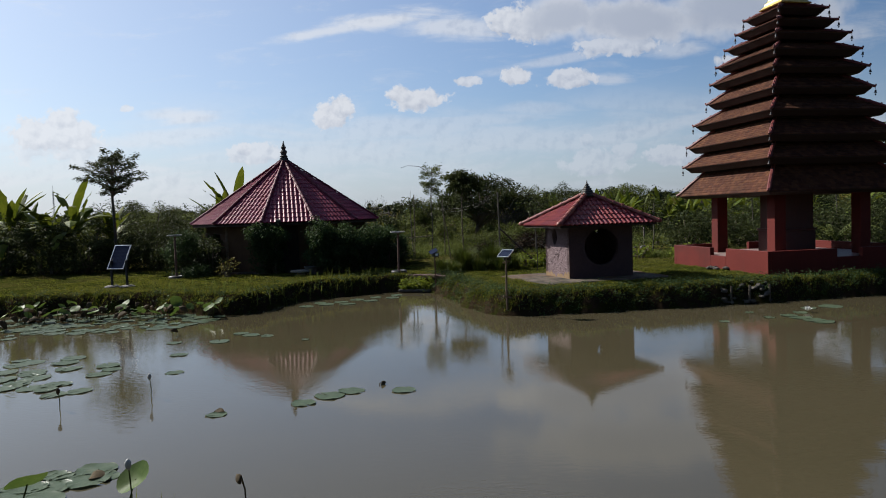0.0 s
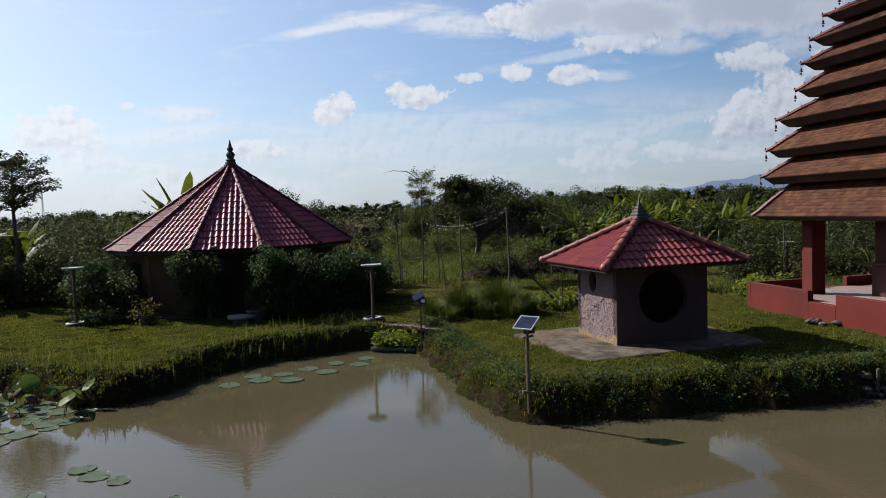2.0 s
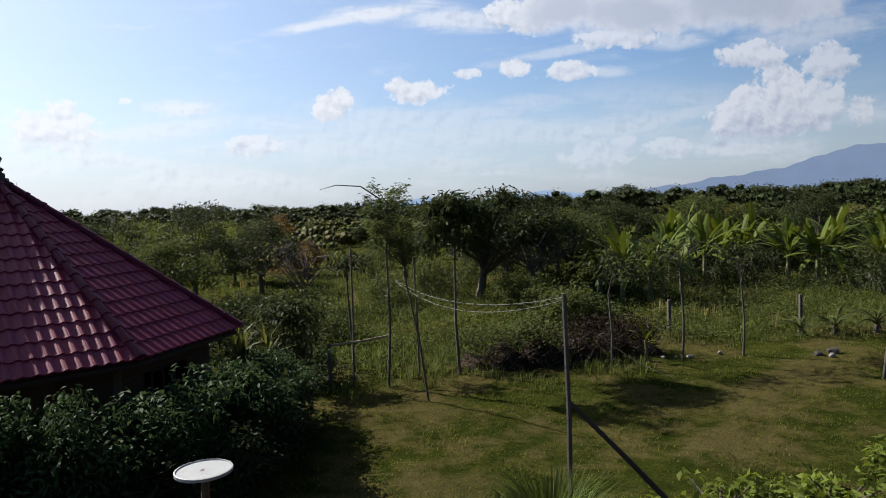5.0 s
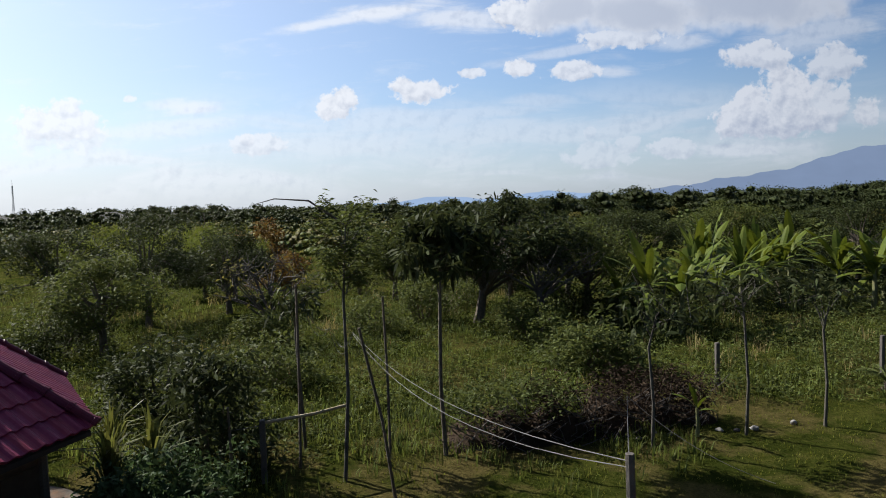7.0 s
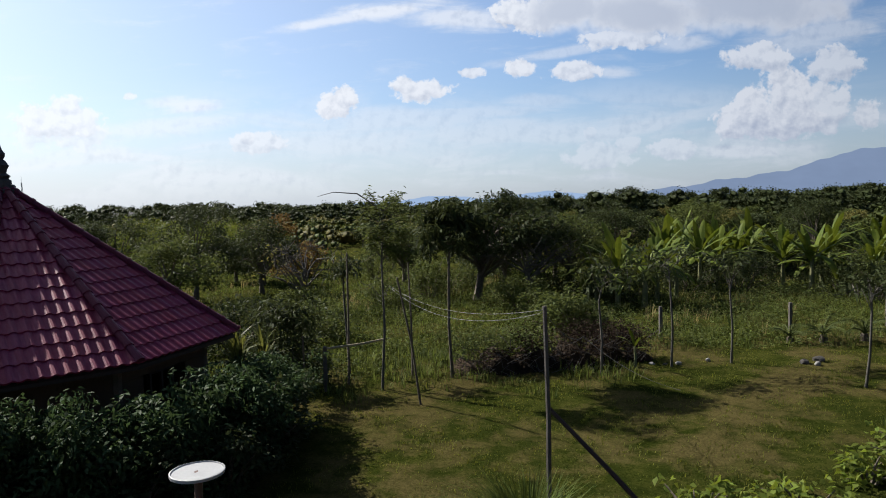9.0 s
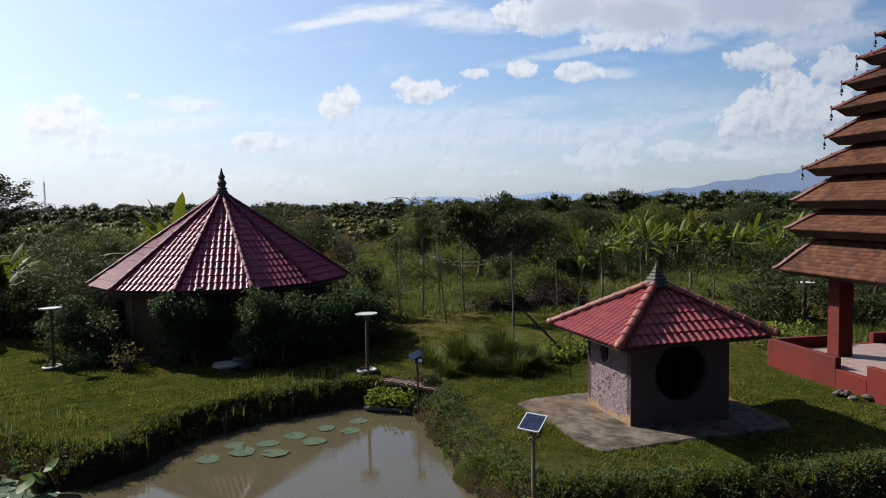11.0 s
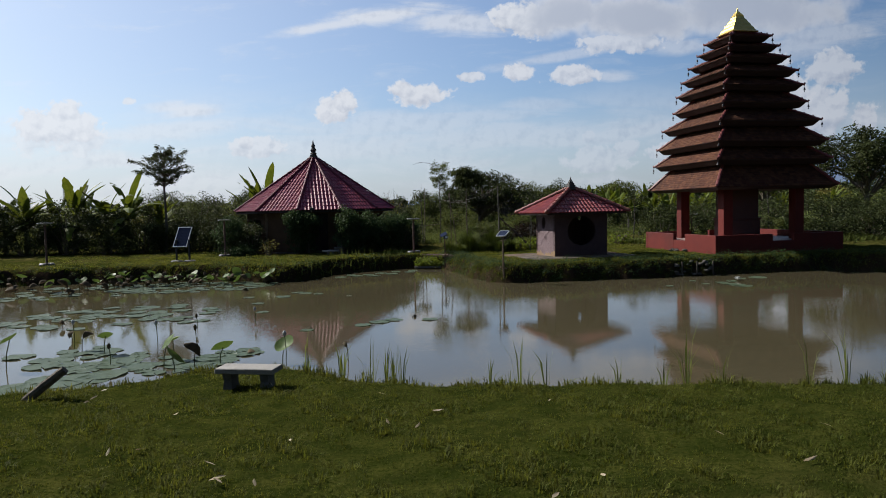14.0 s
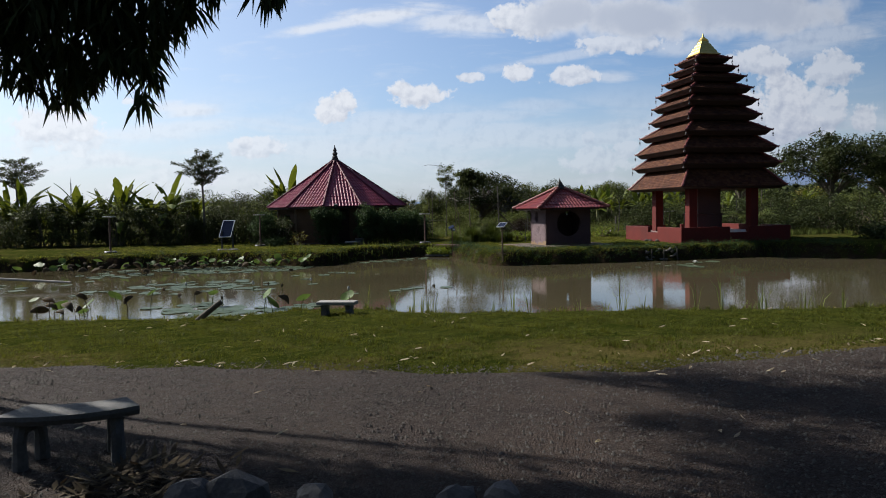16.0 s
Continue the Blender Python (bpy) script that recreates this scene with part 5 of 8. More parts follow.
# leafy weeds on the bank of the point
P = scatter(rng, 26000, -19, 17, 18.8, 28, -0.05)
dd = pond_distance(P[:, 0], P[:, 1])
P = P[(dd < 0.75) & ((P[:, 0] > -0.8) | (rng.uniform(size=len(P)) < 0.45) & (dd < 0.5))]
P = off_things(P)
Z = height(P[:, 0], P[:, 1])
P3 = np.repeat(np.column_stack([P, Z]), 9, 0) + np.abs(rng.normal(0, 1, (len(P) * 9, 3))) * np.array([0, 0, 0.09]) + rng.normal(0, 0.07, (len(P) * 9, 3)) * np.array([1, 1, 0.2])
tagged(new("bank_weeds", leaves_mesh("bank_weeds", P3, rng, 0.06, 0.032, MAT_LEAF_SHRUB, 0.2)), "low leafy weeds covering the pond bank", "weeds", kind="stuff")
field = scatter(rng, 10500, -30, 42, 40.5, 66)
near_f = scatter(rng, 2600, -8, 6, 35.0, 41)
near_f = near_f[near_f[:, 1] + 1.3 * wave(near_f[:, 0], near_f[:, 1], 0.9) + rng.normal(0, 0.8, len(near_f)) > 38.0]
tufts("field_grass", np.concatenate([field, near_f]), np.concatenate([rng.uniform(0.12, 0.40, len(field)), rng.uniform(0.12, 0.4, len(near_f))]), 0.024, 6, 0.4, MAT_WEED, "tall rank field grass", "grass", 15, 0.7)
dry = scatter(rng, 1500, -14, 34, 42, 62)
dry = dry[wave(dry[:, 0], dry[:, 1], 0.3) > 0.5]
tufts("dry_field_grass", dry, 0.55, 0.018, 7, 0.3, MAT_DRY_GRASS, "dry straw-coloured field grass", "grass", 16, 0.7)
strip = scatter(rng, 2600, 9.3, 22, 27.5, 33)
strip = strip[strip[:, 1] + 0.9 * wave(strip[:, 0], strip[:, 1], 0.7) + rng.normal(0, 0.6, len(strip)) > 30.6 - 0.25 * np.clip(strip[:, 0] - 12, 0, 8)]
tufts("rank_grass", off_things(strip), 0.36, 0.016, 9, 0.15, MAT_WEED, "rank grass beside the pavilion", "grass", 17, 0.7)
# loose weeds of the field as leaves
W2 = np.concatenate([scatter(rng, 4500, -30, 42, 39.5, 75), scatter(rng, 5200, -12, 26, 37.5, 54)])
W2 = W2[(W2[:, 1] > 40.5) | (W2[:, 0] < 0.5)]
W2 = W2[wave(W2[:, 0], W2[:, 1], 0.55) + 0.8 * wave(W2[:, 1], W2[:, 0], 1.3) + rng.normal(0, 0.5, len(W2)) > -0.5]
W3 = np.repeat(np.column_stack([W2, height(W2[:, 0], W2[:, 1])]), 16, 0)
tall = np.clip(0.75 + 0.45 * wave(W3[:, 0], W3[:, 1], 0.5), 0.25, 1.7)[:, None]
W3 += rng.normal(0, 0.22, W3.shape) * np.array([1, 1, 0]) + np.abs(rng.normal(0, 0.3, W3.shape)) * np.array([0, 0, 1.0]) * tall
shady = wave(W3[:, 0], W3[:, 1], 0.7) + rng.normal(0, 0.6, len(W3)) > 0.1
tagged(new("field_weeds", leaves_mesh("field_weeds", W3[~shady], rng, 0.11, 0.042, MAT_WEED, 0.2)), "tangled leafy field weeds", "weeds", kind="stuff")
tagged(new("dark_field_weeds", leaves_mesh("dark_field_weeds", W3[shady], rng, 0.12, 0.045, MAT_LEAF_MID, 0.1)), "darker tangled creeping field weeds", "weeds", kind="stuff")

# --- tufts of lemongrass behind the plank bridge ---
for x, y, hh, sd in ((0.8, 27.6, 1.05, 1), (1.95, 28.1, 1.15, 2), (-0.1, 28.0, 0.6, 3), (1.4, 27.0, 0.6, 4), (2.75, 27.6, 0.7, 5), (0.35, 26.9, 0.5, 6), (2.2, 27.0, 0.7, 7)):
    rg = np.random.RandomState(sd)
    c = np.array([[x, y]])
    V, T = tuft_arrays(rg, c, height(c[:, 0], c[:, 1]) - 0.02, hh, 0.017, 900 if hh > 1 else 420, 0.6 if hh > 1 else 0.5, 0.95)
    ob = thing("grass_clump", on_ground(x, y), "tall arching clump of coarse grass", "grass clump", "coarse grass clumps")
    V = V - np.array([x, y, height_at(x, y)])
    part("blade_mass", quick_mesh("blade_mass", V, T, MAT_COARSE), None, ob, kind="stuff")

# --- trees and bushes round the yard ---
layered_tree("slender_tree", on_ground(-16.1, 33.6), "slender tree with a flat feathery crown in open layers", ((5.75, 0.7), (5.45, 1.25), (5.1, 1.7), (4.75, 1.55), (4.4, 1.1), (4.1, 0.7)), 5.7, 0.075, MAT_LEAF_DARK, 21, (0.16, 0.05), (0.12, 0.0), 120)
layered_tree("slender_tree", on_ground(-30.0, 37.0), "slender tree with a thin layered crown", ((6.0, 0.8), (5.6, 1.6), (5.2, 2.1), (4.8, 1.5), (4.4, 1.0)), 5.9, 0.08, MAT_LEAF_DARK, 22, (0.16, 0.05), (0.1, 0.0), 110)
k_b = 0
for x, y, hh in ((-18.6, 34.6, 4.9), (-20.2, 35.3, 4.3), (-21.6, 34.4, 4.6), (-23.2, 35.6, 4.2), (-24.6, 34.6, 4.4), (-26.4, 35.5, 4.3), (-28.2, 34.8, 4.6), (-30, 36, 4.3), (-17.4, 36.0, 3.6), (-22.4, 37, 4.2), (-12.0, 39.9, 5.2), (-12.9, 40.6, 4.6)):
    banana(on_ground(x, y), hh * 1.04, 100 + k_b, n=16, wide=1.05)
    k_b += 1
for i, (x, y, r, hh) in enumerate(((-17.2, 33.2, 1.4, 2.2), (-19.3, 33.4, 1.6, 2.4), (-21.5, 33.4, 1.7, 2.6), (-23.8, 33.6, 1.7, 2.5), (-26, 33.5, 1.7, 2.6), (-28.5, 33.6, 1.8, 2.6), (-31, 33.6, 2, 2.6), (-15.0, 35.6, 1.7, 3.0), (-13.2, 36.6, 1.6, 3.2), (-11.8, 37.6, 1.4, 2.8), (-16.8, 38, 1.9, 3.2), (-14.6, 39.5, 1.9, 3.4), (-18.8, 39.5, 2, 3.2), (-10.4, 40.5, 1.6, 2.6), (-18.2, 34.8, 1.5, 2.9), (-20.4, 34.6, 1.5, 3.0), (-22.6, 34.9, 1.6, 3.1), (-25, 35, 1.6, 3.0), (-27.4, 35, 1.7, 3.1), (-30, 35, 1.8, 3.1), (-16.2, 34.6, 1.2, 2.4), (-14.0, 34.4, 1.1, 2.2), (-12.9, 33.6, 0.9, 1.8))):
    bush("hedge_bush", on_ground(x, y), "dense dark green bush in the boundary hedge", "bush", r, hh * (0.8 + 0.4 * ((i * 7) % 5) / 4), 36, 0.5, 95, (0.15, 0.055), MAT_LEAF_DARK, 200 + i, "hedge bushes")
for i, (x, y, r, lo, hh) in enumerate(((-7.6, 28.8, 0.7, 1.25, 2.5), (-7.0, 28.6, 0.5, 1.5, 2.4), (-5.15, 28.75, 0.7, 1.2, 2.75), (-4.2, 29.0, 0.75, 1.1, 2.4), (-3.2, 29.9, 0.6, 1.0, 2.1), (-2.65, 31.4, 0.75, 0.9, 2.4), (-2.6, 32.9, 0.7, 0.8, 2.3), (-11.3, 29.6, 0.9, 0.5, 2.3), (-10.4, 28.6, 0.6, 0.2, 1.0), (-2.5, 34.6, 0.9, 0.4, 2.0))):
    tree("cassava_shrub", on_ground(x, y), "shrub with drooping leafy head growing against the house", "shrub", (0, 0, (lo + hh) / 2 - 0.4), (r, r * 0.9, (hh - lo) / 2), 26, 0.29, 230, (0.11, 0.042), MAT_BARK, MAT_LEAF_SHRUB, 0.04, 300 + i, "shrubs round the house", fork=0.5, rise=-0.45)
for i, (x, y, r, hh) in enumerate(((-4.4, 28.7, 0.5, 0.8), (-3.5, 29.2, 0.6, 1.1), (-2.6, 30.5, 0.7, 1.3), (-2.4, 32.0, 0.7, 1.3), (-2.4, 33.4, 0.7, 1.3), (-9.9, 29.2, 0.6, 1.3), (-10.6, 29.9, 0.7, 1.1))):
    bush("low_shrub", on_ground(x, y), "dense dark shrub at the foot of the house wall", "shrub", r * 1.15, hh * 1.25, 30, 0.30, 120, (0.13, 0.055), MAT_LEAF_DARK, 315 + i, "low shrubs by the house")
for i, (x, y, r, hh) in enumerate(((-7.6, 28.75, 0.42, 2.15), (-7.1, 28.85, 0.36, 1.95), (-5.15, 28.4, 0.5, 2.45), (-4.6, 28.65, 0.55, 2.0), (-4.0, 29.05, 0.7, 1.85), (-3.3, 29.8, 0.7, 1.85), (-2.95, 30.5, 0.65, 2.0), (-2.75, 31.4, 0.7, 1.9), (-2.7, 32.4, 0.7, 1.8), (-2.9, 33.5, 0.7, 1.7), (-11.2, 30.3, 0.9, 2.2), (-10.3, 30.6, 0.7, 1.7))):
    bush("wall_shrub", on_ground(x, y), "tall leafy dark green shrub crowding the house eave", "shrub", r, hh, 40, 0.30, 210, (0.12, 0.048), MAT_LEAF_SHRUB, 345 + i, "shrubs under the eave", -0.4)
bush("croton_shrub", on_ground(-8.9, 28.1), "small shrub with reddish-brown leaves beside the house", "shrub", 0.45, 0.9, 16, 0.2, 60, (0.13, 0.05), MAT_LEAF_OLIVE, 330)
for i, (x, y) in enumerate(((-3.3, 33.8), (-2.95, 34.3), (-3.6, 34.5))):
    rg = np.random.RandomState(340 + i)
    t = thing("strap_leaf_plant", on_ground(x, y), "upright plant with long yellow-green strap leaves", "plant", "strap-leaf plants")
    part("stem", Shape().tube([(0, 0, -0.05), (0.03, 0, 0.7), (0, 0.02, 1.35)], [0.05, 0.04, 0.03], 6), MAT_BARK_PALE, t)
    for zc, nn in ((0.95, 18), (1.3, 26)):
        V, T = tuft_arrays(rg, np.array([[0.0, 0.0]]), np.array([zc]), 0.85, 0.055, nn, 0.05, 0.9)
        part("leaf_rosette", quick_mesh("leaf_rosette", V, T, MAT_CROTON), None, t)

# --- middle ground beyond the yard ---
layered_tree("feathery_tree", on_ground(-0.66, 36.6), "tall thin sapling with layered feathery fronds", ((4.75, 0.45), (4.5, 0.85), (4.15, 0.75), (3.85, 0.5), (3.55, 0.4)), 4.75, 0.03, MAT_LEAF_MID, 31, (0.13, 0.035), (0.12, 0.5), 120)
s = Shape().tube([(-0.1, 0, 4.6), (-0.6, 0, 4.95), (-1.2, 0, 5.0), (-1.6, 0, 4.9)], [0.02, 0.016, 0.01, 0.005], 4)
tagged(new("bare_branch", s.mesh("bare_branch", MAT_TWIG)), "bare curved branch sticking out of the sapling", "branch").matrix_world = pose(-0.6, 37.1, 0.55)
tree("umbrella_tree", on_ground(1.1, 37.75), "small tree with a dense drooping umbrella crown", "tree", (0, 0.5, 3.95), (1.15, 1.1, 0.72), 34, 0.40, 130, (0.30, 0.07), MAT_BARK, MAT_LEAF_DARK, 0.036, 32, fork=0.72, rise=-0.6)
tree("spreading_tree", on_ground(2.4, 52.5), "spreading tree with many bare twigs and dark leaves", "tree", (0.6, 0, 3.2), (3.8, 3.4, 1.7), 105, 0.6, 75, (0.26, 0.09), MAT_BARK, MAT_LEAF_DARK, 0.2, 33, fork=0.3, twigs=160)
tree("bare_tree", on_ground(4.6, 50.5), "leafless grey tree tangled with twigs", "tree", (0, 0, 2.4), (2.6, 2.2, 1.3), 40, 0.4, 5, (0.2, 0.08), MAT_TWIG, MAT_LEAF_OLIVE, 0.12, 34, fork=0.3, twigs=220)
tree("bare_tree", on_ground(-5.2, 49.5), "leafless grey thicket of twigs", "tree", (0, 0, 2.2), (2.4, 2.0, 1.2), 40, 0.4, 6, (0.2, 0.08), MAT_TWIG, MAT_LEAF_OLIVE, 0.1, 35, fork=0.3, twigs=200)
bush("tall_bush", on_ground(-3.1, 37.2), "broad bush with drooping green leaves", "bush", 1.0, 2.3, 40, 0.42, 110, (0.2, 0.06), MAT_LEAF_DARK, 36, "", -0.4)
bush("tall_bush", on_ground(-5.4, 40.5), "dense dark green bush behind the house", "bush", 1.2, 1.9, 40, 0.42, 110, (0.18, 0.06), MAT_LEAF_DARK, 37)
for i, (x, y, sc) in enumerate(((-11.4, 53.6, 1.45), (-10.3, 47.6, 1.05), (-9.0, 56.8, 1.15), (7.0, 53.5, 1.2), (11.5, 62.0, 1.3), (17.5, 65.0, 1.3), (24.5, 64.0, 1.3), (31.0, 62.0, 1.4), (-16.5, 56, 1.25), (-20.5, 50, 1.0), (-24.5, 54, 1.1), (-10, 61, 1.0), (7.2, 59, 1.15), (-1.5, 60, 1.0), (4.2, 57.0, 1.1))):
    tree("mango_tree", on_ground(x, y), "round dense dark green mango tree", "tree", (0, 0, 2.0 * sc), (2.0 * sc, 1.9 * sc, 1.5 * sc), 40, 0.62, 130, (0.18, 0.055), MAT_BARK, MAT_LEAF_DARK if i % 2 == 0 else MAT_LEAF_MID, 0.14, 400 + i, "mango trees", fork=0.35)
rngb = random.Random(6)
for i, (x, y, hh) in enumerate(((8.4, 49.6, 4.2), (9.4, 49.0, 4.0), (10.3, 50.3, 4.4), (7.7, 50.6, 3.6), (11.6, 51.6, 4.0), (13.4, 53.5, 4.3), (14.8, 55.0, 4.6), (12.4, 55.6, 4.2), (16.4, 56.4, 4.4), (18.4, 52.6, 4.0), (19.3, 53.4, 4.4), (17.6, 53.8, 4.2), (20.6, 51.4, 4.0), (21.8, 53.0, 4.4), (23.4, 51.2, 4.0), (25.2, 53.0, 4.4), (27.2, 51.0, 4.2), (22.0, 57.5, 4.6), (25.5, 58.5, 4.6), (29.2, 55.5, 4.5), (18.9, 60.5, 4.6), (31.5, 51.5, 4.3), (15.2, 61.5, 4.6))):
    banana(on_ground(x, y), hh * rngb.uniform(0.74, 1.0), 130 + i, n=14 + i % 4)
for i, (x, y, r, hh) in enumerate(((9.2, 51.2, 1.8, 1.7), (12.6, 53.2, 1.9, 1.6), (15.8, 54.5, 2.0, 1.9), (19.4, 51.8, 1.9, 1.6), (22.5, 52.0, 2.0, 1.7), (26, 51.6, 2, 1.8), (30, 52.5, 2.2, 1.8))):
    bush("undergrowth_bush", on_ground(x, y), "dark leafy undergrowth below the banana plants", "bush", r, hh, 26, 0.5, 110, (0.16, 0.055), MAT_LEAF_DARK, 450 + i, "undergrowth bushes")
for i, (x, y, hh, cr) in enumerate(((5.05, 37.9, 2.6, 0.8), (7.1, 38.5, 3.0, 0.95), (8.95, 39.0, 2.7, 0.85), (-1.7, 38.4, 3.0, 0.5), (10.9, 36.0, 2.4, 0.7), (13.0, 33.0, 3.1, 0.7), (15.4, 34.5, 3.2, 0.9), (17.8, 33.4, 3.4, 1.0), (20.5, 36, 3.8, 1.2))):
    tree("young_tree", on_ground(x, y), "young tree on a thin pale trunk with sparse leaves", "tree", (0.1 * (-1) ** i, 0, hh), (cr, cr * 0.9, cr * 0.62), 13, 0.34, 34, (0.24, 0.07), MAT_BARK_PALE, MAT_LEAF_DARK, 0.03, 480 + i, "young trees", fork=0.75, rise=-0.4, twigs=6)
rng = np.random.RandomState(55)
for i in range(64):
    x, y = rng.uniform(-24, 34), rng.uniform(43.0, 66)
    if 5.5 < x < 32 and y < 49 or abs(x + 1) < 2.2 and y < 50 or x < -5 and y > 51:
        continue
    bush("thicket_bush", on_ground(x, y), "wild leafy bush in the overgrown field", "bush", rng.uniform(0.9, 1.9), rng.uniform(1.0, 2.5), 30, 0.5, 85, (0.16, 0.06), (MAT_LEAF_DARK, MAT_LEAF_MID, MAT_LEAF_DARK, MAT_LEAF_MID)[i % 4], 560 + i, "thicket bushes")
for i, (x, y, r, hh) in enumerate(((-23.4, 79.5, 4.6, 3.6), (-18.0, 74.0, 3.8, 3.0), (-20.0, 86.0, 4.8, 3.4), (-29.5, 84.0, 4.2, 3.0))):
    bush("bamboo_thicket", on_ground(x, y), "soft rounded thicket of yellow-green bamboo", "bamboo", r, hh, 60, 1.0, 60, (0.42, 0.05), MAT_LEAF_FEATHER, 640 + i, "bamboo thickets", 0.35)
bush("rusty_bush", on_ground(-17.2, 90.0), "tall bush with rust-coloured withering leaves", "bush", 2.6, 4.0, 30, 0.9, 50, (0.4, 0.14), MAT_LEAF_RUST, 650)
bush("rusty_bush", on_ground(-9.0, 66.0), "tall bush with rust-coloured withering leaves", "bush", 1.6, 2.4, 24, 0.6, 50, (0.3, 0.11), MAT_LEAF_RUST, 651)
# trees to the right of the pavilion
tree("rain_tree", on_ground(29.5, 43.5), "wide spreading tree with a layered dark crown", "tree", (0, 0, 4.8), (5.0, 4.2, 2.2), 75, 0.75, 60, (0.3, 0.1), MAT_BARK, MAT_LEAF_DARK, 0.22, 51, fork=0.4)
tree("rain_tree", on_ground(24.0, 47.5), "spreading tree behind the pavilion", "tree", (0, 0, 3.6), (3.0, 2.6, 1.6), 42, 0.6, 55, (0.28, 0.09), MAT_BARK, MAT_LEAF_DARK, 0.16, 52, fork=0.45)
tree("rain_tree", on_ground(36, 47), "dark tree at the edge of the grounds", "tree", (0, 0, 4.2), (4.0, 3.6, 2.4), 60, 0.7, 55, (0.3, 0.1), MAT_BARK, MAT_LEAF_DARK, 0.2, 53, fork=0.4)
for i, (x, y, r, hh) in enumerate(((19.5, 30.5, 1.3, 1.3), (22.0, 31, 1.6, 1.8), (24.8, 30, 1.8, 2.0), (27.5, 31, 2.0, 2.4), (21.5, 34, 1.6, 1.9), (17.6, 36.5, 1.3, 1.2), (31, 33, 2.2, 2.6), (25, 36, 2, 2.2), (20.4, 22.6, 1.2, 0.8), (23.5, 23.5, 1.6, 1.0))):
    bush("wild_bush", on_ground(x, y), "untidy dark green bush past the pavilion", "bush", r, hh, 30, 0.5, 60, (0.2, 0.075), MAT_LEAF_DARK, 500 + i, "wild bushes")


for i, (x, y, r, hh) in enumerate(((11.8, 33.6, 1.3, 1.9), (13.6, 34.6, 1.5, 2.2), (15.6, 33.4, 1.4, 2.0), (17.4, 34.4, 1.6, 2.4), (19.6, 33.2, 1.5, 2.2), (21.6, 35.6, 1.7, 2.6), (23.8, 33.6, 1.6, 2.4), (26.0, 34.6, 1.8, 2.6), (28.4, 33.8, 1.8, 2.8), (16.4, 38.0, 1.7, 2.6), (19.0, 39.0, 1.8, 2.8), (22.5, 40.0, 1.9, 3.0), (26.5, 39.4, 2.0, 3.0))):
    bush("shade_bush", on_ground(x, y), "dense dark green bush behind the pavilion", "bush", r, hh, 30, 0.5, 55, (0.2, 0.075), MAT_LEAF_DARK, 520 + i, "bushes behind the pavilion")


def palm(at, h, seed, label, trunk=0.2):
    """A young palm: arching fronds with narrow leaflets from a short stem."""
    rg = np.random.RandomState(seed)
    t = thing("young_palm", at, label, "palm", "young palms")
    part("stem", Shape().tube([(0, 0, -0.1), (h * trunk * 0.02, 0, h * trunk * 0.5), (0, 0, h * trunk)], [0.14, 0.12, 0.1], 8), MAT_BARK, t)
    for i in range(9):
        a, steep, L = 2 * math.pi * i / 9 + rg.uniform(-0.2, 0.2), rg.uniform(0.8, 1.35), h * rg.uniform(0.75, 1.0)
        d, side = Vector((math.cos(a), math.sin(a), 0)), Vector((-math.sin(a), math.cos(a), 0))
        p, ang, s, m = Vector((0, 0, h * trunk * 0.95)), steep, Shape(), 16
        line = []
        for j in range(m + 1):
            line.append(p.copy())
            p = p + (d * math.cos(ang) + Vector((0, 0, math.sin(ang)))) * (L / m)
            ang -= 1.5 / m
        s.tube(line, [0.03 * (1 - j / (m + 4)) for j in range(m + 1)], 4)
        for j in range(3, m + 1):
            w = 0.5 * math.sin(j / m * math.pi * 0.85 + 0.3) * h * 0.22 + 0.1
            for sg in (-1, 1):
                tip = line[j] + side * sg * w + d * 0.25 * w - Vector((0, 0, 0.35 * w))
                b0, b1 = line[j], line[j] + (line[j] - line[j - 1]) * 0.45
                s.add([b0, b1, tip], [(0, 1, 2)])
        part("frond", s, MAT_LEAF_MID, t)
    return t


palm(on_ground(17.2, 30.2), 2.6, 1, "young palm with arching fronds behind the pavilion")
palm(on_ground(15.6, 32.0), 2.2, 2, "young palm with arching fronds behind the pavilion")
palm((-54.0, 182.0, 0.55), 3.4, 8, "tall coconut palm on the plain", 1.45)
palm(on_ground(12.8, 41.3), 1.2, 3, "low palm-like plant at the field edge")
palm(on_ground(13.9, 41.0), 1.1, 4, "low palm-like plant at the field edge")
palm(on_ground(11.9, 41.6), 1.0, 5, "low palm-like plant at the field edge")
for i, (x, y, r, hh) in enumerate(((4.4, 29.2, 0.75, 0.7), (5.3, 28.7, 0.7, 0.65), (6.1, 29.4, 0.7, 0.6), (7.6, 30.5, 0.4, 0.5), (3.5, 28.6, 0.5, 0.5), (10.3, 29.6, 0.6, 0.6), (11.5, 31.0, 0.8, 0.7), (9.0, 31.5, 0.7, 0.6))):
    bush("vegetable_plant", on_ground(x, y), "low bushy plant with broad bright leaves", "plant", r, hh, 22, 0.22, 70, (0.15, 0.085), MAT_LEAF_BRIGHT, 540 + i, "low leafy plants")
banana(on_ground(6.05, 38.3), 1.2, 180, "young banana plant with one pale upright leaf", 4)

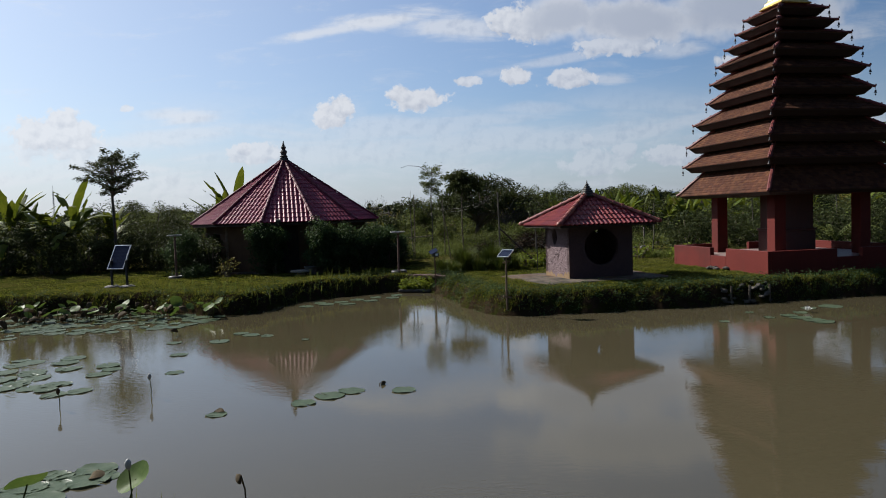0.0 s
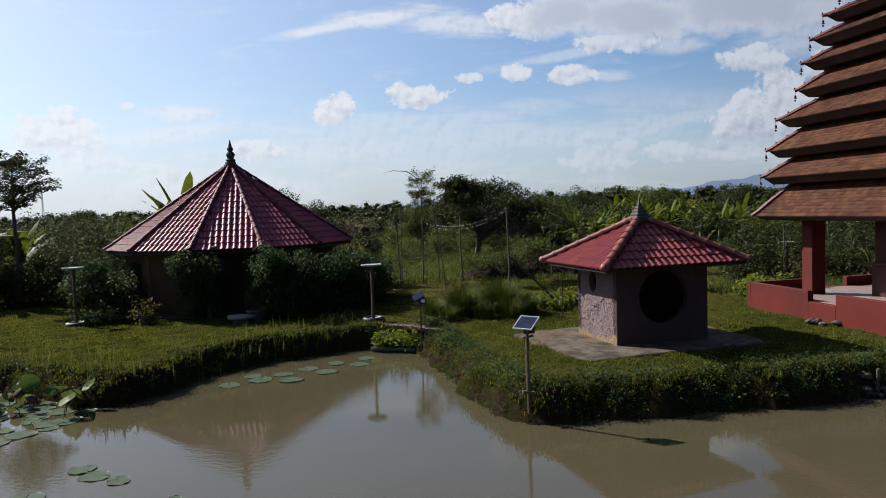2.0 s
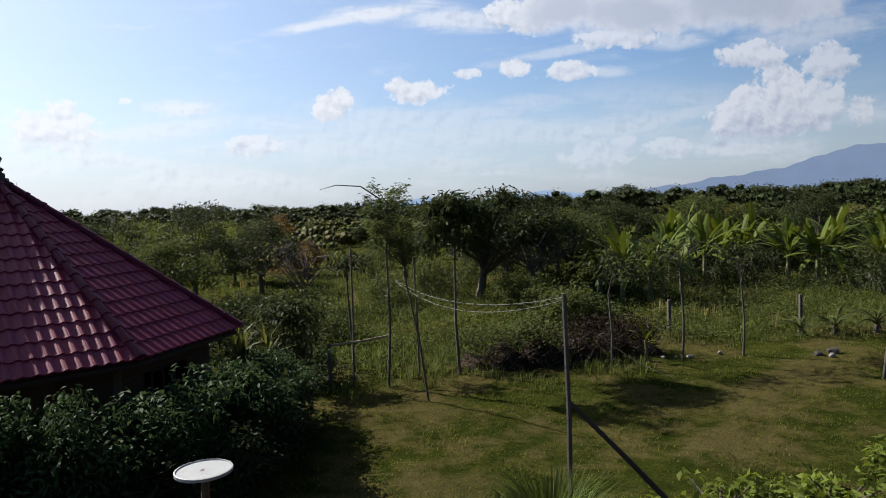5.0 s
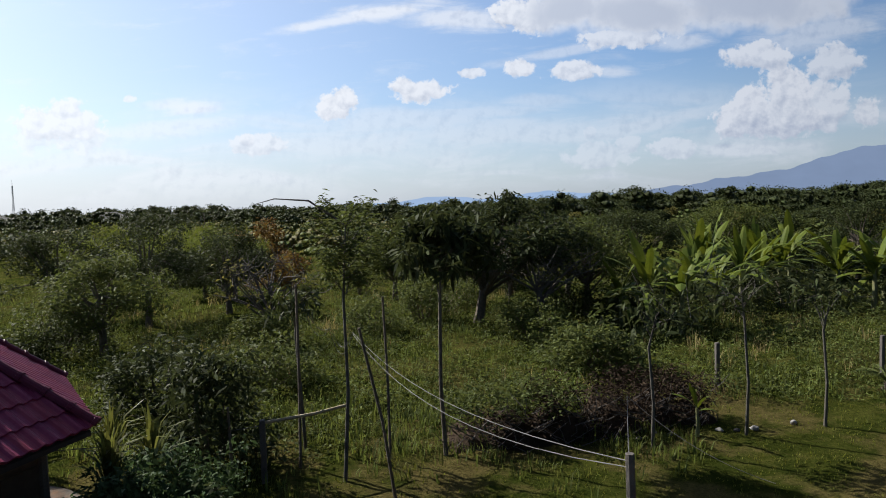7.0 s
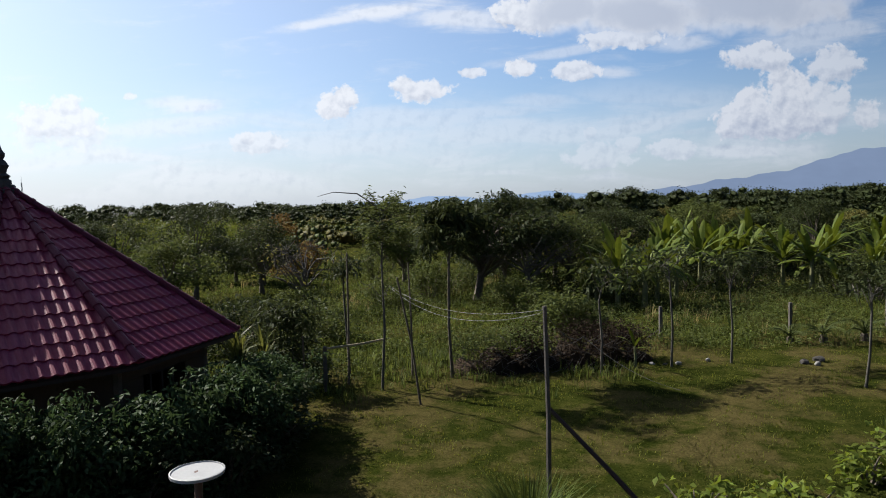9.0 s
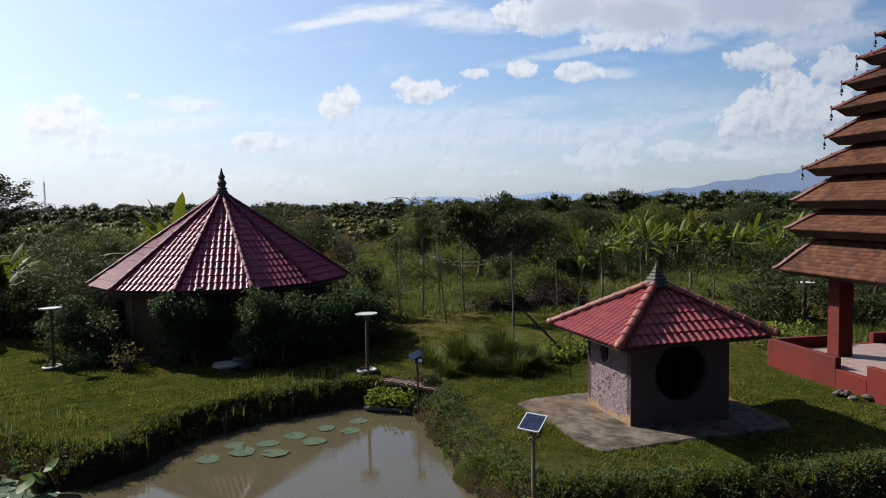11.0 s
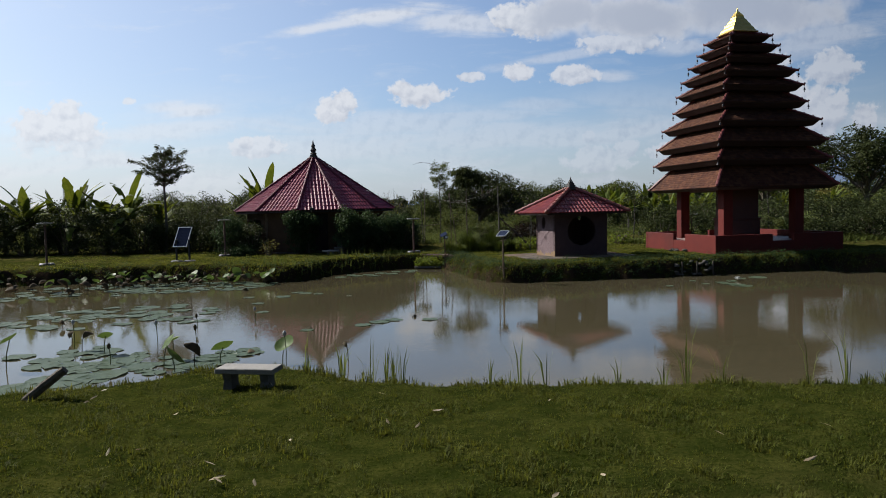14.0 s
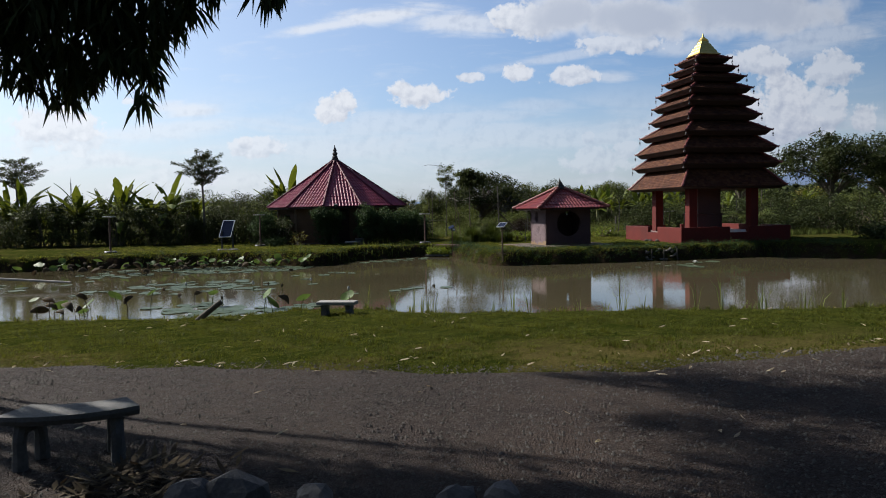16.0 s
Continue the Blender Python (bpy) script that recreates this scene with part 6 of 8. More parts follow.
# --- overgrown bank of brush at the field edge ---
brush = thing("brush_bank", (3.85, 39.1, 0.5), "long heap of dark dead brush overgrown with creeper", "brush heap", turn=15)
rg = np.random.RandomState(61)
clumps = [(np.array([rg.uniform(-2.7, 2.9), rg.uniform(-0.7, 0.7), rg.uniform(0.1, 1.15)]), 0.4 * rg.uniform(0.7, 1.2)) for _ in range(190)]
part("creeper", leaves_mesh("creeper", np.concatenate([clumped(rg, [c for c in clumps if c[0][0] < -0.3 and c[0][2] > 0.7], 110), np.array([[-1.6, 0, 1.1]])]), rg, 0.10, 0.05, MAT_LEAF_MID), None, brush, "green creeper leaves")
part("dead_vine", leaves_mesh("dead_vine", clumped(rg, [c for c in clumps if c[0][0] >= -0.9 or c[0][2] < 0.7], 70), rg, 0.14, 0.035, MAT_DEAD_VINE), None, brush, "brown dead vines")
s = Shape()
n = 26
ring = lambda kk: [(-2.9 + 5.9 * i / n, (0.55 if kk == 1 else 0.0) * math.sin(1 + i * 0.9) * 0.25 + (-0.75, -0.5, 0.4, 0.8)[kk], ((0, 0.5, 0.62, 0)[kk]) * (0.8 + 0.35 * math.sin(i * 1.3) + 0.2 * math.sin(i * 3.1)) * math.sin(min(1.0, 0.12 + i / n * 5, 0.12 + (n - i) / n * 5) * math.pi / 2)) for i in range(n + 1)]
v = [p for kk in range(4) for p in ring(kk)]
s.add(v, [(kk * (n + 1) + i, kk * (n + 1) + i + 1, (kk + 1) * (n + 1) + i + 1, (kk + 1) * (n + 1) + i) for kk in range(3) for i in range(n)])
part("earth_core", s, MAT_DEAD_VINE, brush)
s = Shape()
for i in range(150):
    x, y = rg.uniform(-2.9, 2.9), rg.uniform(-0.95, -0.35)
    a, L = rg.uniform(-1.2, 1.2), rg.uniform(0.3, 1.0)
    z = rg.uniform(0.0, 0.8)
    s.tube([(x, y, z), (x + L * 0.5 * math.sin(a), y - 0.05, z + L * 0.3 * math.cos(a)), (x + L * math.sin(a), y + rg.uniform(-0.1, 0.2), z + L * 0.5 * math.cos(a))], [0.012, 0.01, 0.005], 3, False)
part("twig_tangle", s, MAT_TWIG, brush, kind="stuff")

# --- orchard rows and far woods ---
rng = np.random.RandomState(71)
kinds = []
for i, (mat, r) in enumerate(((MAT_LEAF_DARK, 1.9), (MAT_LEAF_MID, 1.8), (MAT_LEAF_OLIVE, 1.6), (MAT_LEAF_MID, 2.1))):
    kinds.append(tree("orchard_tree", (-40 - 6 * i, 70, 0.5), "bushy orchard tree in a long row", "tree", (0, 0, 1.8), (r, r * 0.95, 1.25), 26, 0.74, 30, (0.36, 0.15), MAT_BARK, mat, 0.13, 600 + i, "orchard trees", fork=0.35))
count = 0
for row in range(11):
    y = 64 + row * 6.5 + row * row * 0.6
    half = y * 0.72
    for x in np.arange(-half, half, 5.0 + row * 0.5):
        xx, yy = x + rng.uniform(-1.4, 1.4), y + rng.uniform(-2, 2)
        if rng.uniform() < (0.78 if xx < -4 else 0.12) or (count >= 230):
            continue
        src = kinds[int(rng.choice(4, p=(0.36, 0.3, 0.1, 0.24) if xx > -6 else (0.3, 0.25, 0.25, 0.2)))]
        sc = rng.uniform(0.7, 1.1) * (1.0 if xx > 0 else 0.8)
        copy_thing(src, pose(xx, yy, height_at(xx, yy), 0, 0, rng.uniform(0, 360)) @ Matrix.Scale(sc, 4))
        count += 1


PHI = (1 + math.sqrt(5)) / 2
ICO_V = np.array([(a, b * PHI, 0) for a in (-1, 1) for b in (-1, 1)] + [(0, a, b * PHI) for a in (-1, 1) for b in (-1, 1)] + [(b * PHI, 0, a) for a in (-1, 1) for b in (-1, 1)]) / math.hypot(1, PHI)
ICO_F = np.array([f for f in ((a, b, c) for a in range(12) for b in range(a + 1, 12) for c in range(b + 1, 12)) if all(np.linalg.norm(ICO_V[p] - ICO_V[q]) < 1.1 for p, q in ((f[0], f[1]), (f[1], f[2]), (f[0], f[2])))])


def woods(name, places, label, mat, seed, q=60, leaf=0.9):
    """Far trees as one mesh: a lumpy crown of big leaf clumps each."""
    rg = np.random.RandomState(seed)
    all_p, hearts = [], []
    for x, y, r, hh in places:
        lumps = [(np.array([x + rg.normal(0, r * 0.5), y + rg.normal(0, r * 0.5), 0.5 + hh * rg.uniform(0.25, 0.84)]), r * rg.uniform(0.4, 0.7)) for _ in range(7)]
        for c, lr in lumps:
            all_p.append(ball_points(rg, q // 7, c, (lr, lr, max(lr * 0.8, hh * 0.16)), 0.45))
            hearts.append((*c, lr * 0.55, lr * 0.55, max(lr * 0.8, hh * 0.16) * 0.55))
    P = np.concatenate(all_p)
    dist = np.hypot(P[:, 0], P[:, 1])
    V = leaf_quads(P, rg, leaf, leaf * 0.6, -0.1, 0.5)
    grow = np.repeat(np.clip(dist / 340, 0.5, 1.5), 4)[:, None]
    C = np.repeat(P, 4, 0)
    V = C + (V - C) * grow
    # a lumpy heart of each crown, so that the sky does not show through it
    hearts = np.array(hearts)
    H = (hearts[:, None, :3] + ICO_V[None] * hearts[:, None, 3:] * rg.uniform(0.75, 1.0, (len(hearts), 12, 1))).reshape(-1, 3)
    HF = (np.arange(len(hearts))[:, None, None] * 12 + ICO_F[None]).reshape(-1, 3)
    Q = quads(len(P))
    V, Q = np.concatenate([V, H]), np.concatenate([np.concatenate([Q[:, :3], Q[:, [0, 2, 3]]]), HF + len(V)])
    tagged(new(name, quick_mesh(name, V, Q, mat, True)), label, "trees", kind="stuff")




rng = np.random.RandomState(81)
mk = lambda n, y0, y1, u0, u1, r0, r1, h0, h1: [((u * y), y, rng.uniform(r0, r1), rng.uniform(h0, h1)) for u, y in ((rng.uniform(u0, u1), y0 + (y1 - y0) * rng.uniform() ** 1.3) for _ in range(n))]
woods("field_scrub", mk(620, 95, 330, -0.8, 0.85, 1.2, 2.6, 1.6, 3.2), "low orchard scrub stretching away", MAT_LEAF_MID, 91, 77, 0.45)
woods("olive_scrub", mk(260, 95, 400, -0.8, 0.1, 1.5, 3.0, 1.5, 2.6), "yellowish scrub and bamboo thickets", MAT_LEAF_OLIVE, 92, 60, 0.6)
woods("far_woods", mk(800, 330, 900, -0.85, 0.9, 2.6, 4.6, 4.6, 7.4), "distant belt of dark trees", MAT_LEAF_DARK, 93, 126, 0.8)
woods("skyline_belt", mk(190, 300, 620, -0.85, 0.9, 2.4, 4.2, 6.0, 9.4), "taller trees along the skyline", MAT_LEAF_DARK, 97, 560, 0.75)
woods("left_belt", mk(420, 190, 360, -0.85, 0.12, 2.0, 3.6, 4.2, 7.2), "broken belt of trees across the plain", MAT_LEAF_DARK, 96, 210, 0.6)
woods("far_grove", mk(300, 170, 420, 0.10, 0.9, 3.0, 5.0, 5.4, 8.4) + mk(70, 190, 330, 0.40, 0.9, 3.2, 5.0, 7.5, 10.5), "distant grove of tall trees below the mountain", MAT_LEAF_DARK, 94, 350, 0.75)
# a few far trees that stand out
for i, (u, y, r, hh) in enumerate(((0.086, 150, 2.4, 8.3), (0.02, 140, 2.0, 6.6), (0.2, 190, 3.0, 8.0), (0.245, 200, 4.2, 8.6), (0.37, 240, 3.6, 10.0), (-0.38, 300, 5, 9.0), (-0.335, 290, 4, 9.0), (-0.50, 260, 4, 7.5), (-0.45, 330, 5, 9), (0.31, 210, 4.5, 8.0), (0.14, 160, 3.0, 6.2), (0.56, 230, 5, 10), (0.52, 230, 4, 9))):
    tree("tall_tree", (u * y, y, 0.5), "tall dark tree standing out on the skyline", "tree", (0, 0, hh * 0.55), (r * 1.1, r * 1.1, hh * 0.36), 30, r * 0.33, 26, (0.55, 0.26), MAT_BARK, MAT_LEAF_DARK, 0.25, 700 + i, "skyline trees", fork=0.3)

# --- bamboo over the road, and unseen trees added behind the walk ---
rg = np.random.RandomState(65)
bam = thing("bamboo_clump", (-9.5, -1.7, 0.65), "bamboo clump arching over the gravel road", "bamboo")
tips = []
for i in range(20):
    ex, ey, ez = rg.uniform(3.2, 7.8), rg.uniform(-3.4, 2.6), rg.uniform(6.6, 8.2)
    st = Vector((rg.uniform(-0.6, 0.6), rg.uniform(-0.6, 0.6), -0.1))
    top = Vector((ex * 0.45, ey * 0.45, ez + 1.2))
    end = Vector((ex, ey, ez))
    part("culm", Shape().tube([st, st.lerp(top, 0.5) + Vector((-0.4, 0, 0.9)), top, top.lerp(end, 0.6) + Vector((0, 0, 0.25)), end], [0.05, 0.045, 0.03, 0.018, 0.006], 6), MAT_BAMBOO, bam)
    tips += [(top.lerp(end, f) + Vector((rg.normal(0, 0.35), rg.normal(0, 0.35), rg.normal(0, 0.3) - 0.3)), 0.5) for f in np.linspace(0.0, 1.0, 7)]
# sprays that hang low over the bench
for x, z in ((4.78, 3.28), (4.91, 3.18), (5.01, 3.10), (5.19, 3.00), (5.35, 3.13), (5.50, 3.10), (5.64, 3.18), (4.81, 3.49), (5.09, 3.33), (5.29, 3.38), (5.75, 3.33), (5.87, 3.21), (5.98, 3.33), (6.07, 2.90), (6.09, 3.10), (6.05, 3.28), (6.19, 3.51), (6.26, 3.64), (6.39, 3.64), (6.44, 3.74), (6.60, 3.92), (6.11, 3.74), (5.91, 3.64), (5.65, 3.59), (7.16, 3.87)):
    narrow = 5.95 < x < 6.2 and z < 3.2
    y = -2.25 + rg.uniform(-0.2, 0.2)
    tips += [(Vector((x, y, z)), 0.07 if narrow else 0.13), (Vector((x - 0.04, y + 0.1, z + 0.28)), 0.09 if narrow else 0.2)]
    if not narrow:
        tips.append((Vector((x - 0.15, y, z + 0.7)), 0.34))
# unseen leaf clumps, added where they cast the shade on the road
for x, y, r in ((2.7, 3.32, 0.2), (3.16, 3.1, 0.3), (3.63, 2.85, 0.4), (4.06, 2.61, 0.45), (4.51, 2.48, 0.5), (5.03, 2.35, 0.55), (4.52, 1.97, 0.5), (4.11, 2.08, 0.35), (4.66, 1.6, 0.5), (5.3, 1.9, 0.6)):
    tips.append((Vector((x, y, 6.63)), r))
# more unseen leaf clumps high over the road, added to shade it
for i in range(70):
    x = rg.uniform(-3.5, 8.4)
    tips.append((Vector((x, rg.uniform(-2.2, 1.0 if x < 3.5 or i % 3 else 3.0), rg.uniform(6.2, 8.6))), 0.7))
P = np.concatenate([ball_points(rg, 16 if r < 0.1 else 34 if r < 0.25 else 80 if r < 0.45 else 120 if r < 0.6 else 260, tuple(c), (r, r, r * 1.1), 0.1) for c, r in tips])
part("leaves", leaves_mesh("leaves", P, rg, 0.27, 0.042, MAT_LEAF_DARK, -0.85, 0.2), None, bam, "hanging narrow bamboo leaves")
# Never in view: added to block the sky's light from behind.
woods("sky_blocking_trees", [(x, -17 + 2.5 * math.sin(x), 3.2, 9 + 2 * math.cos(x * 1.7)) for x in np.arange(-44, 46, 3.2)], "unseen dense trees added behind the road to block sky light", MAT_LEAF_DARK, 95, 340, 0.9)

# ---------- small things round the pond ----------


def solar_panel_big():
    """The tilted panel on two legs, each leg in a block."""
    t = thing("solar_power_stand", on_ground(-11.95, 25.2), "framed solar panel tilted on two dark posts", "solar panel", turn=-8)
    m = Matrix.Translation((-0.1, 0.22, 1.10)) @ pose(0, 0, 0, 56, 0, 0)
    W, L = 0.62, 1.0
    panel = part("panel", Shape().box((0, 0, 0), (W, L, 0.03), None, 0.004), MAT_CELL, t, "dark blue cell sheet", at=m)
    me = Shape().box((0, 0, 0), (W / 4 - 0.008, L / 7 - 0.008, 0.004)).mesh("cell", MAT_CELL)
    for i in range(4):
        for j in range(7):
            part("cell", me, None, panel, at=Matrix.Translation((-W / 2 + (i + 0.5) * W / 4, -L / 2 + (j + 0.5) * L / 7, 0.018)))
    for x, y, w, l in ((0, -L / 2, W + 0.05, 0.03), (0, L / 2, W + 0.05, 0.03), (-W / 2, 0, 0.03, L - 0.03), (W / 2, 0, 0.03, L - 0.03)):
        part("frame_bar", Shape().box((x, y, 0.006), (w, l, 0.045), None, 0.004), MAT_ALU, panel)
    for i, x in enumerate((-0.3, 0.3)):
        part("leg", Shape().box((x, 0.0, 0.5), (0.07, 0.07, 1.0), None, 0.006), MAT_DARK_METAL, t)
        part("strut", Shape().tube([(x, 0.02, 0.9), (x - 0.08, 0.3, 1.15)], 0.025, 6), MAT_DARK_METAL, t)
        part("footing", Shape().lathe([(0.28, -0.1), (0.27, 0.04), (0.2, 0.08), (0.05, 0.09)], 10, (x, 0, 0)), MAT_CONCRETE_DARK, t, "rough concrete footing")


def solar_lamp_post():
    """The small panel with its lamp on a wooden stake at the water's edge."""
    t = thing("solar_lamp", (1.72, 19.25, 0.0), "small solar panel with lamp on a wooden stake", "lamp", turn=12)
    part("stake", Shape().tube([(0.02, 0, -0.4), (-0.01, 0, 0.7), (0.0, 0, 1.62)], [0.035, 0.033, 0.03], 7), MAT_WOOD, t)
    part("cross_piece", Shape().box((0, -0.02, 0.52), (0.24, 0.05, 0.05), pose(0, 0, 0, 0, 12, 0), 0.005), MAT_WOOD, t)
    part("cross_piece", Shape().box((0.02, 0.02, 1.5), (0.2, 0.04, 0.04), pose(0, 0, 0, 0, -8, 0), 0.005), MAT_WOOD, t)
    m = Matrix.Translation((0, 0.03, 1.74)) @ pose(0, 0, 0, 0, 0, -48) @ pose(0, 0, 0, 30, 0, 0)
    panel = part("panel", Shape().box((0, 0, 0), (0.36, 0.34, 0.02), None, 0.003), MAT_CELL, t, at=m)
    for i in range(4):
        for j in range(4):
            part("cell", Shape().box((-0.12 + 0.08 * i, -0.12 + 0.08 * j, 0.012), (0.074, 0.074, 0.003)), MAT_CELL, panel)
    for x, y, w, l in ((0, -0.17, 0.38, 0.018), (0, 0.17, 0.38, 0.018), (-0.18, 0, 0.018, 0.32), (0.18, 0, 0.018, 0.32)):
        part("frame_bar", Shape().box((x, y, 0.004), (w, l, 0.03), None, 0.003), MAT_ALU, panel)
    head = part("lamp_head", Shape().box((0.04, 0.02, 1.63), (0.2, 0.09, 0.14), pose(0, 0, 0, 25, 0, 0), 0.01), MAT_DARK_METAL, t)
    part("bracket", Shape().tube([(0, 0, 1.55), (0.02, 0.05, 1.76)], 0.014, 6), MAT_DARK_METAL, t)
    part("sensor", Shape().box((0.12, 0.02, 1.58), (0.05, 0.06, 0.05), None, 0.006), MAT_DARK_METAL, head)


def small_lamp_post(x, y):
    t = thing("solar_spotlight", (x, y, 0.25), "dark solar spotlight on a thin rusty stake", "lamp")
    part("stake", Shape().tube([(0, 0, -0.4), (0.01, 0, 0.5), (0, 0, 1.12)], 0.026, 6), MAT_POST_PAINT, t)
    part("panel", Shape().box((-0.04, 0.02, 1.3), (0.3, 0.24, 0.02), pose(0, 0, 0, 30, -25, 10), 0.003), MAT_CELL, t)
    head = part("lamp_head", Shape().box((0.06, -0.02, 1.17), (0.2, 0.1, 0.15), pose(0, 0, 0, -20, 0, -20), 0.012), MAT_DARK_METAL, t)
    part("lens", Shape().box((0.08, -0.075, 1.18), (0.1, 0.01, 0.08), pose(0, 0, 0, -20, 0, -20)), MAT_WHITE_PAINT, head)


def tray_post(x, y, top, seed, r=0.32):
    """A round feeding tray on a post that stands in an old tyre filled with cement."""
    g = height_at(x, y)
    h = top - g
    t = thing("tray_post", (x, y, g), "round white tray on a brown post set in a tyre", "bird table", "tray posts")
    part("post", Shape().tube([(0, 0, 0), (0, 0, h * 0.5), (0.01, 0, h)], [0.05, 0.046, 0.046], 10), MAT_POST_PAINT, t)
    part("tray", Shape().lathe([(0.05, h - 0.06), (r * 0.9, h - 0.03), (r, h - 0.02), (r, h + 0.012), (r * 0.95, h + 0.016), (r * 0.93, h + 0.002), (0.01, h)], 24), MAT_WHITE_METAL, t, "white round tray")
    part("tyre", Shape().lathe([(0.2, 0.03), (0.22, 0.10), (0.27, 0.12), (0.31, 0.08), (0.315, 0.0), (0.3, -0.08)], 20), MAT_DARK_METAL, t, "old black tyre", smooth=True)
    part("cement", Shape().lathe([(0.21, 0.0), (0.21, 0.07), (0.02, 0.08)], 16), MAT_CONCRETE, t)


def flat_bench():
    """The straight concrete bench by the near bank."""
    x, y = -3.02, 3.97
    g = height_at(x, y)
    t = thing("concrete_bench", (x, y, g), "plain pale concrete bench on the grassy bank", "bench", turn=-9)
    H = 0.28
    part("seat", Shape().box((0, 0, H - 0.035), (0.82, 0.34, 0.07), None, 0.008), MAT_CONCRETE, t)
    for sx_ in (-1, 1):
        part("leg", Shape().add([(sx_ * 0.26 + dx, dy, z) for z, w, d in ((-0.08, 0.07, 0.13), (0.1, 0.055, 0.1), (H - 0.08, 0.06, 0.12)) for dx, dy in ((-w, -d), (w, -d), (w, d), (-w, d))],
                                [(0, 1, 5, 4), (1, 2, 6, 5), (2, 3, 7, 6), (3, 0, 4, 7), (4, 5, 9, 8), (5, 6, 10, 9), (6, 7, 11, 10), (7, 4, 8, 11), (8, 9, 10, 11)]), MAT_CONCRETE_DARK, t)


def curved_bench():
    """The bowed bench under the bamboo, with arched legs."""
    g = height_at(-3.4, -5.5) + 0.02
    t = thing("curved_bench", (-3.44, -5.45, g), "dark weathered curved concrete bench beside the road", "bench", turn=194)
    s, n = Shape(), 14
    H, R, half = 0.38, 0.9, radians(26)
    prof = []
    for i in range(n + 1):
        a = -half + 2 * half * i / n
        for rr, z in ((R - 0.16, H), (R + 0.16, H), (R + 0.165, H - 0.03), (R + 0.15, H - 0.065), (R - 0.15, H - 0.065), (R - 0.165, H - 0.03)):
            prof.append((rr * math.sin(a), rr * math.cos(a) - R, z))
    f = [(i * 6 + kk, i * 6 + (kk + 1) % 6, (i + 1) * 6 + (kk + 1) % 6, (i + 1) * 6 + kk) for i in range(n) for kk in range(6)]
    s.add(prof, f + [tuple(range(6)), tuple(reversed(range(n * 6, n * 6 + 6)))])
    part("seat", s, MAT_CONCRETE_DARK, t)
    for sg in (-1, 1):
        a = sg * radians(18)
        c = Vector((R * math.sin(a), R * math.cos(a) - R, 0))
        out = Vector((math.sin(a), math.cos(a), 0))
        leg = Shape()
        for d in (-1, 1):
            leg.tube([c + out * d * 0.12 + Vector((0, 0, -0.05)), c + out * d * 0.115 + Vector((0, 0, 0.2)), c + out * d * 0.07 + Vector((0, 0, H - 0.06))], [0.055, 0.045, 0.05], 8)
        leg.tube([c + out * -0.1 + Vector((0, 0, H - 0.1)), c + out * 0.1 + Vector((0, 0, H - 0.1))], 0.045, 6)
        part("leg", leg, MAT_CONCRETE_DARK, t, "arched leg of two uprights")


def plank_bridge():
    """The short bridge of red-brown slats over the inlet."""
    t = thing("plank_bridge", (-0.27, 26.25, 0.50), "short footbridge of red-brown wooden slats", "footbridge", turn=-38)
    for y in (-0.25, 0.25):
        part("beam", Shape().tube([(-1.15, y, 0.0), (0, y, 0.03), (1.15, y, 0.0)], 0.05, 7), MAT_WOOD, t)
    rng_ = random.Random(4)
    for i in range(19):
        x = -1.1 + 2.2 * i / 18
        part("slat", Shape().box((x, rng_.uniform(-0.03, 0.03), 0.075 + 0.025 * (1 - (x / 1.1) ** 2)), (0.085, 0.8, 0.03), pose(0, 0, 0, rng_.uniform(-1, 1), rng_.uniform(-3, 3), rng_.uniform(-3, 3)), 0.005), MAT_POST_PAINT, t)


def planter_raft():
    t = thing("planter_raft", (-1.05, 26.0, 0.02), "floating pale planter filled with bright green plants", "planter", turn=-14)
    s = Shape()
    for c, sz in (((0, -0.36, 0.06), (1.2, 0.045, 0.08)), ((0, 0.36, 0.06), (1.2, 0.045, 0.08)), ((-0.64, 0, 0.06), (0.045, 0.66, 0.08)), ((0.64, 0, 0.06), (0.045, 0.66, 0.08))):
        part("rim", Shape().box(c, sz, None, 0.015), MAT_CONCRETE_DARK, t)
    part("soil", Shape().box((0, 0, 0.02), (1.24, 0.68, 0.12), None, 0.01), MAT_SOIL, t)
    rg_ = np.random.RandomState(7)
    P = np.column_stack([rg_.uniform(-0.6, 0.6, 900), rg_.uniform(-0.33, 0.33, 900), 0.08 + np.abs(rg_.normal(0, 0.16, 900))])
    part("leaf_mass", leaves_mesh("leaf_mass", P, rg_, 0.17, 0.055, MAT_LEAF_BRIGHT, 0.3), None, t, "bright green leafy plants", kind="stuff")


solar_panel_big()
solar_lamp_post()
small_lamp_post(-0.36, 25.2)
tray_post(-1.82, 27.3, 2.26, 1, 0.3)
tray_post(-11.1, 28.4, 2.40, 2, 0.3)
tray_post(-17.95, 25.1, 2.47, 3)
tray_post(13.9, 34.6, 2.05, 4)
flat_bench()
curved_bench()
plank_bridge()
planter_raft()


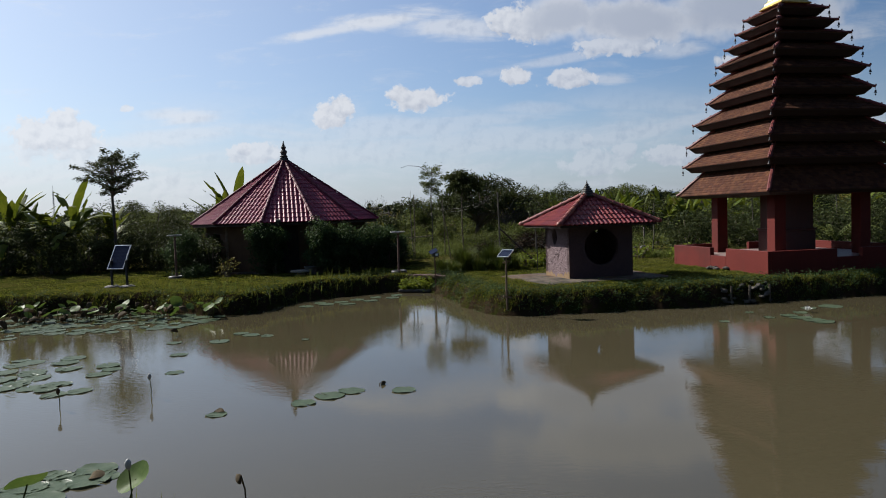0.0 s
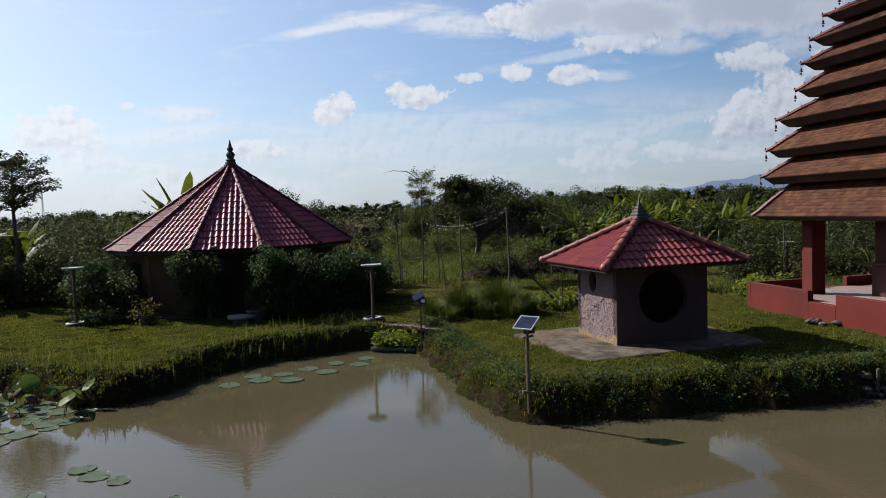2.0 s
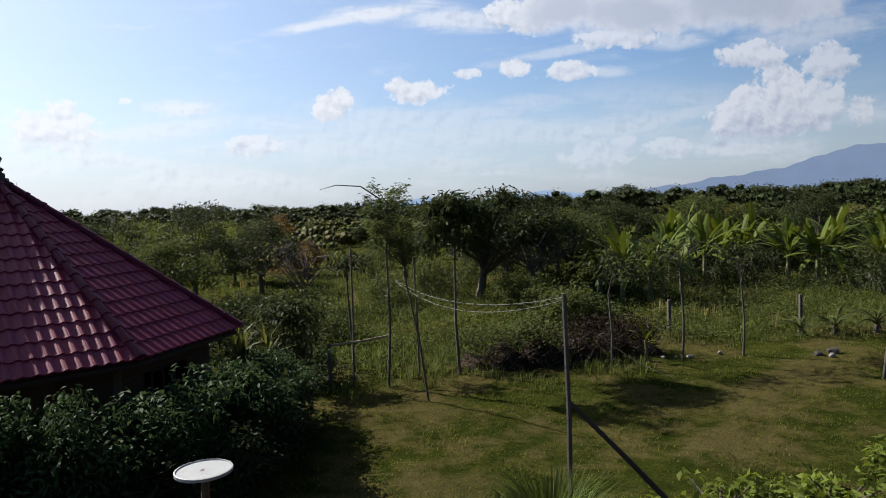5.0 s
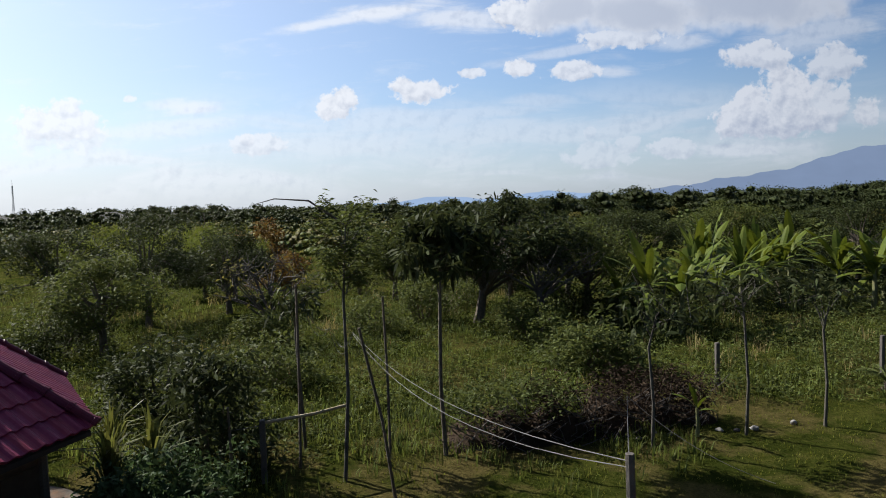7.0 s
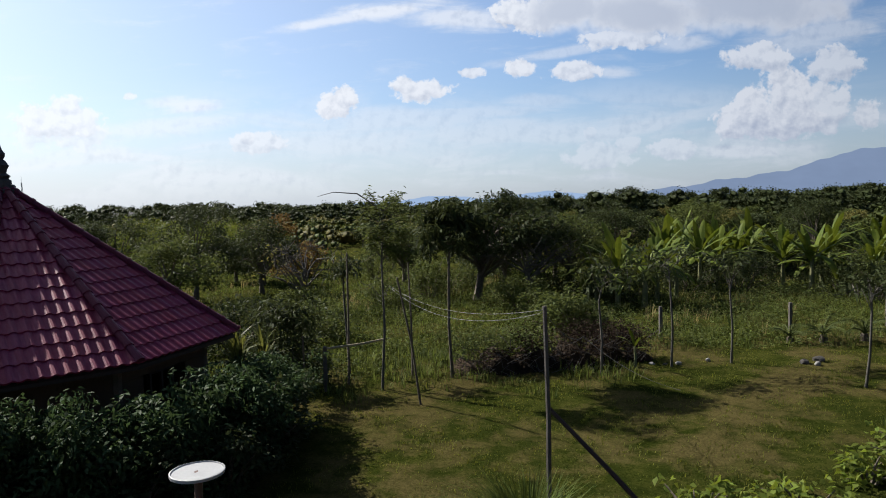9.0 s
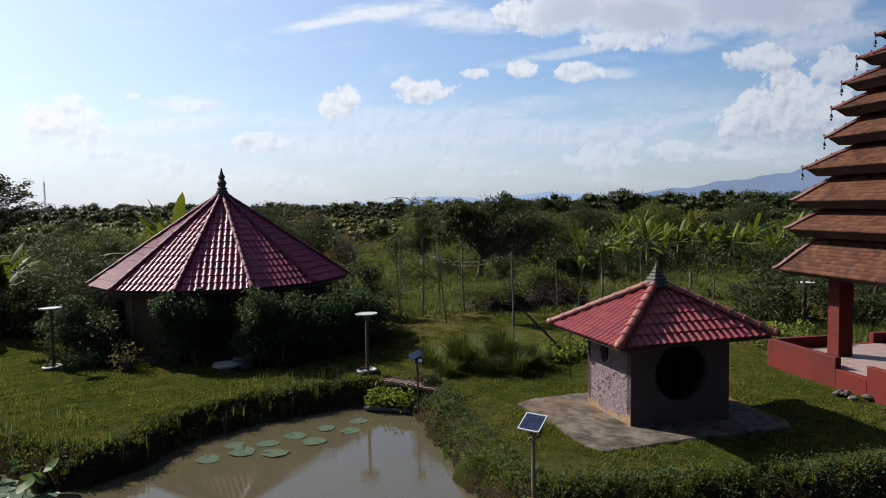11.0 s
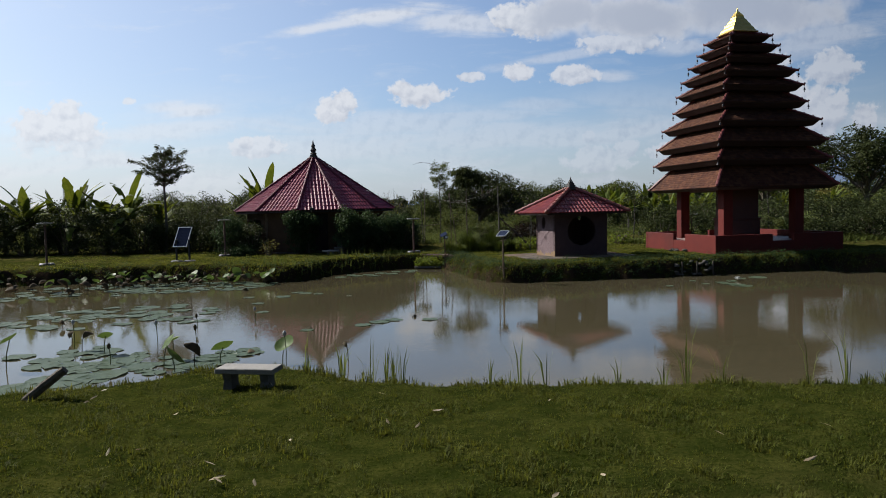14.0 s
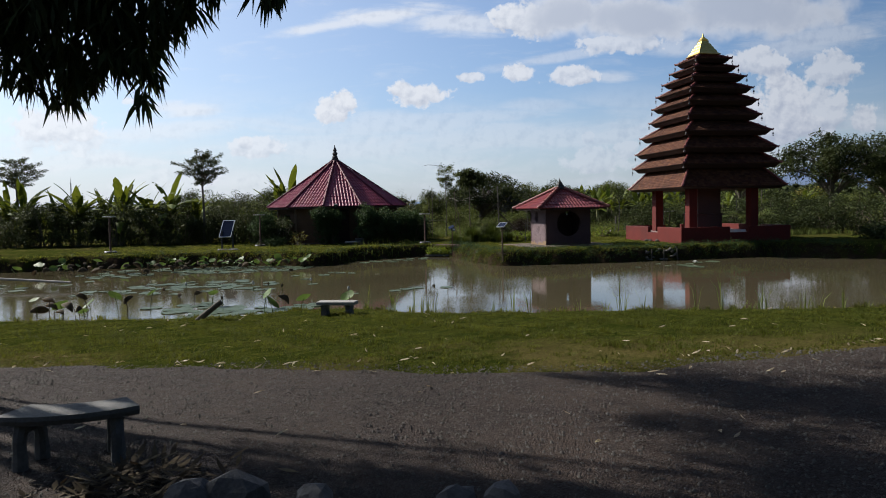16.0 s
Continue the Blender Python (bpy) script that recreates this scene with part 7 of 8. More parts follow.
def stone_table(x, y):
    """A low round slab with an uneven rim on a short foot."""
    t = thing("stone_table", on_ground(x, y), "low grey round stone table in front of the house", "table")
    n = 22
    rim = [(0.42 * (1 + 0.05 * math.sin(3 * a) + 0.03 * math.sin(7 * a + 1)) * math.cos(a), 0.40 * (1 + 0.05 * math.sin(3 * a) + 0.03 * math.sin(7 * a + 1)) * math.sin(a)) for a in (2 * math.pi * i / n for i in range(n))]
    s_ = Shape().add([(px, py, z) for z, kk in ((0.16, 0.96), (0.18, 1.0), (0.22, 1.0), (0.235, 0.97)) for px, py in ((u * kk, v * kk) for u, v in rim)],
                     [(r * n + i, r * n + (i + 1) % n, (r + 1) * n + (i + 1) % n, (r + 1) * n + i) for r in range(3) for i in range(n)] + [tuple(range(3 * n, 4 * n)), tuple(reversed(range(n)))])
    part("top", s_, MAT_CONCRETE, t, "pale grey round slab")
    part("foot", Shape().lathe([(0.26, -0.08), (0.24, 0.03), (0.18, 0.07), (0.18, 0.12), (0.24, 0.165)], 14), MAT_CONCRETE_DARK, t, smooth=True)


def clay_pot(x, y):
    t = thing("clay_pot", on_ground(x, y), "wide grey pot standing beside the stone table", "pot")
    part("body", Shape().lathe([(0.16, -0.03), (0.2, 0.06), (0.25, 0.22), (0.27, 0.3), (0.29, 0.31), (0.29, 0.35), (0.26, 0.35), (0.24, 0.3)], 18), MAT_CONCRETE_DARK, t, smooth=True)
    part("soil", Shape().lathe([(0.235, 0.27), (0.235, 0.3), (0.02, 0.31)], 14), MAT_SOIL, t)


stone_table(-5.85, 27.85)
clay_pot(-5.45, 28.05)


# --- poles, fence and lines beyond the yard ---
def pole(x, y, top, r, label, mat=MAT_WOOD_GREY, lean=(0.0, 0.0), group="bare poles", name="wooden_pole"):
    g = height_at(x, y)
    s = Shape().tube([(0, 0, -0.2), (lean[0] * 0.45 + 0.02, lean[1] * 0.45, (top - g) * 0.5), (lean[0], lean[1], top - g)], [r * 1.1, r, r * 0.85], 7)
    ob = new(name, s.mesh(name, mat))
    ob.matrix_world = pose(x, y, g)
    return tagged(ob, label, "pole", group)


pole(2.36, 29.2, 3.75, 0.035, "tall thin grey wooden pole standing in the yard", lean=(-0.03, 0))
pole(-1.6, 37.4, 4.0, 0.028, "tall dark wooden pole at the field edge", MAT_BARK, (0.05, 0))
pole(0.05, 37.6, 3.7, 0.026, "dark wooden pole at the field edge", MAT_BARK, (-0.05, 0))
pole(0.35, 35.5, 3.6, 0.026, "leaning wooden pole in the yard", MAT_BARK, (-0.45, -0.6))
pole(-2.5, 36.2, 2.1, 0.024, "short dark stake near the bush", MAT_BARK, (0.0, 0))
prop = Shape().tube([(2.42, 29.75, 2.2), (3.2, 29.3, 1.42), (3.95, 28.9, 0.62)], [0.030, 0.036, 0.042], 7)
tagged(new("leaning_prop", prop.mesh("leaning_prop", MAT_NECK)), "long dark branch leaning from the pole to the ground", "pole")
pole(3.55, 26.4, 1.9, 0.015, "thin rusty stake beside the hut", MAT_DARK_METAL)
pole(4.0, 26.0, 1.75, 0.015, "thin rusty stake beside the hut", MAT_DARK_METAL)
for x, y, top in ((-2.05, 36.6, 1.75), (7.9, 42.0, 1.75), (12.4, 42.6, 1.7), (16.2, 43.5, 1.7)):
    g = height_at(x, y)
    ob = new("fence_post", Shape().box((0, 0, (top - g) / 2 - 0.1), (0.1, 0.1, top - g + 0.2), None, 0.012).mesh("fence_post", MAT_WOOD_GREY))
    ob.matrix_world = pose(x, y, g, 0, 0, 12)
    tagged(ob, "grey weathered fence post at the field edge", "fence post", "fence posts")
rail = Shape().tube([(-2.0, 36.6, 1.70), (-1.2, 37.0, 1.72), (-0.66, 37.4, 1.75)], 0.03, 6)
tagged(new("fence_rail", rail.mesh("fence_rail", MAT_BAMBOO)), "thin bamboo rail tied between the post and tree", "rail")


def cable(pts, sag, r, label):
    """A slack line through points."""
    line = []
    for a, b in zip(pts, pts[1:]):
        a, b = Vector(a), Vector(b)
        line += [a.lerp(b, i / 12) - Vector((0, 0, sag * 4 * (i / 12) * (1 - i / 12))) for i in range(12)]
    line.append(Vector(pts[-1]))
    tagged(new("cable", Shape().tube(line, r, 5).mesh("cable", MAT_CABLE)), label, "cable", "slack cables")


cable([(-1.5, 37.4, 3.9), (-0.88, 37.0, 3.26), (-0.42, 36.5, 3.25), (2.33, 29.2, 3.7)], 0.3, 0.004, "slack grey cable strung from pole to pole")
cable([(-1.5, 37.4, 3.85), (-0.9, 37.0, 3.24), (-0.42, 36.5, 3.22), (2.33, 29.2, 3.66)], 0.4, 0.004, "slack grey cable strung from pole to pole")
cable([(2.33, 29.2, 3.66), (4.6, 38.0, 1.6), (6.5, 36.0, 0.65)], 0.2, 0.006, "thin line running down from the pole")
cable([(-5.5, 36.0, 1.5), (-2.05, 36.6, 1.65)], 0.05, 0.008, "thin reddish line along the fence")
# cut logs and rubbish at the field edge
for x, y, a, L, r in ((-3.4, 35.6, 60, 1.0, 0.06), (-2.9, 35.9, -20, 0.9, 0.05), (-3.0, 35.3, 25, 0.7, 0.05)):
    ob = new("cut_branch", Shape().tube([(-L / 2, 0, r), (0, 0.03, r * 1.2), (L / 2, 0, r)], [r, r * 0.95, r * 0.8], 8).mesh("cut_branch", MAT_BARK_PALE))
    ob.matrix_world = pose(*on_ground(x, y), 0, 0, a)
    tagged(ob, "pale cut branch lying in the weeds", "branch", "cut branches")
rng = random.Random(9)


def boulder(at, r, mat, name, label, category, group, seed):
    """An uneven stone."""
    bm = bmesh.new()
    bmesh.ops.create_icosphere(bm, subdivisions=2, radius=1)
    rg_ = random.Random(seed)
    sx_, sy_, sz_ = r * rg_.uniform(0.8, 1.3), r * rg_.uniform(0.7, 1.1), r * rg_.uniform(0.5, 0.8)
    off = Vector((rg_.uniform(0, 50), rg_.uniform(0, 50), 0))
    for v in bm.verts:
        kk = 1 + 0.35 * noise.noise(v.co * 1.4 + off)
        v.co = Vector((v.co.x * sx_ * kk, v.co.y * sy_ * kk, v.co.z * sz_ * kk))
    me = bpy.data.meshes.new(name)
    bm.to_mesh(me)
    bm.free()
    me.materials.append(mat)
    ob = new(name, me)
    ob.matrix_world = pose(*at, 0, 0, rg_.uniform(0, 360))
    return tagged(ob, label, category, group)


for i in range(34):
    x = 8.75 + rng.uniform(-0.75, 0.85)
    y = 20.12 + 0.25 * (x - 8.8) * 0.6 + rng.uniform(-0.12, 0.3)
    boulder((x, y, max(0.02, height_at(x, y)) + 0.04), rng.uniform(0.05, 0.1), MAT_ROCK, "stone", "pale rough stone piled at the water's edge", "stone", "stones on the bank", 20 + i)
for i in range(7):
    x, y = 9.85 + rng.uniform(-0.45, 0.45), 24.2 + rng.uniform(-0.25, 0.25)
    x, y = x - 0.15, y
    boulder((x, y, height_at(x, y) + 0.06), rng.uniform(0.07, 0.12), MAT_ROCK, "stone", "pale stone beside the pavilion wall", "stone", "stones by the pavilion", 70 + i)
for i, (x, y, r) in enumerate(((10.7, 38.4, 0.14), (10.95, 38.2, 0.1), (11.2, 38.6, 0.16), (6.6, 38.6, 0.07), (5.6, 38.5, 0.07), (8.3, 39.0, 0.07), (4.9, 38.3, 0.06), (7.4, 38.8, 0.09), (7.0, 38.7, 0.06), (5.3, 38.6, 0.06))):
    boulder(on_ground(x, y, 0.03), r, MAT_CONCRETE if i % 2 else MAT_ROCK, "rubble", "pale lump of rubble at the field edge", "rubble", "rubble at the field edge", 90 + i)
for i, (x, y, r) in enumerate(((-1.55, -6.3, 0.13), (-0.72, -6.35, 0.12), (-0.45, -6.3, 0.12), (-2.05, -6.2, 0.2), (-2.3, -6.3, 0.2))):
    boulder(on_ground(x, y, 0.06), r, MAT_STONE_GREY, "kerb_stone", "dark round stone at the road's edge", "stone", "stones along the road", 110 + i)
# logs on the shores
lg = Shape().tube([(9.0, 20.75, 0.44), (10.2, 20.95, 0.47), (11.2, 21.1, 0.45)], [0.05, 0.06, 0.045], 8)
tagged(new("log", lg.mesh("log", MAT_BARK)), "thin dark log lying along the bank", "log")
lg = Shape().tube([(-5.8, 3.55, 0.30), (-5.55, 3.6, 0.5), (-5.32, 3.65, 0.68)], [0.06, 0.06, 0.055], 9)
tagged(new("tilted_log", lg.mesh("tilted_log", MAT_BARK)), "dark broken log sticking up from the grass", "log")
for x in (8.35, 8.9, 9.5):
    ob = new("bank_stake", Shape().tube([(0, 0, -0.3), (0.01, 0, 0.42)], [0.035, 0.03], 6).mesh("bank_stake", MAT_BARK))
    ob.matrix_world = pose(x, 20.05 + 0.05 * (x - 8), 0.1)
    tagged(ob, "short dark stake holding the bank", "stake", "stakes on the bank")
lg = Shape().tube([(-24, 15.2, 0.35), (-18, 14.8, 0.34), (-13.8, 13.6, 0.2)], [0.05, 0.05, 0.04], 7)
pipe = tagged(new("water_pipe", lg.mesh("water_pipe", MAT_CONCRETE)), "pale pipe reaching out over the lotus bed", "pipe")

# ---------- lotus ----------
rng = np.random.RandomState(301)


def pad_mesh(r, seed):
    """A floating round leaf with a notch, a wavy rim and faint radial folds."""
    rg_ = np.random.RandomState(seed)
    n = 22
    v = [(0, 0, 0.006)]
    for ring, rr in ((0, 0.5), (1, 0.92), (2, 1.0)):
        for i in range(n):
            a = 0.07 + (2 * math.pi - 0.14) * i / (n - 1)
            w = r * rr * (1 + 0.06 * math.sin(3 * a + seed) + 0.035 * rg_.normal())
            v.append((w * math.cos(a), w * math.sin(a), 0.006 + (0.004 if i % 2 else 0.0) + (0.003 + 0.006 * math.sin(5 * a + seed) if ring == 2 else 0)))
    f = [(0, 1 + i, 2 + i) for i in range(n - 1)]
    f += [(1 + q * n + i, 1 + (q + 1) * n + i, 2 + (q + 1) * n + i, 2 + q * n + i) for q in range(2) for i in range(n - 1)]
    return Shape().add(v, f).mesh("lotus_pad", MAT_LOTUS, True)


pads = [pad_mesh(1.0, i) for i in range(6)]


def pad(x, y, r):
    if pond_distance(np.array([x]), np.array([y]))[0] > -0.1:
        return
    ob = new("lotus_pad", pads[rng.randint(6)])
    ob.matrix_world = pose(x, y, rng.uniform(0.0, 0.008), rng.uniform(-1.5, 1.5), rng.uniform(-1.5, 1.5), rng.uniform(0, 360)) @ Matrix.Diagonal((r, r * rng.uniform(0.85, 1), 1, 1))
    tagged(ob, "flat round green lotus pad floating on the pond", "lotus pad", "floating lotus pads")


def in_drift(n, cx, cy, rx_, ry_, r0, r1):
    for _ in range(n):
        a, q = rng.uniform(0, 2 * math.pi), math.sqrt(rng.uniform())
        pad(cx + rx_ * q * math.cos(a), cy + ry_ * q * math.sin(a), rng.uniform(r0, r1))


in_drift(120, -9.8, 20.2, 3.2, 1.8, 0.10, 0.30)
in_drift(60, -13.6, 19.3, 2.8, 2.4, 0.12, 0.30)
in_drift(44, -9.2, 13.8, 2.8, 1.4, 0.12, 0.32)
in_drift(18, -10.6, 11.6, 2.2, 0.9, 0.14, 0.30)
in_drift(14, -7.6, 12.1, 1.2, 0.7, 0.12, 0.26)
in_drift(34, -5.6, 7.0, 1.5, 0.9, 0.16, 0.36)
in_drift(16, -6.6, 5.5, 0.8, 0.6, 0.18, 0.34)
in_drift(16, -7.3, 7.8, 1.4, 0.9, 0.16, 0.34)
in_drift(10, -4.3, 7.7, 0.5, 0.4, 0.12, 0.24)
in_drift(10, -16.0, 14.5, 3.0, 2.0, 0.16, 0.3)
for x, y, r in ((-1.95, 11.1, 0.26), (-1.62, 11.35, 0.22), (-0.75, 11.3, 0.2), (-2.3, 10.7, 0.2), (-5.5, 16.5, 0.25), (-4.95, 17.3, 0.22), (-5.3, 17.6, 0.2), (-4.5, 17.1, 0.18), (-4.6, 22.6, 0.26), (-4.0, 23.0, 0.3),
                (-3.6, 23.5, 0.25), (-3.1, 24.0, 0.26), (-2.5, 24.5, 0.24), (-1.9, 24.3, 0.25), (-2.6, 23.6, 0.27), (-1.8, 25.0, 0.22), (-3.3, 22.9, 0.3), (-4.3, 23.4, 0.22), (-4.2, 8.0, 0.25), (-3.5, 10.2, 0.16),
                (8.9, 17.2, 0.27), (9.0, 16.8, 0.25), (9.1, 16.5, 0.26), (8.8, 17.6, 0.22), (9.3, 18.0, 0.2), (8.2, 17.4, 0.14), (10.6, 18.9, 0.3), (9.9, 18.7, 0.22), (8.1, 18.3, 0.12), (6.9, 17.0, 0.14),
                (-5.9, 15.0, 0.2), (-6.6, 16.5, 0.18), (4.62, 4.30, 0.22), (4.95, 4.12, 0.2), (-3.4, 16.4, 0.1), (-5.3, 13.2, 0.18)):
    pad(x, y, r)


def lotus_leaf(x, y, h, r, seed, withered=False):
    """A leaf standing over the water on its own stalk, cupped and tilted; withered ones hang folded."""
    rg_ = np.random.RandomState(seed)
    t = thing("lotus_leaf", (x, y, 0.0), "withered brown lotus leaf folded on its stalk" if withered else "green lotus leaf standing above the water on a stalk", "lotus leaf", "standing lotus leaves")
    bend = Vector((rg_.uniform(-0.12, 0.12), rg_.uniform(-0.12, 0.12), h))
    part("stalk", Shape().tube([(0, 0, -0.3), (bend.x * 0.3, bend.y * 0.3, h * 0.5), tuple(bend)], 0.009, 5), MAT_LOTUS_DRY if withered else MAT_LEAF_MID, t)
    n = 16
    cup = -0.75 if withered else rg_.uniform(-0.1, 0.35)
    m = Matrix.Translation(bend) @ pose(0, 0, 0, rg_.uniform(-45, 45), rg_.uniform(-45, 45), rg_.uniform(0, 360))
    v = [m @ Vector((0, 0, 0))]
    for rr in (0.5, 1.0):
        for i in range(n):
            a = 2 * math.pi * i / n
            fold = 0.45 if withered else 1.0
            v.append(m @ Vector((r * rr * math.cos(a) * fold, r * rr * math.sin(a), r * rr * rr * cup + 0.06 * r * math.sin(3 * a + seed) * rr)))
    f = [(0, 1 + i, 1 + (i + 1) % n) for i in range(n)] + [(1 + i, 1 + n + i, 1 + n + (i + 1) % n, 1 + (i + 1) % n) for i in range(n)]
    part("blade", Shape().add(v, f).mesh("blade", MAT_LOTUS_DRY if withered else MAT_LOTUS_UP, True), None, t)


for i in range(100):
    x, y = rng.uniform(-13.5, -6.9), 0
    y = 21.6 + rng.uniform(-1.2, 0.7) - max(0, (-9.8 - x)) * 0.02
    if pond_distance(np.array([x]), np.array([y]))[0] < -0.02:
        lotus_leaf(x, y, rng.uniform(0.12, 0.42), rng.uniform(0.10, 0.20), 800 + i, rng.uniform() < 0.55)
for i in range(44):
    x, y = rng.uniform(-19, -12.5), rng.uniform(17.5, 22)
    if pond_distance(np.array([x]), np.array([y]))[0] < -0.02:
        lotus_leaf(x, y, rng.uniform(0.2, 0.5), rng.uniform(0.12, 0.22), 1000 + i, rng.uniform() < 0.5)
for i in range(14):
    lotus_leaf(-9.2 + rng.uniform(-1.6, 1.2), 5.6 + rng.uniform(0.0, 1.3), rng.uniform(0.25, 0.62), rng.uniform(0.12, 0.22), 1060 + i, rng.uniform() < 0.4)
for i, (x, y, h, r, dry_) in enumerate(((-3.25, 6.75, 0.32, 0.24, False), (-4.75, 6.6, 0.42, 0.24, True), (-5.4, 7.4, 0.35, 0.22, False), (-4.4, 6.9, 0.3, 0.26, False), (-4.95, 6.3, 0.25, 0.3, False), (-7.6, 8.3, 0.4, 0.24, True), (-7.0, 8.0, 0.35, 0.24, False),
                                        (-8.4, 9.5, 0.2, 0.2, True), (-9.7, 11.4, 0.2, 0.2, True), (-7.1, 17.6, 0.2, 0.2, True), (-2.1, 6.9, 0.35, 0.12, True), (-4.2, 8.0, 0.05, 0.24, True), (-5.2, 6.4, 0.5, 0.22, False), (-1.2, 11.7, 0.06, 0.14, True), (-3.6, 10.3, 0.05, 0.16, True))):
    lotus_leaf(x, y, h, r * (0.78 if -5.3 < x < -3 else 0.6), 930 + i, dry_)
for i, (x, y, h) in enumerate(((-5.75, 7.5, 0.62), (-4.95, 7.3, 0.55), (-3.15, 6.6, 0.52), (-6.4, 7.0, 0.3), (-7.9, 8.6, 0.5), (-6.2, 10.8, 0.25), (-5.0, 11.4, 0.3))):
    t = thing("lotus_bud", (x, y, 0), "lotus seed pod on a thin upright stalk", "lotus", "lotus buds")
    part("stalk", Shape().tube([(0, 0, -0.2), (0.02, 0, h * 0.5), (0, 0.01, h)], 0.007, 5), MAT_LEAF_MID, t)
    part("pod", Shape().lathe([(0.01, h - 0.01), (0.028, h + 0.02), (0.034, h + 0.06), (0.018, h + 0.09), (0.004, h + 0.1)], 8), MAT_LOTUS_DRY if i % 2 else MAT_WHITE_METAL, t, smooth=True)
t = thing("lotus_flower", (9.55, 18.1, 0.0), "white lotus flower open on the water", "lotus flower")
for ring, (n, el, L) in enumerate(((8, 0.5, 0.15), (7, 0.95, 0.13), (5, 1.3, 0.1))):
    for i in range(n):
        a = 2 * math.pi * i / n + ring * 0.4
        d, side = Vector((math.cos(a) * math.cos(el), math.sin(a) * math.cos(el), math.sin(el))), Vector((-math.sin(a), math.cos(a), 0))
        part("petal", Shape().add([(0, 0, 0.03), d * L * 0.55 + side * 0.03 + Vector((0, 0, 0.03)), d * L + Vector((0, 0, 0.05)), d * L * 0.55 - side * 0.03 + Vector((0, 0, 0.03))], [(0, 1, 2, 3)]), MAT_WHITE_PAINT, t)

# ---------- reeds, fallen leaves ----------
rng = np.random.RandomState(401)
xs = rng.uniform(-2.8, 13, 46)
reed = np.column_stack([xs, np.interp(xs, [-3, -0.6, 1.5, 4, 7, 11, 16], [5.8, 4.4, 4.1, 3.8, 3.5, 3.8, 4.2]) + rng.uniform(-0.3, 0.75, 46)])
for i, (x, y) in enumerate(reed):
    t = thing("reed", (x, y, max(-0.05, height_at(x, y))), "thin upright reed at the water's edge", "reed", "reeds on the near shore")
    rg_ = np.random.RandomState(i)
    V, T = tuft_arrays(rg_, np.array([[0.0, 0.0]]), np.array([0.0]), rg_.uniform(0.4, 0.95), 0.017, 4 + i % 4, 0.07, 0.45)
    part("blade", quick_mesh("blade", V, T, MAT_WEED), None, t)
xs = rng.uniform(-9.5, -2.2, 60)
bank2 = np.column_stack([xs, np.interp(xs, [-9.8, -7.8, -6.6, -5.9, -5.1, -3, -1.5], [22.9, 22.0, 21.6, 22.2, 24.5, 26.2, 26.8]) + rng.uniform(0.0, 1.4, 60)])
tufts("bank_reeds", bank2, 0.42, 0.016, 3, 0.05, MAT_WEED, "thin upright grass stems along the far bank", "grass", 402, 0.35)


def fallen(name, n, x0, x1, y0, y1, L, label, seed, lift=0.02, fn=None):
    """Curled dry leaves lying about."""
    rg_ = np.random.RandomState(seed)
    x, y = rg_.uniform(x0, x1, n), rg_.uniform(y0, y1, n)
    if fn is not None:
        keep = fn(x, y, rg_)
        x, y = x[keep], y[keep]
    z = height(x, y) + lift
    s = Shape()
    for px, py, pz in zip(x, y, z):
        a, l, w = rg_.uniform(0, 6.28), L * rg_.uniform(0.6, 1.5), L * rg_.uniform(0.16, 0.26)
        d, sd = Vector((math.cos(a), math.sin(a), 0)), Vector((-math.sin(a), math.cos(a), 0))
        c = Vector((px, py, pz))
        up = Vector((0, 0, 1))
        s.add([c - d * l / 2, c - d * l * 0.2 + sd * w / 2 + up * 0.012, c - d * l * 0.2 - sd * w / 2 + up * 0.004, c + d * l * 0.2 + sd * w / 2 + up * 0.02, c + d * l * 0.2 - sd * w / 2 + up * 0.012, c + d * l / 2 + up * rg_.uniform(0.0, 0.04)],
              [(0, 2, 4, 5, 3, 1)])
    tagged(new(name, s.mesh(name, MAT_DRY_LEAF)), label, "leaves", kind="stuff")


fallen("lawn_leaves", 75, -8, 9, -2.4, 4.2, 0.12, "pale curled dry leaves scattered on the lawn", 411, 0.035)
fallen("road_leaves", 120, -7, 7, -6.6, -2.0, 0.095, "pale dry bamboo leaves on the gravel", 412, 0.03, lambda x, y, rg_: rg_.uniform(0, 1, len(x)) < np.clip(1.1 - (road_line(x) - y) / 4.2, 0.15, 1))
fallen("pond_debris", 90, -10, 11, 6.5, 24.5, 0.11, "small floating leaves and twigs on the pond", 413, 0.0, lambda x, y, rg_: pond_distance(x, y) < -0.3)
litter = np.random.RandomState(77)
s = Shape()
for i in range(260):
    x, y = -2.75 + litter.normal(0, 0.28), -5.95 + litter.normal(0, 0.16)
    z = height_at(x, y) + 0.03 + max(0, 0.22 - 0.5 * math.hypot(x + 2.75, (y + 5.95) * 1.5)) * litter.uniform(0.2, 1)
    a, b, L = litter.uniform(0, 6.28), litter.uniform(-0.3, 0.6), litter.uniform(0.08, 0.24)
    d, sd = Vector((math.cos(a), math.sin(a), b)), Vector((-math.sin(a), math.cos(a), 0.2)) * 0.018
    c = Vector((x, y, z))
    s.add([c, c + d * L * 0.5 + sd, c + d * L, c + d * L * 0.5 - sd], [(0, 1, 2, 3)])
pile = thing("leaf_pile", on_ground(-2.75, -5.95), "heap of dry brown leaves and husks on the road", "leaf heap")
s.v = [tuple(Vector(p) - Vector(on_ground(-2.75, -5.95))) for p in s.v]
part("leaves", s, MAT_LOTUS_DRY, pile, kind="stuff")

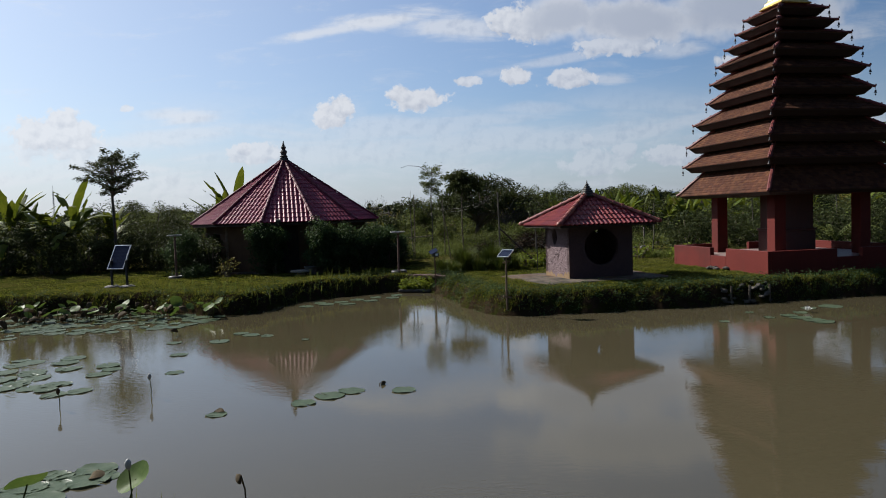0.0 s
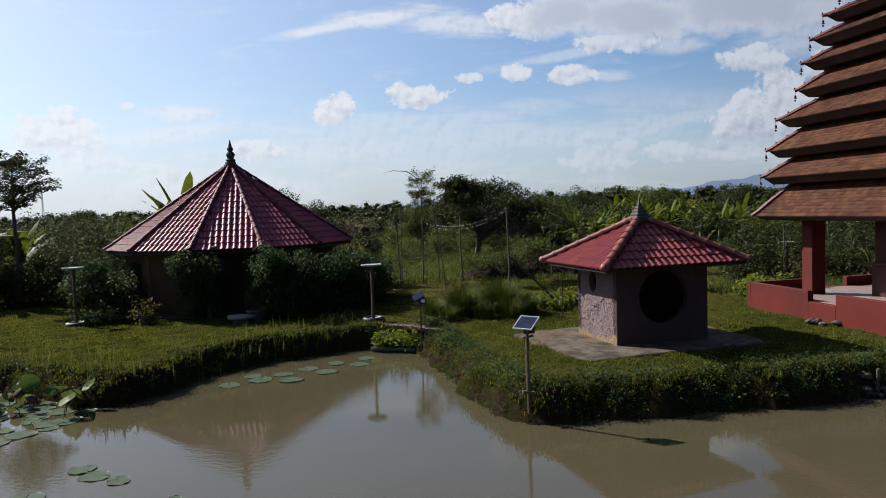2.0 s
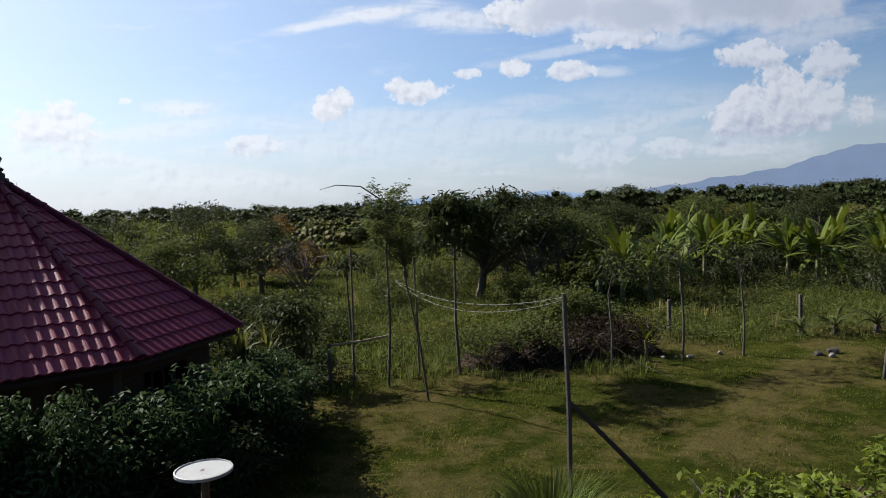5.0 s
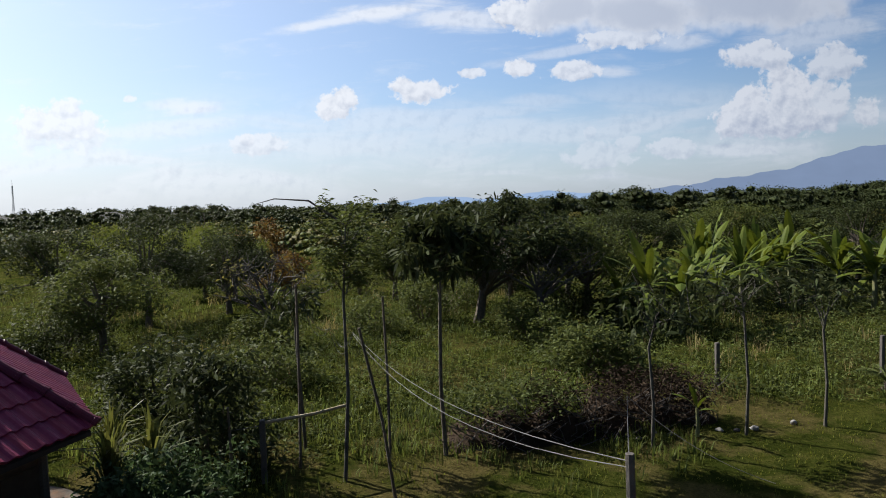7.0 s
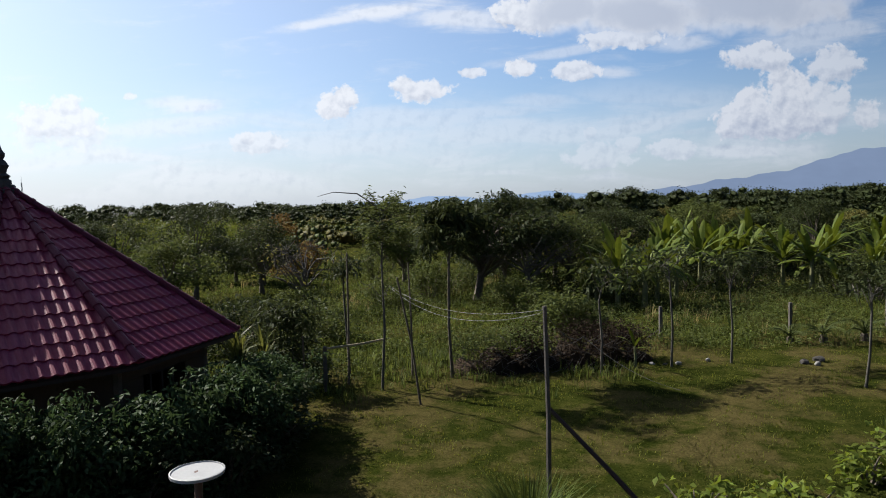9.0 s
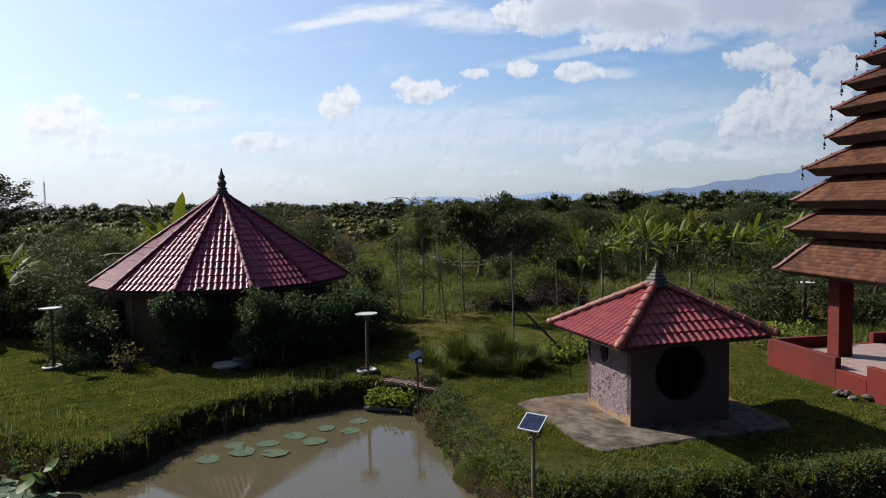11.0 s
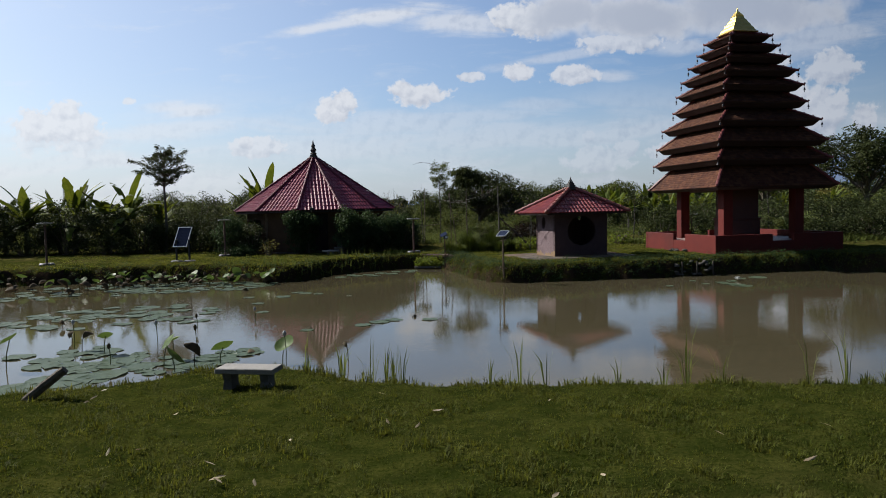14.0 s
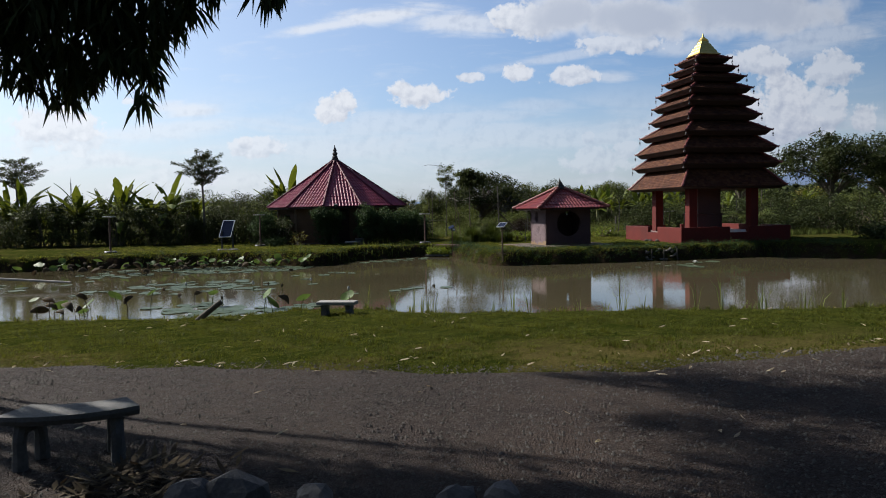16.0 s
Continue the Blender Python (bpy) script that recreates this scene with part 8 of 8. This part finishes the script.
fallen("edge_litter", 120, -7, 7, -3.1, -1.4, 0.10, "dry twigs and leaves along the edge of the lawn", 414, 0.03, lambda x, y, rg_: np.abs(road_line(x) - y + rg_.normal(0, 0.12, len(x))) < 0.22)

# gravel on the near road
rg_ = np.random.RandomState(78)
n = 34000
gx_, gy_ = rg_.uniform(-7, 7, n), rg_.uniform(-7, -2.2, n)
ok = gy_ < road_line(gx_) + 0.05
gx_, gy_ = gx_[ok], gy_[ok]
gz_ = height(gx_, gy_) + 0.018
r_ = 0.004 + 0.018 * rg_.uniform(0, 1, len(gx_)) ** 3
P = np.stack([gx_, gy_, gz_], 1)
T0 = np.array([[1, 0, 0], [-0.5, 0.87, 0], [-0.5, -0.87, 0], [0, 0, 1.0]])
V = (P[:, None] + T0[None] * r_[:, None, None] * rg_.uniform(0.6, 1.4, (len(P), 4, 1))).reshape(-1, 3)
F = (np.arange(len(P))[:, None, None] * 4 + np.array([[0, 1, 3], [1, 2, 3], [2, 0, 3]])[None]).reshape(-1, 3)
tagged(new("gravel", quick_mesh("gravel", V, F, MAT_ROCK)), "loose grey gravel on the road", "gravel", kind="stuff")

# ---------- far houses and the mast ----------


def far_house(x, y, w, h, roof_h, label, turn=0.0):
    t = thing("far_house", (x, y, 0.4), label, "house", "far houses", turn)
    part("wall", Shape().box((0, 0, h / 2), (w, w * 0.7, h), None, 0.05), MAT_WHITE_PAINT, t)
    o = 0.6
    part("roof", Shape().add([(-w / 2 - o, -w * 0.35 - o, h), (w / 2 + o, -w * 0.35 - o, h), (w / 2 + o, w * 0.35 + o, h), (-w / 2 - o, w * 0.35 + o, h), (-w * 0.15, 0, h + roof_h), (w * 0.15, 0, h + roof_h)],
                             [(0, 1, 5, 4), (1, 2, 5), (2, 3, 4, 5), (3, 0, 4), (3, 2, 1, 0)]), MAT_CONCRETE_DARK, t)
    for i in (-1, 0, 1):
        win = part("window", Shape().box((i * w * 0.3, -w * 0.35 - 0.02, h * 0.55), (w * 0.14, 0.08, h * 0.4), None, 0.01), MAT_DARK_METAL, t)


far_house(-150, 255, 13, 3.4, 2.8, "far low house with a grey hipped roof")
far_house(-118, 270, 12, 3.6, 2.6, "far pale house among trees", 10)
far_house(-104, 300, 12, 4.0, 2.4, "far pale house among trees", -8)
far_house(100, 270, 10, 3.2, 2.0, "far white house below the mountain", 5)
mast = thing("radio_mast", (-147.6, 262, 0.4), "thin red and white lattice mast far away", "mast")
for i in range(3):
    a = 2 * math.pi * i / 3
    part("leg", Shape().tube([(0.5 * math.cos(a), 0.5 * math.sin(a), 0), (0.15 * math.cos(a), 0.15 * math.sin(a), 16)], 0.07, 5), MAT_WHITE_METAL, mast)
for i in range(8):
    z = 2 * i
    r = 0.5 - 0.35 * z / 16
    part("brace", Shape().tube([(r, 0, z), (-r * 0.5, r * 0.87, z + 1), (-r * 0.5, -r * 0.87, z + 2)], 0.04, 4), MAT_WHITE_METAL, mast)
part("antenna", Shape().tube([(0, 0, 15), (0, 0, 18)], 0.05, 5), MAT_WHITE_METAL, mast)
